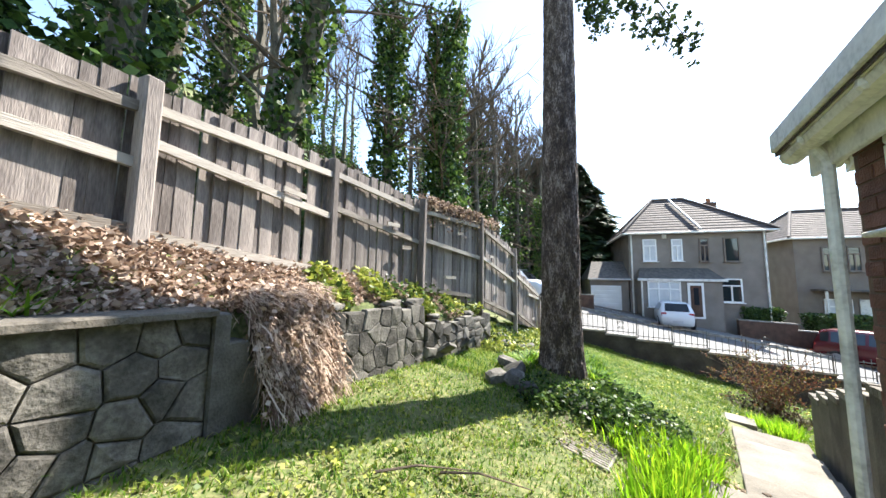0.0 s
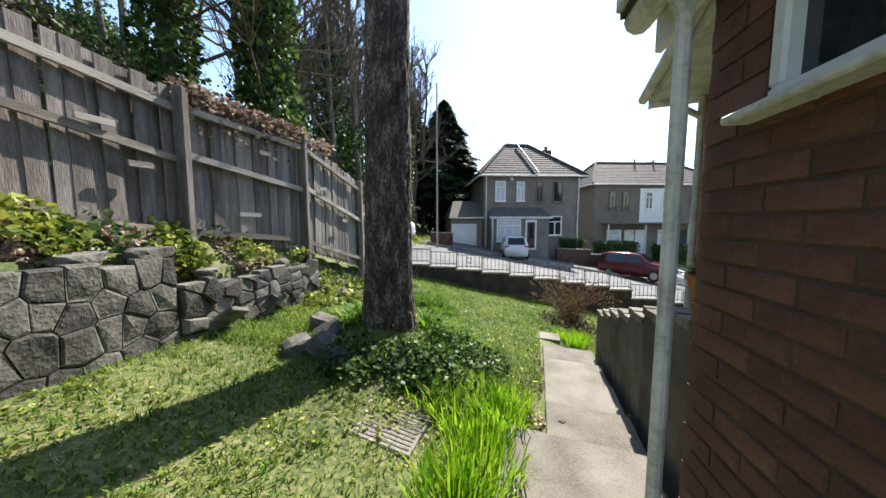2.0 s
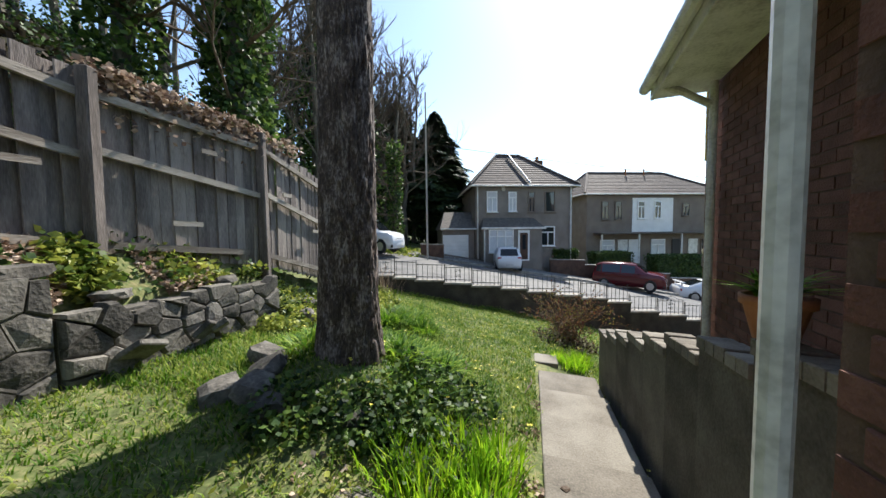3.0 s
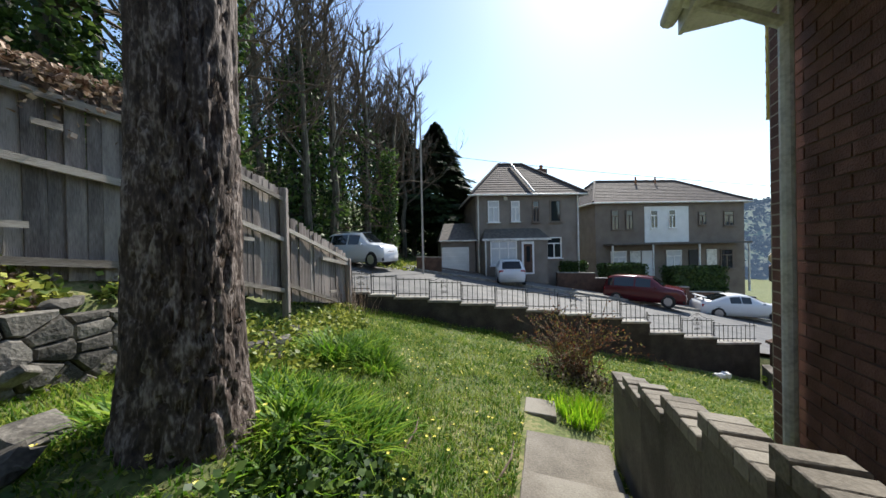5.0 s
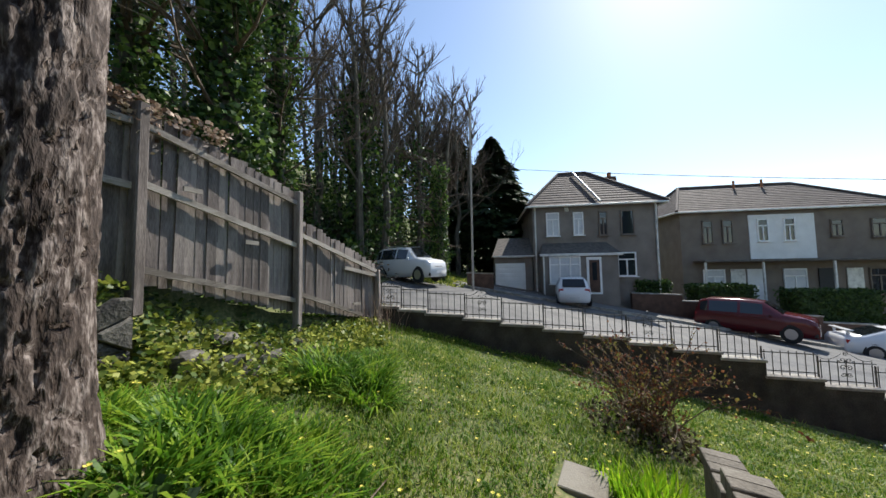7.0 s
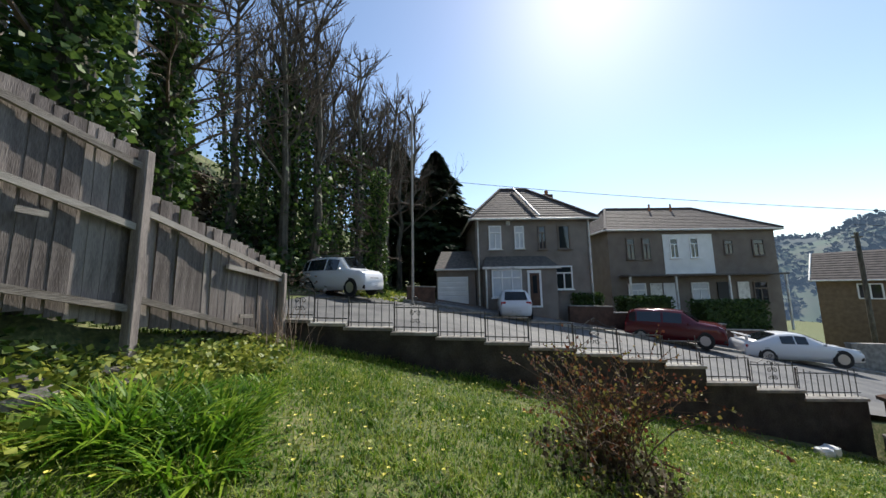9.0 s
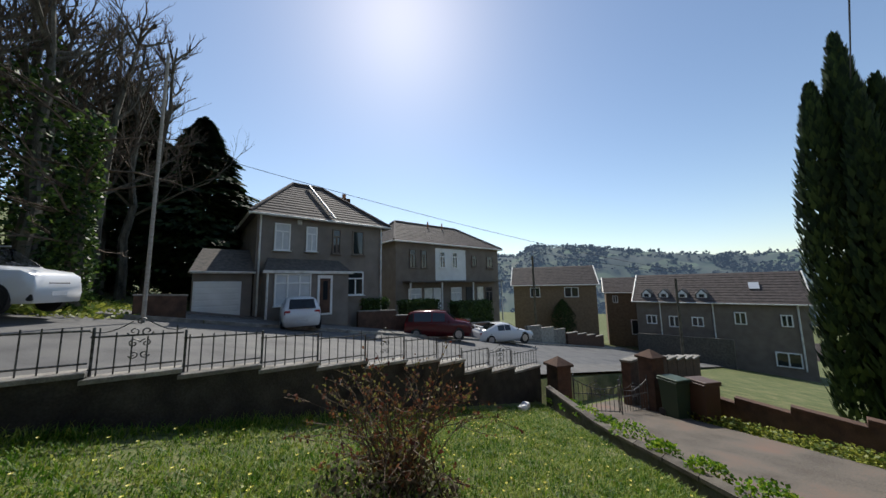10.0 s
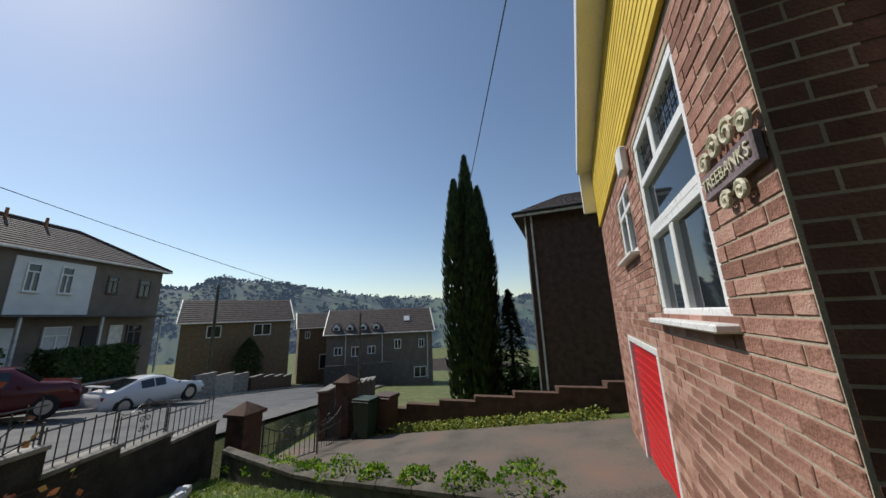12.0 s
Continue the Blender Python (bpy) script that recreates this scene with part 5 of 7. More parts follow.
# ---- the lean-to beside the path ----
EXT_A = 14.0
ext = thing("lean_to", "brick lean-to with white gutter and a high window", "outbuilding")
ext.matrix_basis = pose(0.82, 3.47, 0, 0, 0, 90 - EXT_A)     # local x along the wall towards the street, local y to the path
EWIN = (-0.82, -0.24, 1.6, 2.02)
part("wall", holed_wall(-4.2, 0, -0.24, -0.004, -0.7, 2.12, [EWIN]), M_SHADEJOINT, ext)
part("end_wall", box((0.22, 1.6, 2.8), (-0.122, -1.05, 0.7)), M_SHADEJOINT, ext)
brick_field(ext, lambda s, z: pose(s, -0.012, z), -4.2, 0.0, -0.7, 2.1, [EWIN], lambda s, z: -1.75 < s < -0.1 and 0.1 < z < 1.7, 8, m1=M_SHADEBRICK, m2=M_SHADEBRICK2)
brick_field(ext, lambda s, z: pose(-0.012, -s, z, 0, 0, -90), 0.0, 1.8, -0.7, 2.1, [], lambda s, z: False, 9, m2=M_SHADEBRICK2)
window_unit("lean_to_window", ext, *EWIN, [], "small white framed window reflecting the trees", 0.045, 0.07, -0.03, sill=False)
part("thin_sill", soft_box((0.7, 0.08, 0.025), (-0.53, 0.03, 1.587), 0.006), M_OLDWHITE, ext)
part("fascia", soft_box((4.5, 0.03, 0.16), (-2.02, 0.06, 2.06), 0.006), M_OLDWHITE, ext)
part("gutter", Geo().tube([(-4.2, 0.13, 2.15), (0.26, 0.13, 2.13)], 0.055, 10), M_OLDWHITE, ext)
for k in range(5):
    part("gutter_bracket", soft_box((0.05, 0.13, 0.09), (-0.05 - 0.55 * k, 0.13, 2.14), 0.015), M_OLDWHITE, ext)
part("soffit", soft_box((4.3, 0.26, 0.05), (-2.08, 0.07, 2.165), 0.01), M_OLDWHITE, ext)
part("roof_edge", soft_box((4.55, 0.03, 0.12), (-2.02, 0.205, 2.22), 0.008), M_OLDWHITE, ext)
part("roof", Geo().add([(-4.3, 0.2, 2.2), (0.26, 0.2, 2.2), (0.26, -2.0, 2.75), (-4.3, -2.0, 2.75), (-4.3, 0.2, 2.14), (0.26, 0.2, 2.14), (0.26, -2.0, 2.69), (-4.3, -2.0, 2.69)], [(0, 1, 2, 3), (7, 6, 5, 4), (0, 4, 5, 1), (1, 5, 6, 2)]), M_ROOF, ext)
part("downpipe", Geo().tube([(0.02, 0.12, 2.1), (0.02, 0.075, 2.0), (0.02, 0.075, 0.12), (0.02, 0.075, -0.45)], 0.027, 10), M_OLDWHITE, ext)
part("pipe_bracket", soft_box((0.1, 0.1, 0.03), (0.02, 0.06, 0.12), 0.008), M_OLDWHITE, ext)

# ---- stepped block wall and pot ----
bw = thing("block_wall", "stepped concrete block wall with brick-on-edge coping beside the path", "wall", kind="structure")
A, D, O = Vector((2.4, 6.68)), Vector((-0.36, -0.933)), Vector((0.933, -0.36))
for k in range(9):
    s0, s1, top = 0.4 * k, 0.4 * (k + 1), 0.1 + 0.105 * k
    poly = [tuple(A + D * s0), tuple(A + D * s1), tuple(A + D * s1 + O * 0.12), tuple(A + D * s0 + O * 0.12)]
    part("block", Geo().slab(poly, -1.3, top - 0.06), M_BLOCK, bw)
    for j in range(5):
        a = s0 + 0.08 * j
        poly = [tuple(A + D * (a + 0.004) - O * 0.015), tuple(A + D * (a + 0.076) - O * 0.015), tuple(A + D * (a + 0.076) + O * 0.135), tuple(A + D * (a + 0.004) + O * 0.135)]
        part("coping_brick", Geo().slab(poly, top - 0.06, top + 0.004 * ((j * 7 + k) % 3), 0.005), M_SLAB, bw)
P = A + D * 2.8 + O * 0.06
pot = thing("plant_pot", "terracotta pot with a leafy green plant on the block wall", "plant pot", (P.x, P.y, 0.835))
g = Geo()
prof = [(0.085, 0), (0.13, 0.19), (0.145, 0.19), (0.148, 0.24), (0.125, 0.24), (0.115, 0.2), (0.0, 0.2)]
for r, z in prof:
    g.v += [(r * math.cos(math.tau * k / 24), r * math.sin(math.tau * k / 24), z) for k in range(24)]
g.f = [(j * 24 + k, j * 24 + (k + 1) % 24, (j + 1) * 24 + (k + 1) % 24, (j + 1) * 24 + k) for j in range(len(prof) - 1) for k in range(24)]
pot.scale = (0.72, 0.72, 0.72)
part("pot", g, M_TERRA, pot, "", True)
rnd = random.Random(3)
g = Geo()
for _ in range(90):
    a = rnd.uniform(0, math.tau)
    g.blade((rnd.uniform(-0.05, 0.05), rnd.uniform(-0.05, 0.05), 0.2), (math.cos(a), math.sin(a), 0), rnd.uniform(0.12, 0.26), rnd.uniform(0.025, 0.045), rnd.uniform(0.4, 1.5), 3)
part("leaves", g, M_TUFT, pot, "drooping pointed green leaves")


# ---- front wall and railings ----
CUTS = [(-1.0, 0.22), (-0.57, 0.17), (0.0, 0.11), (0.77, 0.04), (1.52, -0.03), (2.34, -0.1), (3.1, -0.18), (3.9, -0.27), (4.7, -0.36), (5.5, -0.46), (6.22, -0.74), (7.13, -0.86), (8.03, -1.0), (9.22, -1.0)]
fw = thing("front_wall", "dark rendered garden wall stepping down the hill", "wall", kind="structure")
bar_mesh = Geo().tube([(0, 0, 0), (0, 0, 0.46)], 0.0075, 6).mesh("bar")


def scroll_xz(cx, cz, r, turn, flip):
    return [(cx + flip * (r * (1 - 0.8 * k / 13)) * math.cos(turn + k * 0.6), 0, cz + (r * (1 - 0.8 * k / 13)) * math.sin(turn + k * 0.6)) for k in range(14)]


def emblem(parent, m, h=0.5, s=1.0):
    for cx, cz, r, t, f in ((-0.05, 0.42, 0.05, 3.4, 1), (0.05, 0.42, 0.05, 3.4, -1), (-0.045, 0.3, 0.045, 0.2, 1), (0.045, 0.3, 0.045, 0.2, -1), (-0.04, 0.19, 0.04, 3.4, 1), (0.04, 0.19, 0.04, 3.4, -1), (0, 0.52, 0.04, 0, 1)):
        g = Geo().tube([m @ Vector((x * s, y, z * s)) for x, y, z in scroll_xz(cx, cz, r, t, f)], 0.007, 5, False)
        part("scroll", g, M_IRON, parent)
    for d in (-1, 1):
        g = Geo().tube([m @ Vector((d * s * (0.06 + 0.3 * k / 6), 0, s * (0.52 - 0.1 * math.sin(k / 6 * 2.2)))) for k in range(7)], 0.006, 5, False)
        part("scroll", g, M_IRON, parent)


for i, ((a, za), (b, zb)) in enumerate(zip(CUTS, CUTS[1:])):
    part("wall_section", Geo().slab([(a, front_y(a)), (b, front_y(b)), (b, front_y(b) + 0.2), (a, front_y(a) + 0.2)], -2.6, za - 0.05), M_DARKRENDER, fw)
    part("coping", Geo().slab([(a - 0.03, front_y(a) - 0.03), (b + 0.01, front_y(b) - 0.03), (b + 0.01, front_y(b) + 0.23), (a - 0.03, front_y(a) + 0.23)], za - 0.05, za, 0.008), M_COPING, fw)
    rail = thing("railing", "dark iron railing with scrolls on the front wall", "railing", group="front wall railings")
    y = front_y((a + b) / 2) + 0.1
    n = max(3, int((b - a) / 0.115))
    for k in range(n):
        o = part("bar", bar_mesh, M_IRON, rail)
        o.location = (a + (b - a) * (k + 0.5) / n, y, za - 0.01)
        o.scale = (1, 1, 0.98 if i % 3 else 0.8 + 0.35 * abs(2 * (k + 0.5) / n - 1))
    for z in (0.07, 0.4):
        part("rail_bar", Geo().tube([(a, y, za + z), (b, y, za + z)], 0.011, 6), M_IRON, rail)
    part("upright", Geo().tube([(a + 0.02, y, za - 0.02), (a + 0.02, y, za + 0.5)], 0.014, 6), M_IRON, rail)
    if i in (0, 3, 7, 11):
        emblem(rail, pose((a + b) / 2, y, za - 0.02), s=1.1)

pier_mesh = soft_box((0.46, 0.46, 1.6), (0, 0, -0.98), 0.015)
for x, y, top in ((9.5, 10.98, -0.82), (12.1, 9.55, -0.72)):
    p = thing("gate_pier", "brown stone gate pier with a pyramid cap", "gate pier", (x, y, top), -20, "gate piers")
    part("shaft", pier_mesh, M_DARKBRICK, p)
    part("cap", Geo().box((0, 0, -0.15), (0.56, 0.56, 0.06)).add([(-0.28, -0.28, -0.12), (0.28, -0.28, -0.12), (0.28, 0.28, -0.12), (-0.28, 0.28, -0.12), (0, 0, 0.08)], [(0, 1, 4), (1, 2, 4), (2, 3, 4), (3, 0, 4)]), M_DARKBRICK, p, "weathered brown pyramid cap")


def gate(x, y, z, ang, ln, label):
    gt = thing("iron_gate", label, "gate", (x, y, z), ang, "drive gates")
    for k in range(11):
        part("bar", Geo().tube([(ln * (k + 0.3) / 11, 0, 0.05), (ln * (k + 0.3) / 11, 0, 0.85 - 0.25 * math.sin(k / 11 * 2.6))], 0.008, 6), M_IRON, gt)
    for zz in (0.08, 0.5):
        part("rail_bar", Geo().tube([(0, 0, zz), (ln, 0, zz)], 0.012, 6), M_IRON, gt)
    part("top_bar", Geo().tube([(ln * k / 10, 0, 0.88 - 0.25 * math.sin(k / 10 * 2.6)) for k in range(11)], 0.012, 6), M_IRON, gt)
    for xx in (0.02, ln):
        part("stile", Geo().tube([(xx, 0, 0), (xx, 0, 0.98)], 0.018, 6), M_IRON, gt)
    emblem(gt, pose(ln / 2, 0, 0.3))


gate(9.72, 10.72, -2.2, -50, 1.2, "iron gate leaf with scrolls, standing open")
gate(11.85, 9.6, -2.35, 160, 1.1, "iron gate leaf with scrolls, nearly shut")


def bin_at(x, y, material, label, rz):
    b = thing("wheelie_bin", label, "wheelie bin", (x, y, ground_z(x, y) + 0.03), rz, "wheelie bins")
    g = Geo().box((0, 0, 0.46), (0.46, 0.5, 0.92))
    g.v = [(vx * (0.84 if vz < 0.1 else 1), vy * (0.84 if vz < 0.1 else 1), vz) for vx, vy, vz in g.v]
    part("body", g, material, b)
    part("rim", soft_box((0.52, 0.56, 0.05), (0, 0, 0.93), 0.012), material, b)
    part("lid", soft_box((0.5, 0.58, 0.06), (0, 0.01, 0.985), 0.025, 2), material, b)
    part("handle", Geo().tube([(-0.2, -0.32, 0.95), (0.2, -0.32, 0.95)], 0.018, 8), material, b)
    for d in (-0.2, 0.2):
        part("wheel", Geo().tube([(d - 0.025, -0.22, 0.09), (d + 0.025, -0.22, 0.09)], 0.1, 14), M_RUBBER, b)


bin_at(11.6, 8.9, M_BINGREEN, "green plastic wheelie bin standing by the gate pier", 155)
bin_at(11.85, 8.35, M_BINBROWN, "brown plastic wheelie bin standing by the drive", 150)


# ---- drive ----
def edge_x(y):
    """The plan line of the boundary wall beyond the drive."""
    return 12.9 - 0.52 * (9.4 - y)


g = Geo()
for j in range(31):
    y = 2.6 + 8.3 * j / 30
    for i in range(13):
        x = drive_x(y) + 0.42 + (edge_x(y) - 0.85 - drive_x(y) - 0.42) * i / 12
        g.v.append((x, y, drive_z(x, y) + 0.035))
g.f = [(j * 13 + i, j * 13 + i + 1, (j + 1) * 13 + i + 1, (j + 1) * 13 + i) for j in range(30) for i in range(12)]
single("driveway", g, M_DRIVE, "worn concrete driveway stained brown and red", "driveway", kind="structure", smooth=True)
dw = thing("dwarf_wall", "low dark wall with pale coping between lawn and drive", "wall", kind="structure")
for k in range(12):
    y1, y0 = 10.95 - 0.45 * k, 10.95 - 0.45 * (k + 1)
    xa, xb = drive_x(y1), drive_x(y0)
    top = max(lawn_z(xb, y0) + 0.2, -1.42)
    far_top = max(lawn_z(xa, y1) + 0.2, -1.42)
    for nm, m_, o0, o1, gp, lo, hi in (("wall_section", M_MORTAR, 0.0, 0.16, 0.0, None, -0.05), ("coping", M_BLOCK, -0.02, 0.18, 0.004, -0.05, 0.0)):
        za, zb_ = (-2.3, -2.3) if lo is None else (far_top + lo, top + lo)
        pts = [(xa + o0, y1 - gp, za), (xb + o0, y0 + gp, zb_), (xb + o1, y0 + gp, zb_), (xa + o1, y1 - gp, za), (xa + o0, y1 - gp, far_top + hi), (xb + o0, y0 + gp, top + hi), (xb + o1, y0 + gp, top + hi), (xa + o1, y1 - gp, far_top + hi)]
        part(nm, Geo().add(pts, [(3, 2, 1, 0), (4, 5, 6, 7), (0, 1, 5, 4), (1, 2, 6, 5), (2, 3, 7, 6), (3, 0, 4, 7)]), m_, dw)
    part("kerb", Geo().slab([(xa + 0.36, y1 - 0.004), (xb + 0.36, y0 + 0.004), (xb + 0.44, y0 + 0.004), (xa + 0.44, y1 - 0.004)], -2.3, drive_z(xa, y1) + 0.14, 0.006), M_COPING, dw)
rnd = random.Random(23)
for k in range(9):
    y = 10.6 - 0.55 * k
    t = thing("border_plant", "low rounded green plant in the strip beside the drive", "plant", group="border plants")
    g = Geo()
    cx, r = drive_x(y) + 0.27, rnd.uniform(0.18, 0.28)
    for _ in range(330):
        a, q = rnd.uniform(0, math.tau), math.sqrt(rnd.random())
        g.leaf((cx + math.cos(a) * r * q, y + math.sin(a) * r * 1.2 * q, drive_z(cx, y) + 0.3 + r * 1.0 * math.sqrt(1 - q * q) * rnd.uniform(0.5, 1)), rnd.uniform(0.03, 0.06), rnd, 1)
    part("leaves", g, M_TUFT, t)
leaf_heap("drive_verge", [(edge_x(9.0 - 0.45 * k) - 0.5, 9.0 - 0.45 * k, 0.36) for k in range(13)], 4500, 0.07, M_WEED, "strip of weeds and yellow flowers under the boundary wall", "weeds", 33, 0.2)
bwall = thing("boundary_wall", "low dark brick boundary wall beside the drive", "wall", kind="structure")
for k in range(8):
    y1, y0 = 9.7 - 0.95 * k, 9.7 - 0.95 * (k + 1)
    top = drive_z(edge_x(y1), y1) + 0.62
    part("wall_section", Geo().slab([(edge_x(y1), y1), (edge_x(y0), y0), (edge_x(y0) + 0.2, y0), (edge_x(y1) + 0.2, y1)], -3.4, top), M_DARKBRICK, bwall)
    part("coping", Geo().slab([(edge_x(y1) - 0.03, y1 - 0.004), (edge_x(y0) - 0.03, y0 + 0.004), (edge_x(y0) + 0.23, y0 + 0.004), (edge_x(y1) + 0.23, y1 - 0.004)], top, top + 0.05, 0.008), M_DARKBRICK, bwall)
low = thing("roadside_wall", "low stepped wall along the road beyond the gate", "wall", kind="structure")
for k in range(7):
    x0 = 12.2 + 1.25 * k
    part("wall_section", Geo().slab([(x0, 10.15), (x0 + 1.2, 10.15), (x0 + 1.2, 10.4), (x0, 10.4)], -4, -1.15 - 0.14 * k), M_DARKBRICK, low)
    part("coping", soft_box((1.24, 0.34, 0.07), (x0 + 0.6, 10.27, -1.12 - 0.14 * k), 0.012), M_COPING, low)

# ---- far pavement, garden walls and hedges across the road ----
sheet("pavement", lambda x, y: road_z(x, y) + 0.1, -0.5, 40, 19.62, 21.2, 50, 2, M_PAVE, "pale concrete pavement across the road", "pavement")
sheet("near_pavement", lambda x, y: road_z(x, y) + 0.09, -0.8, 40, 11.75, 12.98, 50, 2, M_PAVE, "narrow pavement outside the garden wall", "pavement")
for i in range(16):
    k = part("kerb", Geo().slab([(-0.5 + 2.5 * i, 19.5), (1.96 + 2.5 * i, 19.5), (1.96 + 2.5 * i, 19.64), (-0.5 + 2.5 * i, 19.64)], -8, 0), M_COPING, None)
    me = k.data
    for v in me.vertices:
        v.co.z = road_z(v.co.x, v.co.y) + (0.12 if v.co.z > -1 else -0.2)
    tagged(k, "pale concrete kerb stone along the road", "kerb", "kerb stones", "structure")
sheet("forecourt", lambda x, y: road_z(x, y) + 0.11, 0.6, 8.0, 21.2, 22.35, 8, 2, M_DRIVE, "concrete forecourt before the grey house", "forecourt")


def garden_wall(x0, x1, y, h, material, label):
    w = thing("street_wall", label, "wall", group="garden walls across the road")
    z = road_z(x0, y)
    n = max(1, int((x1 - x0) / 1.6))
    for k in range(n):
        a, b = x0 + (x1 - x0) * k / n, x0 + (x1 - x0) * (k + 1) / n
        t = road_z((a + b) / 2, y) + h
        part("wall_section", Geo().slab([(a, y), (b, y), (b, y + 0.22), (a, y + 0.22)], t - h - 0.6, t), material, w)
        part("coping", Geo().slab([(a - 0.02, y - 0.03), (b + 0.02, y - 0.03), (b + 0.02, y + 0.25), (a - 0.02, y + 0.25)], t, t + 0.06, 0.01), M_COPING, w)


garden_wall(0.2, 1.5, 19.9, 0.75, M_DARKBRICK, "low brick wall beside the garage")
garden_wall(8.3, 12.8, 21.3, 1.0, M_DARKBRICK, "dark garden wall before the houses")
garden_wall(14.2, 20.5, 21.3, 1.0, M_DARKBRICK, "dark garden wall before the houses")
garden_wall(21.5, 27.0, 20.4, 1.25, M_COPING, "pale concrete garden wall on the slope")
garden_wall(27.0, 34.0, 20.2, 1.1, M_DARKBRICK, "dark stepped garden wall on the slope")


def hedge(x0, x1, y0, y1, z0, z1, seed):
    t = thing("hedge", "clipped dark green box hedge in a front garden", "hedge", group="front garden hedges")
    rnd = random.Random(seed)
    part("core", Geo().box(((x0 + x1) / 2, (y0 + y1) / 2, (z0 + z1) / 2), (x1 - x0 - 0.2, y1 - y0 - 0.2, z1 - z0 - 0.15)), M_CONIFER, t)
    g = Geo()
    for _ in range(int(2600 * (x1 - x0) / 2)):
        f = rnd.random()
        p = [rnd.uniform(x0, x1), rnd.uniform(y0, y1), rnd.uniform(z0, z1)]
        if f < 0.45:
            p[1] = y0 + rnd.uniform(-0.05, 0.12)
        elif f < 0.8:
            p[2] = z1 + rnd.uniform(-0.12, 0.06)
        else:
            p[0] = rnd.choice((x0, x1)) + rnd.uniform(-0.06, 0.06)
        g.leaf(p, rnd.uniform(0.08, 0.15), rnd, 1)
    part("leaves", g, M_HEDGE, t)


hedge(8.9, 10.6, 22.2, 23.2, -1.2, 0.75, 1)
hedge(11.7, 14.3, 22.0, 23.2, -1.5, 0.65, 2)
hedge(15.9, 19.4, 21.9, 23.1, -2.0, 0.55, 3)


# ---- houses ----
def tiles(g, a, b, c, d, rows, thick=0.035):
    """Stepped courses of tiles on a slope with eave a-b and ridge d-c."""
    a, b, c, d = (Vector(p) for p in (a, b, c, d))
    up = (b - a).cross(d - a).normalized()
    if up.z < 0:
        up = -up
    for k in range(rows):
        q0, q1 = k / rows, (k + 1.15) / rows
        p = [a.lerp(d, q0) + up * thick, b.lerp(c, q0) + up * thick, b.lerp(c, min(1, q1)) + up * 0.004, a.lerp(d, min(1, q1)) + up * 0.004]
        e = [a.lerp(d, q0), b.lerp(c, q0)]
        g.add([*p, *e], [(0, 1, 2, 3), (4, 5, 1, 0)])


def hip_roof(parent, x0, x1, y0, y1, eave, ridge, r0, r1, material, rows=14, o=0.35):
    ym = (y0 + y1) / 2
    A_, B_, C_, D_ = (x0 - o, y0 - o, eave), (x1 + o, y0 - o, eave), (x1 + o, y1 + o, eave), (x0 - o, y1 + o, eave)
    R0, R1 = (r0, ym, ridge), (r1, ym, ridge)
    g = Geo().add([A_, B_, C_, D_, R0, R1], [(0, 1, 5, 4), (1, 2, 5), (2, 3, 4, 5), (3, 0, 4), (3, 2, 1, 0)])
    part("roof", g, material, parent)
    g = Geo()
    tiles(g, A_, B_, R1, R0, rows)
    tiles(g, D_, A_, R0, R0, rows)
    tiles(g, B_, C_, R1, R1, rows)
    tagged(part("tiling", g, material, parent), kind="stuff")
    for p, q in ((A_, R0), (B_, R1), (D_, R0), (C_, R1), (R0, R1)):
        part("ridge_tiles", Geo().tube([Vector(p) + Vector((0, 0, 0.05)), Vector(q) + Vector((0, 0, 0.05))], 0.09, 8), material, parent)
    for p, q in ((A_, B_), (D_, A_), (B_, C_)):
        part("gutter", Geo().tube([Vector(p) + Vector((0, 0, -0.03)), Vector(q) + Vector((0, 0, -0.03))], 0.06, 8), M_OLDWHITE, parent)


def street_window(parent, x0, x1, z0, z1, y, white=True, split=True, net=True):
    m = M_UPVC if white else M_RENDER_B
    w = window_unit("window", parent, -x1, -x0, z0, z1, [(0.5, 0, 0.68)] if split else [], "house window with net curtains" if net else "house window", 0.07, 0.08, 0.02, m, True, M_NET if net and white else None, mids=[(0.7, 0, 1)] if split else ())
    w.matrix_basis = pose(0, y, 0, 0, 0, 180)
    return w


ha = thing("grey_house", "two-storey grey pebbledash house with brown hipped roof", "house", group="houses across the road")
HA_WIN = [(4.5, 5.2, 3.13, 4.46), (5.93, 6.47, 3.15, 4.43), (7.25, 7.72, 3.1, 4.44), (8.36, 9.06, 3.1, 4.46), (8.1, 9.05, 0.88, 2.18)]
part("wall", box((6.46, 6.0, 6.8), (7.0, 25.41, 1.4)), M_RENDER_A, ha)
for i, (a, b, c, d) in enumerate(HA_WIN):
    street_window(ha, a, b, c, d, 22.4, i in (0, 1, 4), i != 3, i in (0, 1))
hip_roof(ha, 3.77, 10.23, 22.4, 28.4, 4.8, 7.45, 5.9, 7.6, M_ROOF)
part("verge_strip", Geo().tube([(6.75, 25.2, 7.5), (7.25, 21.98, 4.92)], 0.06, 6), M_OLDWHITE, ha, "pale mortar line between the two halves of the roof")
part("chimney", soft_box((0.7, 0.5, 1.1), (9.1, 25.6, 6.6), 0.02), M_DARKBRICK, ha)
part("chimney_pot", Geo().tube([(9.1, 25.6, 7.1), (9.1, 25.6, 7.45)], 0.12, 10), M_TERRA, ha)
bay = part("bay", box((3.7, 1.0, 3.4), (5.93, 21.9, 0.36)), M_RENDER_A, ha)
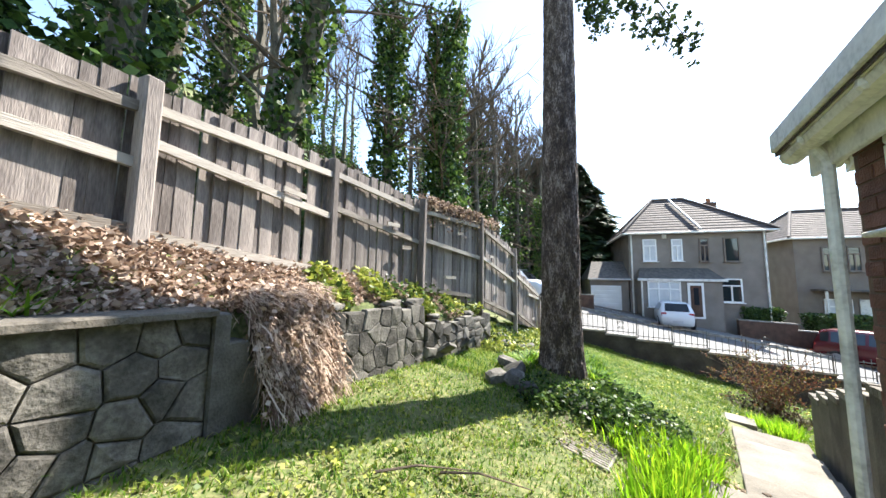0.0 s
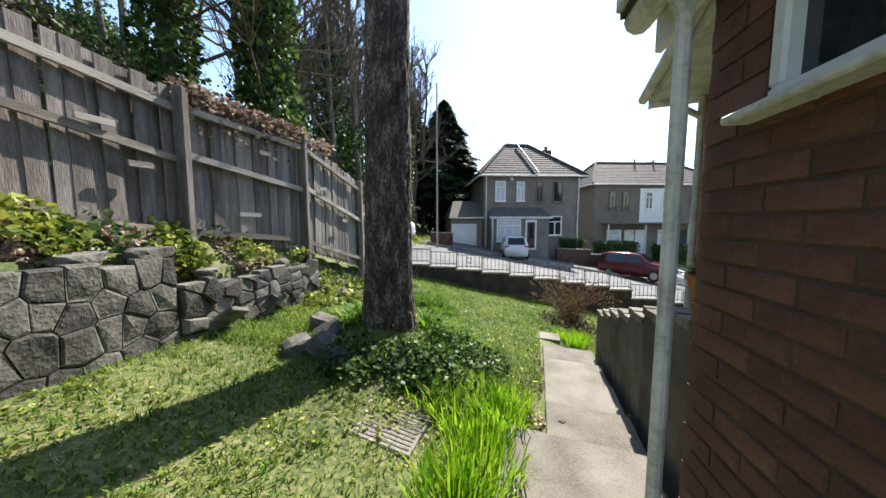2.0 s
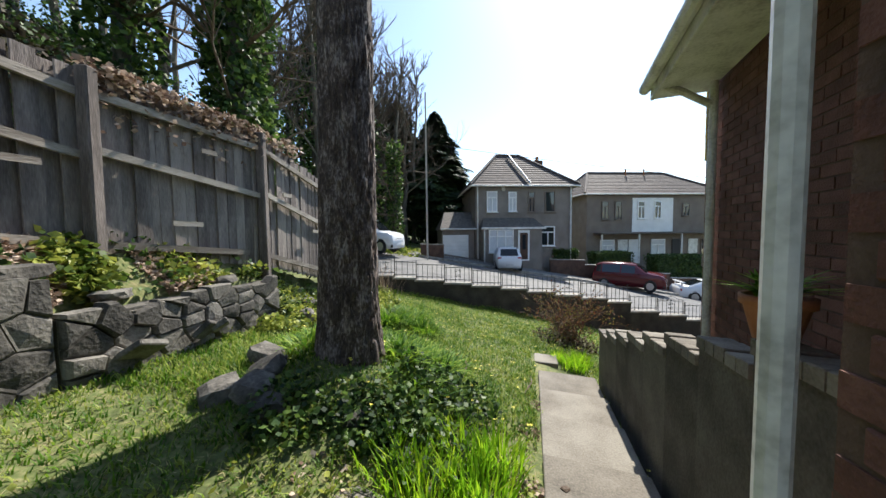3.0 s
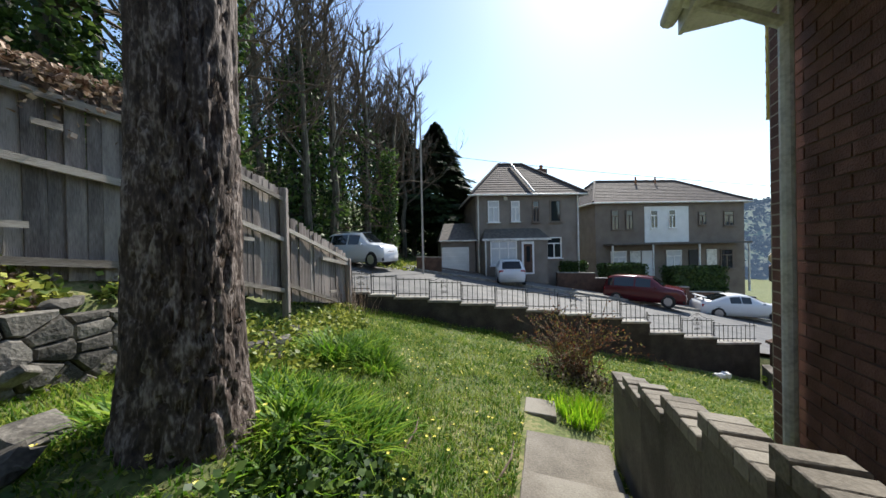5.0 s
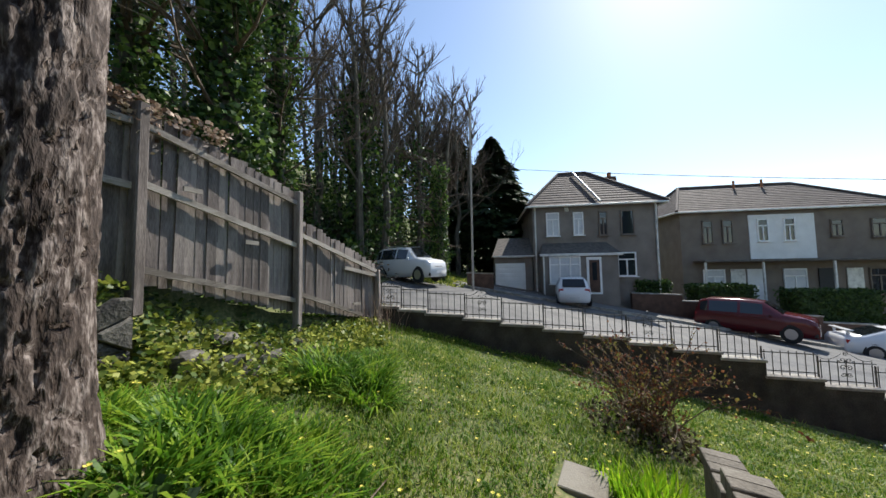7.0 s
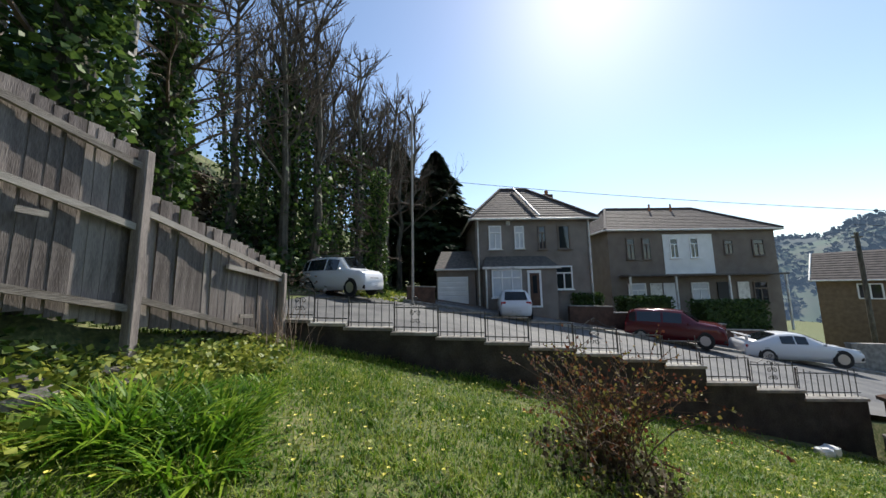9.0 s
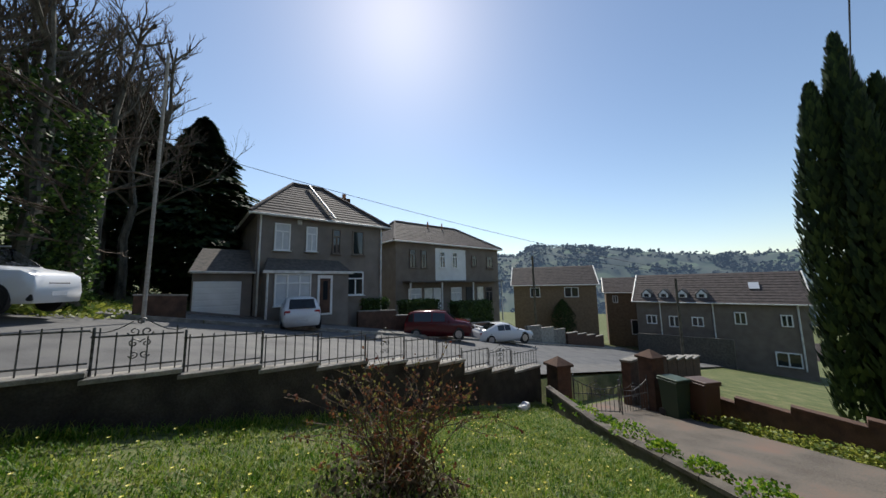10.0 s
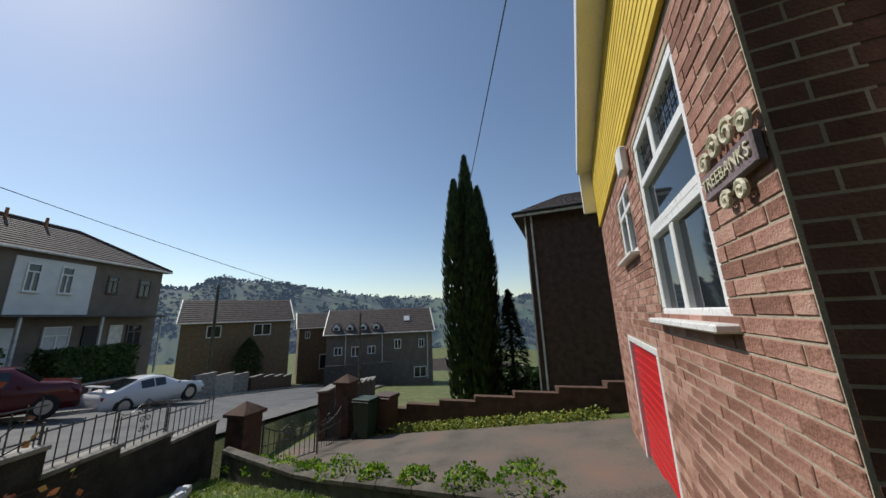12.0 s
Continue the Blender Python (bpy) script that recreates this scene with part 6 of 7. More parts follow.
part("bay_roof", Geo().add([(3.95, 21.3, 2.08), (7.95, 21.3, 2.08), (7.6, 22.4, 2.75), (4.3, 22.4, 2.75), (3.95, 22.4, 2.08), (7.95, 22.4, 2.08)], [(0, 1, 2, 3), (0, 3, 4), (1, 5, 2), (4, 5, 1, 0)]), M_SLATE, ha, "dark lean-to roof over the bay")
part("bay_fascia", soft_box((4.05, 0.06, 0.13), (5.95, 21.28, 2.06), 0.01), M_OLDWHITE, ha)
w = window_unit("bay_window", ha, -5.95, -4.4, 0.55, 1.98, [(0.33, 0, 1), (0.66, 0, 1)], "white bay window with small top lights", 0.07, 0.08, 0.02, M_UPVC, True, M_NET, mids=[(0.7, 0, 1)])
w.matrix_basis = pose(0, 21.4, 0, 0, 0, 180)
fd = part("front_door", soft_box((0.72, 0.07, 1.9), (6.6, 21.38, 0.98), 0.01), M_UPVC, ha, "white framed front door")
part("door_panel", soft_box((0.5, 0.03, 1.65), (6.6, 21.34, 0.95), 0.01), M_DARKBRICK, fd, "dark brown door")
part("glazing", box((0.22, 0.02, 0.9), (6.6, 21.32, 1.2)), M_GLASS, fd)
for x, z0, z1 in ((3.9, -0.4, 4.75), (10.1, -0.6, 4.75), (4.12, -0.2, 2.05)):
    part("downpipe", Geo().tube([(x, 22.32 if x > 4.2 or x < 4.0 else 21.34, z0), (x, 22.32 if x > 4.2 or x < 4.0 else 21.34, z1)], 0.045, 8), M_OLDWHITE, ha)
part("alarm_box", soft_box((0.22, 0.1, 0.25), (5.6, 22.36, 4.6), 0.03), M_OLDWHITE, ha)
gar = part("garage", box((2.1, 5.5, 3.0), (2.65, 25.2, 0.55)), M_RENDER_A, ha)
part("garage_roof", Geo().add([(1.45, 22.15, 2.03), (3.85, 22.15, 2.03), (3.77, 24.2, 3.25), (1.9, 24.2, 3.25), (1.45, 28.0, 2.03), (3.85, 28.0, 2.03)], [(0, 1, 2, 3), (0, 3, 4), (3, 2, 5, 4), (1, 5, 2), (4, 5, 1, 0)]), M_SLATE, gar, "dark tiled pitched roof")
gd = part("garage_door", soft_box((1.66, 0.06, 1.85), (2.47, 22.42, 0.75), 0.01), M_WHITE, gar, "white garage door")
for k in range(7):
    part("panel", soft_box((1.56, 0.03, 0.2), (2.47, 22.38, 0.0 + 0.255 * k), 0.01), M_WHITE, gd)
part("eave_line", soft_box((2.3, 0.05, 0.1), (2.65, 22.2, 2.05), 0.01), M_OLDWHITE, ha)

hb = thing("brown_house", "two-storey pebbledash terrace with a white middle and hipped roof", "house", group="houses across the road")
part("wall", box((11.7, 6.0, 8.3), (19.15, 29.0, 1.15)), M_RENDER_B, hb)
part("white_panel", box((3.45, 0.05, 2.7), (18.8, 25.985, 3.65)), M_WHITE, hb, "white painted middle section")
for i, (a, b, c, d) in enumerate([(14.5, 15.1, 3.3, 4.76), (15.6, 16.2, 3.3, 4.76), (17.5, 18.1, 3.35, 4.73), (18.9, 19.5, 3.35, 4.75), (21.3, 21.95, 3.55, 4.57), (23.3, 24.15, 3.45, 4.6), (14.4, 15.6, 0.2, 1.7), (18.7, 19.9, 0.2, 1.7), (23.0, 24.0, 0.2, 1.7)]):
    street_window(hb, a, b, c, d, 25.96, i in (2, 3, 6, 7), True, i in (6, 7))
hip_roof(hb, 13.3, 25.0, 26.0, 32.0, 5.3, 7.5, 15.0, 22.0, M_ROOF)
part("canopy", soft_box((10.6, 1.1, 0.12), (19.2, 25.5, 2.2), 0.02), M_SLATE, hb, "flat canopy over the doors")
for x in (14.0, 17.0, 20.5, 24.3):
    part("canopy_post", soft_box((0.1, 0.1, 3.6), (x, 25.05, 0.4), 0.01), M_OLDWHITE, hb)
for a, c in ((17.2, M_WHITE), (20.9, M_DARK), (22.3, M_OLDWHITE), (16.3, M_OLDWHITE)):
    part("door", soft_box((0.8, 0.06, 2.0), (a, 25.95, 0.7), 0.01), c, hb)
for x in (18.3, 20.0):
    part("vent_pipe", Geo().tube([(x, 28.6, 7.2), (x, 28.6, 7.8)], 0.07, 8), M_TERRA, hb)

nh = thing("neighbour_house", "tall dark brick house with tiled roof beyond the boundary wall", "house")
nh.matrix_basis = pose(13.75, 3.15, 0.3, 0, 0, -25)
part("wall", box((7.5, 9.0, 7.5), (3.75, -4.5, 0.6)), M_DARKBRICK, nh)
g = Geo().add([(-0.4, 0.45, 4.3), (7.9, 0.45, 4.3), (7.9, -9.4, 4.3), (-0.4, -9.4, 4.3), (3.75, -1.6, 6.3), (3.75, -7.0, 6.3)], [(0, 1, 4), (1, 2, 5, 4), (2, 3, 5), (3, 0, 4, 5), (3, 2, 1, 0)])
part("roof", g, M_ROOF, nh)
g = Geo()
tiles(g, (-0.4, -9.4, 4.3), (-0.4, 0.45, 4.3), (3.75, -1.6, 6.3), (3.75, -7.0, 6.3), 12)
tagged(part("tiling", g, M_ROOF, nh), kind="stuff")
part("fascia", soft_box((0.04, 9.7, 0.18), (-0.41, -4.5, 4.24), 0.01), M_OLDWHITE, nh)
part("gutter", Geo().tube([(-0.46, 0.4, 4.3), (-0.46, -9.3, 4.3)], 0.06, 8), M_DARK, nh)
part("downpipe", Geo().tube([(-0.06, -0.25, 4.2), (-0.06, -0.25, -2.6)], 0.04, 8), M_OLDWHITE, nh)
part("corner_pipe", Geo().tube([(-0.05, -0.02, 4.2), (-0.05, -0.02, -2.6)], 0.03, 8), M_OLDWHITE, nh)
part("chimney", soft_box((0.5, 0.6, 1.2), (3.3, -4.2, 6.6), 0.02), M_DARKBRICK, nh)
part("chimney_pot", Geo().tube([(3.3, -4.2, 7.1), (3.3, -4.2, 7.5)], 0.13, 10), M_DARK, nh)
an = thing("aerial", "thin metal television aerial on the neighbour's roof", "aerial")
an.matrix_basis = pose(13.75, 3.15, 0.3, 0, 0, -25) @ pose(3.3, -3.9, 6.9)
part("mast", Geo().tube([(0, 0, 0), (0, 0, 1.9)], 0.02, 6), M_ALLOY, an)
part("boom", Geo().tube([(0, 0, 1.85), (-1.2, 0.7, 1.75)], 0.014, 6), M_ALLOY, an)
for k in range(7):
    part("element", Geo().tube([(-0.17 * k - 0.1, 0.1 * k - 0.12, 1.83), (-0.17 * k - 0.1, 0.1 * k + 0.24, 1.83)], 0.008, 5), M_ALLOY, an)


def gable_house(name, label, ax, ay, bx, by, depth, base, eave, ridge, wall_m, wins, group="houses down the hill"):
    """A house whose front runs from a to b, with a gabled roof."""
    h = thing(name, label, "house", group=group)
    d = Vector((bx - ax, by - ay))
    ln = d.length
    h.matrix_basis = pose(ax, ay, 0, 0, 0, math.degrees(math.atan2(d.y, d.x)))      # local x along the front, local y behind
    g = Geo().add([(0, 0, base), (ln, 0, base), (ln, depth, base), (0, depth, base), (0, 0, eave), (ln, 0, eave), (ln, depth, eave), (0, depth, eave), (0, depth / 2, ridge - 0.1), (ln, depth / 2, ridge - 0.1)],
                  [(0, 1, 5, 4), (1, 2, 6, 9, 5), (2, 3, 7, 6), (3, 0, 4, 8, 7)])
    part("wall", g, wall_m, h)
    g = Geo()
    e0, e1, r0, r1 = (-0.3, -0.4, eave - 0.15), (ln + 0.3, -0.4, eave - 0.15), (-0.3, depth / 2, ridge), (ln + 0.3, depth / 2, ridge)
    f0, f1 = (-0.3, depth + 0.4, eave - 0.15), (ln + 0.3, depth + 0.4, eave - 0.15)
    g.add([e0, e1, r1, r0, f1, f0], [(0, 1, 2, 3), (3, 2, 4, 5)])
    part("roof", g, M_ROOF, h)
    g = Geo()
    tiles(g, e0, e1, r1, r0, 12)
    tagged(part("tiling", g, M_ROOF, h), kind="stuff")
    for p, q in ((e0, r0), (f0, r0), (e1, r1)):
        part("bargeboard", Geo().tube([p, q], 0.07, 5), M_OLDWHITE, h)
    part("gutter", Geo().tube([e0, e1], 0.06, 6), M_OLDWHITE, h)
    for x, z, w, hh in wins:
        o = window_unit("window", h, -x - w / 2, -x + w / 2, z, z + hh, [(0.5, 0, 1)], "white framed house window", 0.09, 0.1, 0.0, M_UPVC, False)
        o.matrix_basis = pose(0, -0.05, 0, 0, 0, 180)
    return h, ln


gable_house("buff_house", "buff brick house with brown tiled gable roof down the hill", 33.4, 30.6, 38.6, 22.6, 6.0, -4, 2.5, 4.8, M_BUFF, [(2.6, 0.9, 1.2, 1.2), (6.8, 0.9, 1.6, 1.2)])
gable_house("small_house", "small buff house with a white garage door down the hill", 42.6, 23.2, 44.6, 18.8, 5.0, -5, 1.6, 3.4, M_BUFF, [(1.0, 0.2, 0.6, 0.9), (3.4, -3.6, 1.8, 1.8)])
dh, ln = gable_house("dormer_house", "long brown house with four small dormers down the hill", 38.8, 18.6, 40.5, 6.6, 6.5, -6.5, 0.5, 3.2, M_RENDER_B, [(1.3, -1.9, 0.9, 0.9), (3.2, -2.1, 0.9, 1.1), (5.0, -1.9, 0.9, 0.9), (8.0, -1.5, 0.8, 1.1), (10.8, -1.5, 0.7, 1.0), (10.6, -4.8, 1.5, 1.2)])
for k in range(4):
    d = part("dormer", Geo().add([(0, 0, 0), (1.0, 0, 0), (1.0, 2.0, 0.9), (0, 2.0, 0.9), (0, 0, 0.45), (1.0, 0, 0.45), (0.5, 0, 0.95), (0.5, 1.7, 0.95)], [(0, 1, 5, 6, 4), (0, 4, 3), (1, 2, 5), (4, 6, 7, 3), (6, 5, 2, 7)]), M_SLATE, dh)
    d.location = (0.5 + 1.5 * k, 0.15, 0.75)
    part("gable_front", Geo().add([(0.12, -0.03, 0.08), (0.88, -0.03, 0.08), (0.88, -0.03, 0.42), (0.5, -0.03, 0.85), (0.12, -0.03, 0.42)], [(0, 1, 2, 3, 4)]), M_WHITE, d)
    part("pane", box((0.4, 0.02, 0.3), (0.5, -0.05, 0.27)), M_GLASS, d)
part("skylight", box((0.7, 0.06, 0.9), (0, 0, 0)), M_LAMPCLEAR, dh).matrix_basis = pose(9.2, 1.5, 1.95, -50, 0, 0)
for x in (2.1, 6.2, 11.5):
    part("downpipe", Geo().tube([(x, -0.08, 0.4), (x, -0.08, -5)], 0.06, 6), M_OLDWHITE, dh)
single("retaining_wall_4", Geo().slab([(36.6, 18.0), (37.4, 11.0), (37.7, 11.0), (36.9, 18.0)], -7, -2.7), M_MORTAR, "grey wall before the dormer house", "wall", kind="structure")
for i, (x, y, z, w, h) in enumerate([(75, 4, -9, 9, 4), (90, -6, -11, 10, 4), (110, 12, -12, 12, 4.5), (130, -14, -14, 12, 5), (85, -14, -12, 9, 4), (150, 5, -16, 14, 5), (70, -9, -10, 8, 4), (170, 30, -18, 14, 5), (140, 40, -16, 12, 5)]):
    gable_house("valley_house", "pale house among others down in the valley", x, y + w / 2, x + 1, y - w / 2, 7, z - 8, z, z + h * 0.5, M_WHITE if i % 3 else M_BUFF, [(w * 0.25, z - 2, 1.2, 1.2), (w * 0.7, z - 2, 1.2, 1.2)], "valley houses")


# ---- vehicles ----
def car(name, label, L, W, H, belt, tops, x, y, rz, paint, s=1.0, roof_rails=False, wheel_r=0.32):
    """tops: rows of (share of the length from the tail, height of the top there). Glass goes where the top stands above the belt."""
    c = thing(name, label, "car", (x, y, road_z(x, y) + 0.02), rz, "parked cars")
    c.scale = (s, s, s)
    g, side, screens = Geo(), Geo(), Geo()
    rings = []
    for k, top in tops:
        px = L * (k - 0.5)
        narrow = 1 - 0.16 * max(0, abs(k - 0.5) - 0.38) / 0.12
        w = W / 2 * narrow
        b = min(belt, top)
        wt = w * 0.97 - max(0, top - belt) * 0.42
        rings.append([(px, -w * 0.93, 0.2), (px, -w, 0.42), (px, -w, b * 0.75), (px, -w * 0.96, b), (px, -wt * 0.95, max(top - 0.03, b)), (px, -wt * 0.6, top), (px, wt * 0.6, top), (px, wt * 0.95, max(top - 0.03, b)), (px, w * 0.96, b), (px, w, b * 0.75), (px, w, 0.42), (px, w * 0.93, 0.2)])
    n = len(rings[0])
    for r in rings:
        g.v += r
    for j in range(len(rings) - 1):
        g.f += [(j * n + i, (j + 1) * n + i, (j + 1) * n + (i + 1) % n, j * n + (i + 1) % n) for i in range(n)]
    g.f += [tuple(range(n)), tuple((len(rings) - 1) * n + i for i in range(n))[::-1]]
    body = part("body", g, paint, c, "", True)
    glassed = [j for j in range(len(tops) - 1) if max(tops[j][1], tops[j + 1][1]) > belt + 0.25]
    for j in glassed:
        ra, rb = rings[j], rings[j + 1]
        ha_, hb_ = tops[j][1], tops[j + 1][1]
        if min(ha_, hb_) > belt + 0.2:
            for q, sg in ((3, -1), (8, 1)):
                lo0, lo1 = Vector(ra[q]), Vector(rb[q])
                hi0, hi1 = Vector(ra[4 if q == 3 else 7]), Vector(rb[4 if q == 3 else 7])
                out = Vector((0, sg * 0.012, 0.004))
                p = [lo0.lerp(hi0, 0.08) + out, lo1.lerp(hi1, 0.08) + out, lo1.lerp(hi1, 0.86) + out, lo0.lerp(hi0, 0.86) + out]
                a, b = p[0].lerp(p[1], 0.05), p[1].lerp(p[0], 0.05)
                cc, dd = p[2].lerp(p[3], 0.05), p[3].lerp(p[2], 0.05)
                part("side_window", Geo().add([a, b, cc, dd], [(0, 1, 2, 3), (3, 2, 1, 0)]), M_GLASS, c)
        if abs(ha_ - hb_) > 0.22:
            lift = Vector((0.015 if ha_ > hb_ else -0.015, 0, 0.015))
            p = [Vector(ra[5]) + lift, Vector(ra[6]) + lift, Vector(rb[6]) + lift, Vector(rb[5]) + lift]
            wide = [Vector((v.x, v.y * 1.3, v.z)) for v in p]
            part("windscreen" if ha_ > hb_ else "rear_window", Geo().add(wide, [(0, 1, 2, 3), (3, 2, 1, 0)]), M_GLASS, c)
    for wx in (-0.31 * L, 0.31 * L):
        for wy in (-W / 2 + 0.09, W / 2 - 0.09):
            sg = 1 if wy > 0 else -1
            part("arch", Geo().tube([(wx, wy - 0.06 * sg, wheel_r), (wx, wy + 0.083 * sg, wheel_r)], wheel_r + 0.055, 20), M_DARK, c)
            tyre = part("tyre", Geo().tube([(wx, wy - 0.1, wheel_r), (wx, wy + 0.1, wheel_r)], wheel_r, 20), M_RUBBER, c)
            part("rim", Geo().tube([(wx, wy + 0.09 * sg, wheel_r), (wx, wy + 0.108 * sg, wheel_r)], wheel_r * 0.68, 14), M_ALLOY, tyre)
    for sg in (-1, 1):
        part("headlight", soft_box((0.2, 0.36, 0.15), (L * 0.455, sg * W * 0.33, belt * 0.74), 0.03), M_LAMPCLEAR, c)
        part("tail_light", soft_box((0.16, 0.26, 0.2), (-L * 0.47, sg * W * 0.36, belt * 0.85), 0.03), M_LAMPRED, c)
        part("mirror", soft_box((0.1, 0.16, 0.11), (L * 0.17, sg * (W / 2 + 0.07), belt + 0.06), 0.03), paint, c)
        if roof_rails:
            part("roof_rail", Geo().tube([(-L * 0.3, sg * W * 0.33, H + 0.04), (L * 0.08, sg * W * 0.33, H + 0.04)], 0.022, 6), M_ALLOY, c)
    for k in (-1, 1):
        part("bumper", soft_box((0.18, W * 0.86, 0.22), (k * L * 0.475, 0, 0.36), 0.05, 2), M_DARK if k > 0 else paint, c)
        part("number_plate", soft_box((0.02, 0.5, 0.11), (k * (L * 0.478 + 0.085), 0, 0.42), 0.004), M_NET, c)
    part("grille", soft_box((0.05, W * 0.4, 0.12), (L * 0.49, 0, belt * 0.66), 0.02), M_DARK, c)
    return c


SUV = [(0.0, 0.8), (0.015, 1.05), (0.06, 1.5), (0.14, 1.6), (0.42, 1.63), (0.62, 1.56), (0.76, 1.1), (0.92, 1.0), (0.985, 0.85), (1.0, 0.6)]
HATCH = [(0.0, 0.72), (0.03, 0.95), (0.14, 1.36), (0.25, 1.44), (0.42, 1.46), (0.57, 1.4), (0.76, 0.98), (0.9, 0.86), (0.98, 0.72), (1.0, 0.55)]
COUPE = [(0.0, 0.75), (0.02, 0.92), (0.14, 0.98), (0.32, 1.26), (0.45, 1.31), (0.56, 1.26), (0.73, 0.88), (0.9, 0.74), (0.98, 0.6), (1.0, 0.5)]
car("white_suv", "white estate car with roof rails parked by the verge", 4.1, 1.8, 1.62, 0.98, SUV, -2.35, 18.5, -24, M_CARWHITE, 0.8, True).scale.z = 0.95
car("white_hatchback", "white hatchback parked nose-in before the grey house", 4.2, 1.78, 1.46, 0.93, HATCH, 5.25, 20.6, 80, M_CARWHITE, 0.82).scale.z = 0.86
car("red_suv", "dark red car parked on the far side of the road", 4.5, 1.84, 1.6, 0.98, SUV, 12.2, 19.6, -44, M_CARRED, 0.8).scale.z = 0.92
cp = car("white_coupe", "white coupe with a rear spoiler parked down the road", 4.5, 1.8, 1.31, 0.84, COUPE, 17.3, 19.4, -20, M_CARWHITE, 0.86)
cp.scale.z = 0.97
part("spoiler", soft_box((0.22, 1.4, 0.05), (-2.0, 0, 1.16), 0.02), M_CARWHITE, cp)
for s_ in (-0.5, 0.5):
    part("spoiler_post", soft_box((0.1, 0.05, 0.2), (-2.0, s_, 1.05), 0.01), M_CARWHITE, cp)


# ---- poles and wires ----
def pole(x, y, h, r, label, material=M_TRUNK, arms=True, base=None):
    p = thing("utility_pole", label, "pole", (x, y, ground_z(x, y) if base is None else base), group="poles")
    part("shaft", Geo().tube([(0, 0, -0.5), (0, 0, h)], [r, r * 0.75], 10), material, p)
    if arms:
        part("cross_arm", soft_box((0.7, 0.08, 0.09), (0, 0, h - 0.3), 0.01), material, p)
    return p


pole(28.6, 24.4, 8.3, 0.13, "dark wooden telegraph pole down the road")
pole(36.2, 14.3, 7.4, 0.13, "dark wooden telegraph pole before the dormer house")
pole(0.55, 18.9, 8.6, 0.055, "tall wooden pole on the verge beside the white car", M_RAIL, False)
pole(-4.1, 11.2, 7.5, 0.07, "thin pale pole behind the fence", M_RAIL, False)


def wire(a, b, sag, label="thin overhead telephone wire"):
    a, b = Vector(a), Vector(b)
    pts = [a.lerp(b, k / 24) - Vector((0, 0, sag * 4 * (k / 24) * (1 - k / 24))) for k in range(25)]
    single("overhead_wire", Geo().tube(pts, 0.014, 4), M_DARK, label, "wire", "overhead wires")


wire((2.0, 25.0, 7.9), (36.2, 14.3, 3.4), 0.5)
wire((28.6, 24.4, 5.6), (36.2, 14.3, 3.2), 0.2)
wire((-0.42, 5.95, 5.9), (34.0, 3.9, 8.4), 0.1)
wire((28.6, 24.4, 5.6), (60, 40, 6), 0.3)


# ---- hills across the valley ----
def ridge_height(az):
    """Height of the skyline over the valley by bearing, in degrees from +x."""
    h = 62 + 0.55 * az
    h += 22 / (1 + math.exp(-(35.2 - az) * 1.6)) / (1 + math.exp(-(az - 18) * 0.28))
    return h + 3.5 * noise.noise(Vector((az * 0.35, 0, 0))) + 1.5 * noise.noise(Vector((az * 1.7, 2, 0)))


def build_hills():
    g = Geo()
    rows, cols = 34, 260
    for j in range(rows + 1):
        k = j / rows
        for i in range(cols + 1):
            az = -60 + 130 * i / cols
            d = 230 + 430 * k
            z = -55 + (ridge_height(az) + 55) * smooth01(k) ** 0.8
            z += (6 * noise.noise(Vector((az * 0.25, k * 5, 7))) + 2 * noise.noise(Vector((az, k * 14, 1)))) * math.sin(math.pi * k)
            a = radians(az)
            g.v.append((2 + d * math.cos(a), 7 + d * math.sin(a), z))
    g.f = [(j * (cols + 1) + i, j * (cols + 1) + i + 1, (j + 1) * (cols + 1) + i + 1, (j + 1) * (cols + 1) + i) for j in range(rows) for i in range(cols)]
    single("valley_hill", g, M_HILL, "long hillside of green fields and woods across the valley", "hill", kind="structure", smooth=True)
    rnd = random.Random(8)
    g = Geo()
    for _ in range(5200):
        az, k = rnd.uniform(-45, 50), rnd.random()
        wood = noise.noise(Vector((az * 0.22, k * 4, 3)))
        if az > 22:
            wood += 0.35
        line = abs((k * 7 + 0.6 * noise.noise(Vector((az * 0.1, k, 0)))) % 1 - 0.5) > 0.44
        if wood < 0.12 and not line and k < 0.97:
            continue
        a, d = radians(az), 230 + 430 * k
        z = -55 + (ridge_height(az) + 55) * smooth01(k) ** 0.8
        s = rnd.uniform(3, 7)
        c = Vector((2 + d * math.cos(a), 7 + d * math.sin(a), z))
        for _ in range(7):
            g.leaf(c + Vector((rnd.uniform(-s, s), rnd.uniform(-s, s), rnd.uniform(0, s * 0.9))) * 0.7, s * 0.9, rnd, 1)
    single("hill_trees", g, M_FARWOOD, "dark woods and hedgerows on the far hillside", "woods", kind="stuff")


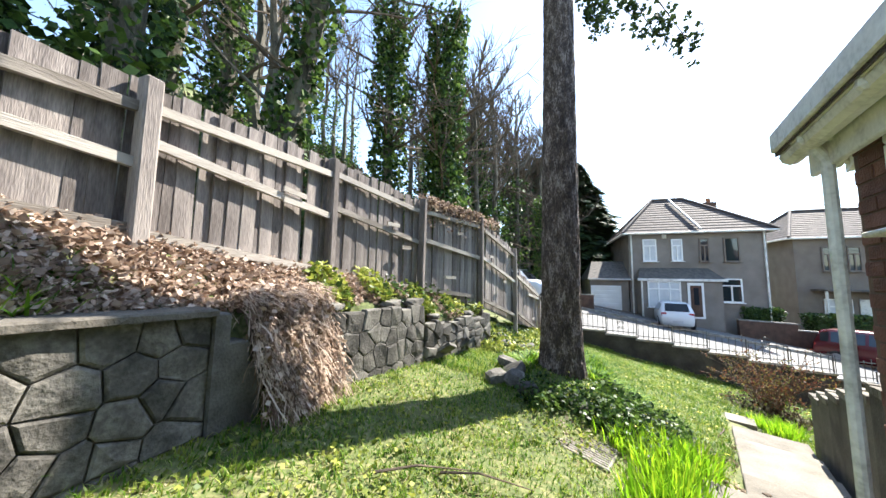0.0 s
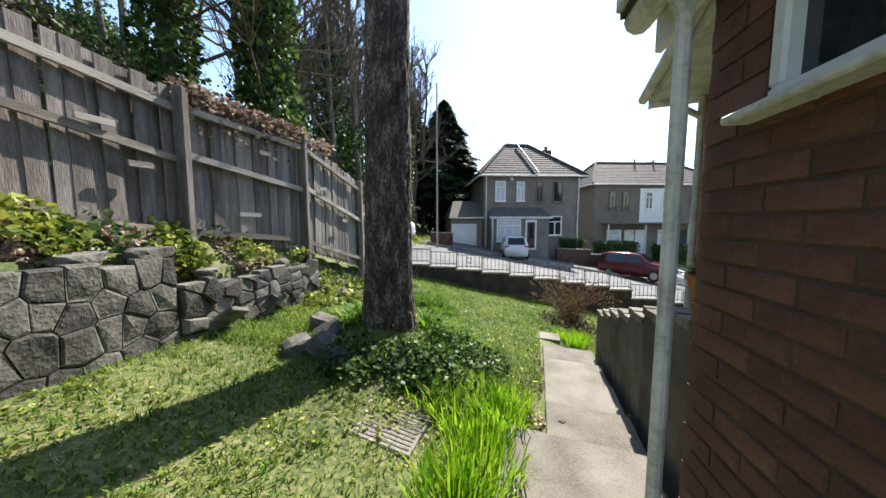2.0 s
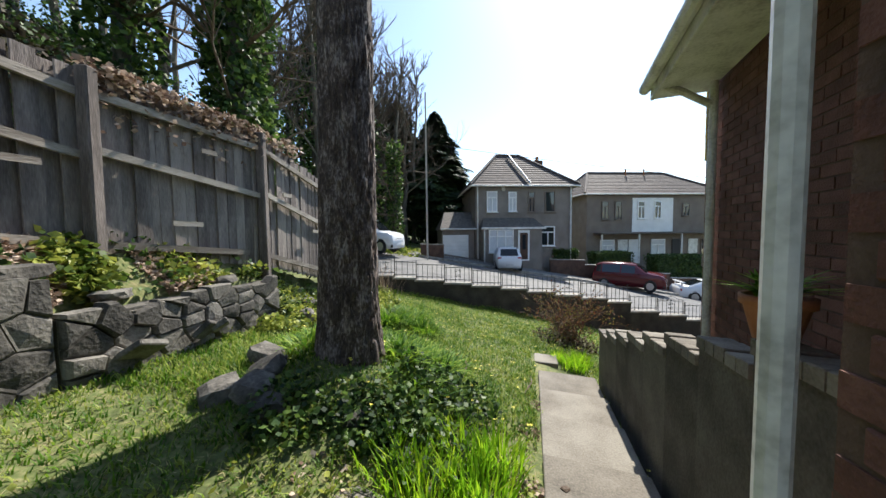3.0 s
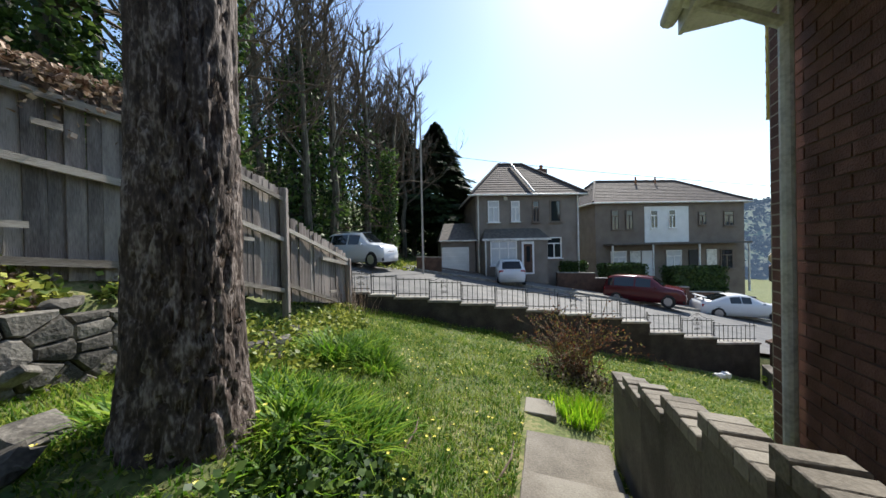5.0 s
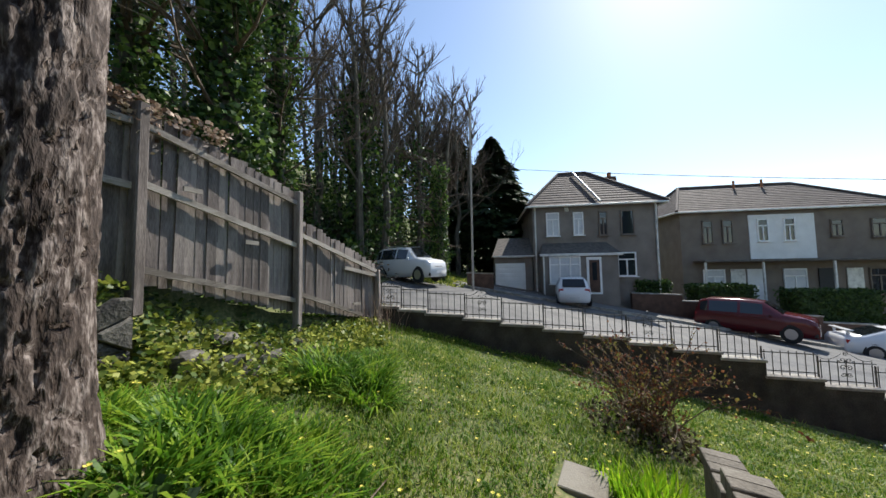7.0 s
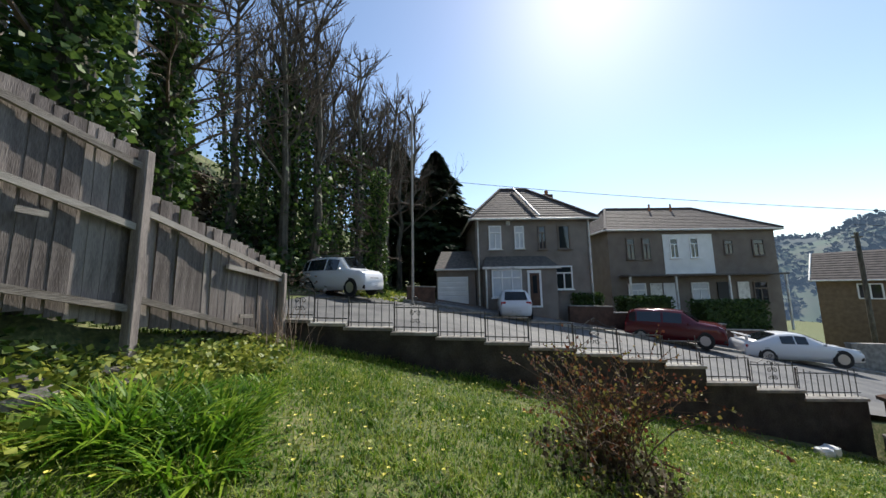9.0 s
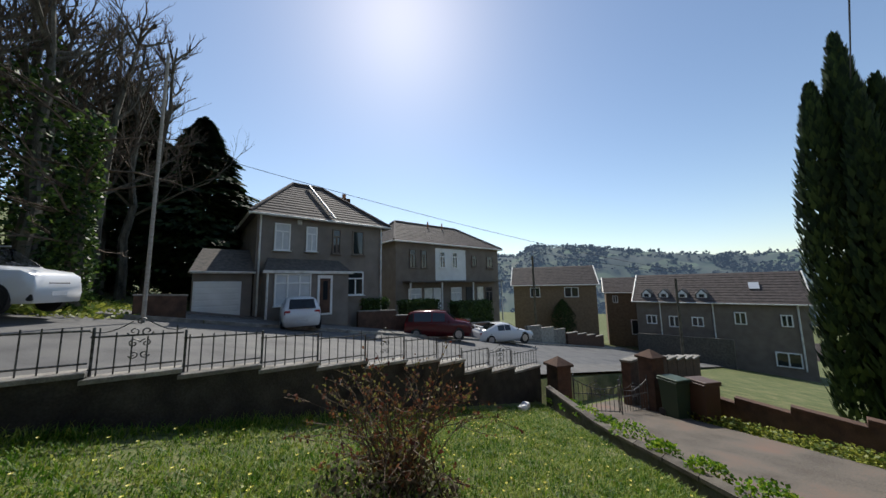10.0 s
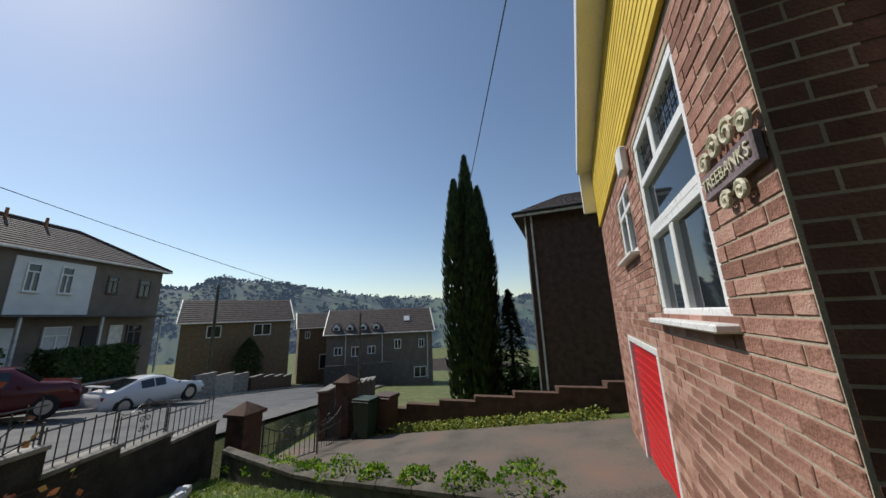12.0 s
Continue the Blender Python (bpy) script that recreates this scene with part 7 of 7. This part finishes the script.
def field_material():
    m = bpy.data.materials.new("hill_fields")
    m.use_nodes = True
    nt, n = m.node_tree, m.node_tree.nodes
    b = n["Principled BSDF"]
    tc, vo, ramp, no, mx = n.new("ShaderNodeTexCoord"), n.new("ShaderNodeTexVoronoi"), n.new("ShaderNodeValToRGB"), n.new("ShaderNodeTexNoise"), n.new("ShaderNodeMix")
    mp = n.new("ShaderNodeMapping")
    mp.inputs["Scale"].default_value = (0.012, 0.02, 0.05)
    vo.inputs["Scale"].default_value, no.inputs["Scale"].default_value = 1.0, 0.03
    nt.links.new(tc.outputs["Object"], mp.inputs[0]), nt.links.new(mp.outputs[0], vo.inputs["Vector"]), nt.links.new(tc.outputs["Object"], no.inputs["Vector"])
    nt.links.new(vo.outputs["Color"], ramp.inputs[0])
    e = ramp.color_ramp.elements
    e[0].position, e[1].position = 0.25, 0.75
    e[0].color, e[1].color = (0.03, 0.05, 0.03, 1), (0.09, 0.125, 0.06, 1)
    mx.data_type, mx.blend_type = "RGBA", "MULTIPLY"
    mx.inputs[0].default_value = 0.5
    nt.links.new(ramp.outputs[0], mx.inputs[6]), nt.links.new(no.outputs["Color"], mx.inputs[7])
    nt.links.new(mx.outputs[2], b.inputs["Base Color"])
    b.inputs["Roughness"].default_value = 0.95
    return m


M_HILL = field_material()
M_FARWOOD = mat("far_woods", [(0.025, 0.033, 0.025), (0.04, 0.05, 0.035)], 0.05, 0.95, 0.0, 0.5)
for far in (M_HILL, M_FARWOOD):     # haze of the distant air, put in as a faint blue glow
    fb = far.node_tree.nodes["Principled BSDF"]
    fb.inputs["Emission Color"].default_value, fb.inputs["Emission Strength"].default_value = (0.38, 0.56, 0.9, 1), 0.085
build_hills()

leaf_heap("slope_bushes", [(20.5 + 0.9 * (k % 7), 3.6 - 0.75 * k, 1.3) for k in range(12)], 9000, 0.3, M_HEDGE, "dark bushes on the slope below the boundary wall", "bushes", 41, 1.6)


# ---- the fall of the hill: the whole plot drops towards the valley and the road ----
FALL_X, FALL_Y = 0.04, 0.02


def fall(x, y):
    return -FALL_X * x - FALL_Y * (y - 7.0)


def settle():
    """Lets ground, walls and fences follow the fall, and sets buildings, trees and furniture down on it upright."""
    bpy.context.view_layer.update()
    still = Matrix()
    done = set()

    def shear(ob):
        if ob.data.name in done:
            return
        done.add(ob.data.name)
        co = np.empty(len(ob.data.vertices) * 3)
        ob.data.vertices.foreach_get("co", co)
        co = co.reshape(-1, 3)
        co[:, 2] -= FALL_X * co[:, 0] + FALL_Y * (co[:, 1] - 7.0)
        ob.data.vertices.foreach_set("co", co.ravel())
        ob.data.update()

    def middle(ob):
        boxes = [o.matrix_world @ Vector(c) for o in (ob, *ob.children_recursive) if o.type == "MESH" for c in o.bound_box]
        return sum((Vector((b.x, b.y, 0)) for b in boxes), Vector()) / len(boxes)

    for ob in [o for o in scene.objects if o.parent is None and o.type in ("MESH", "EMPTY") and o.name not in KEPT]:
        if ob.type == "MESH" and ob.matrix_basis == still:
            shear(ob)
        elif ob.name.split(".")[0] in RUNS:
            for c in ob.children:
                if c.matrix_basis == still:
                    shear(c)
                else:
                    at = c.location
                    c.location.z += fall(at.x, at.y)
        else:
            m = middle(ob)
            ob.matrix_basis = Matrix.Translation((0, 0, fall(m.x, m.y))) @ ob.matrix_basis


RUNS = {"garden_fence", "retaining_wall_1", "retaining_wall_2", "retaining_wall_3", "wall_step", "garden_path", "front_wall", "railing", "block_wall", "dwarf_wall", "boundary_wall", "roadside_wall", "street_wall"}
KEPT = {"brick_house", "house_sign", "lean_to"}     # these already stand at their final height
settle()
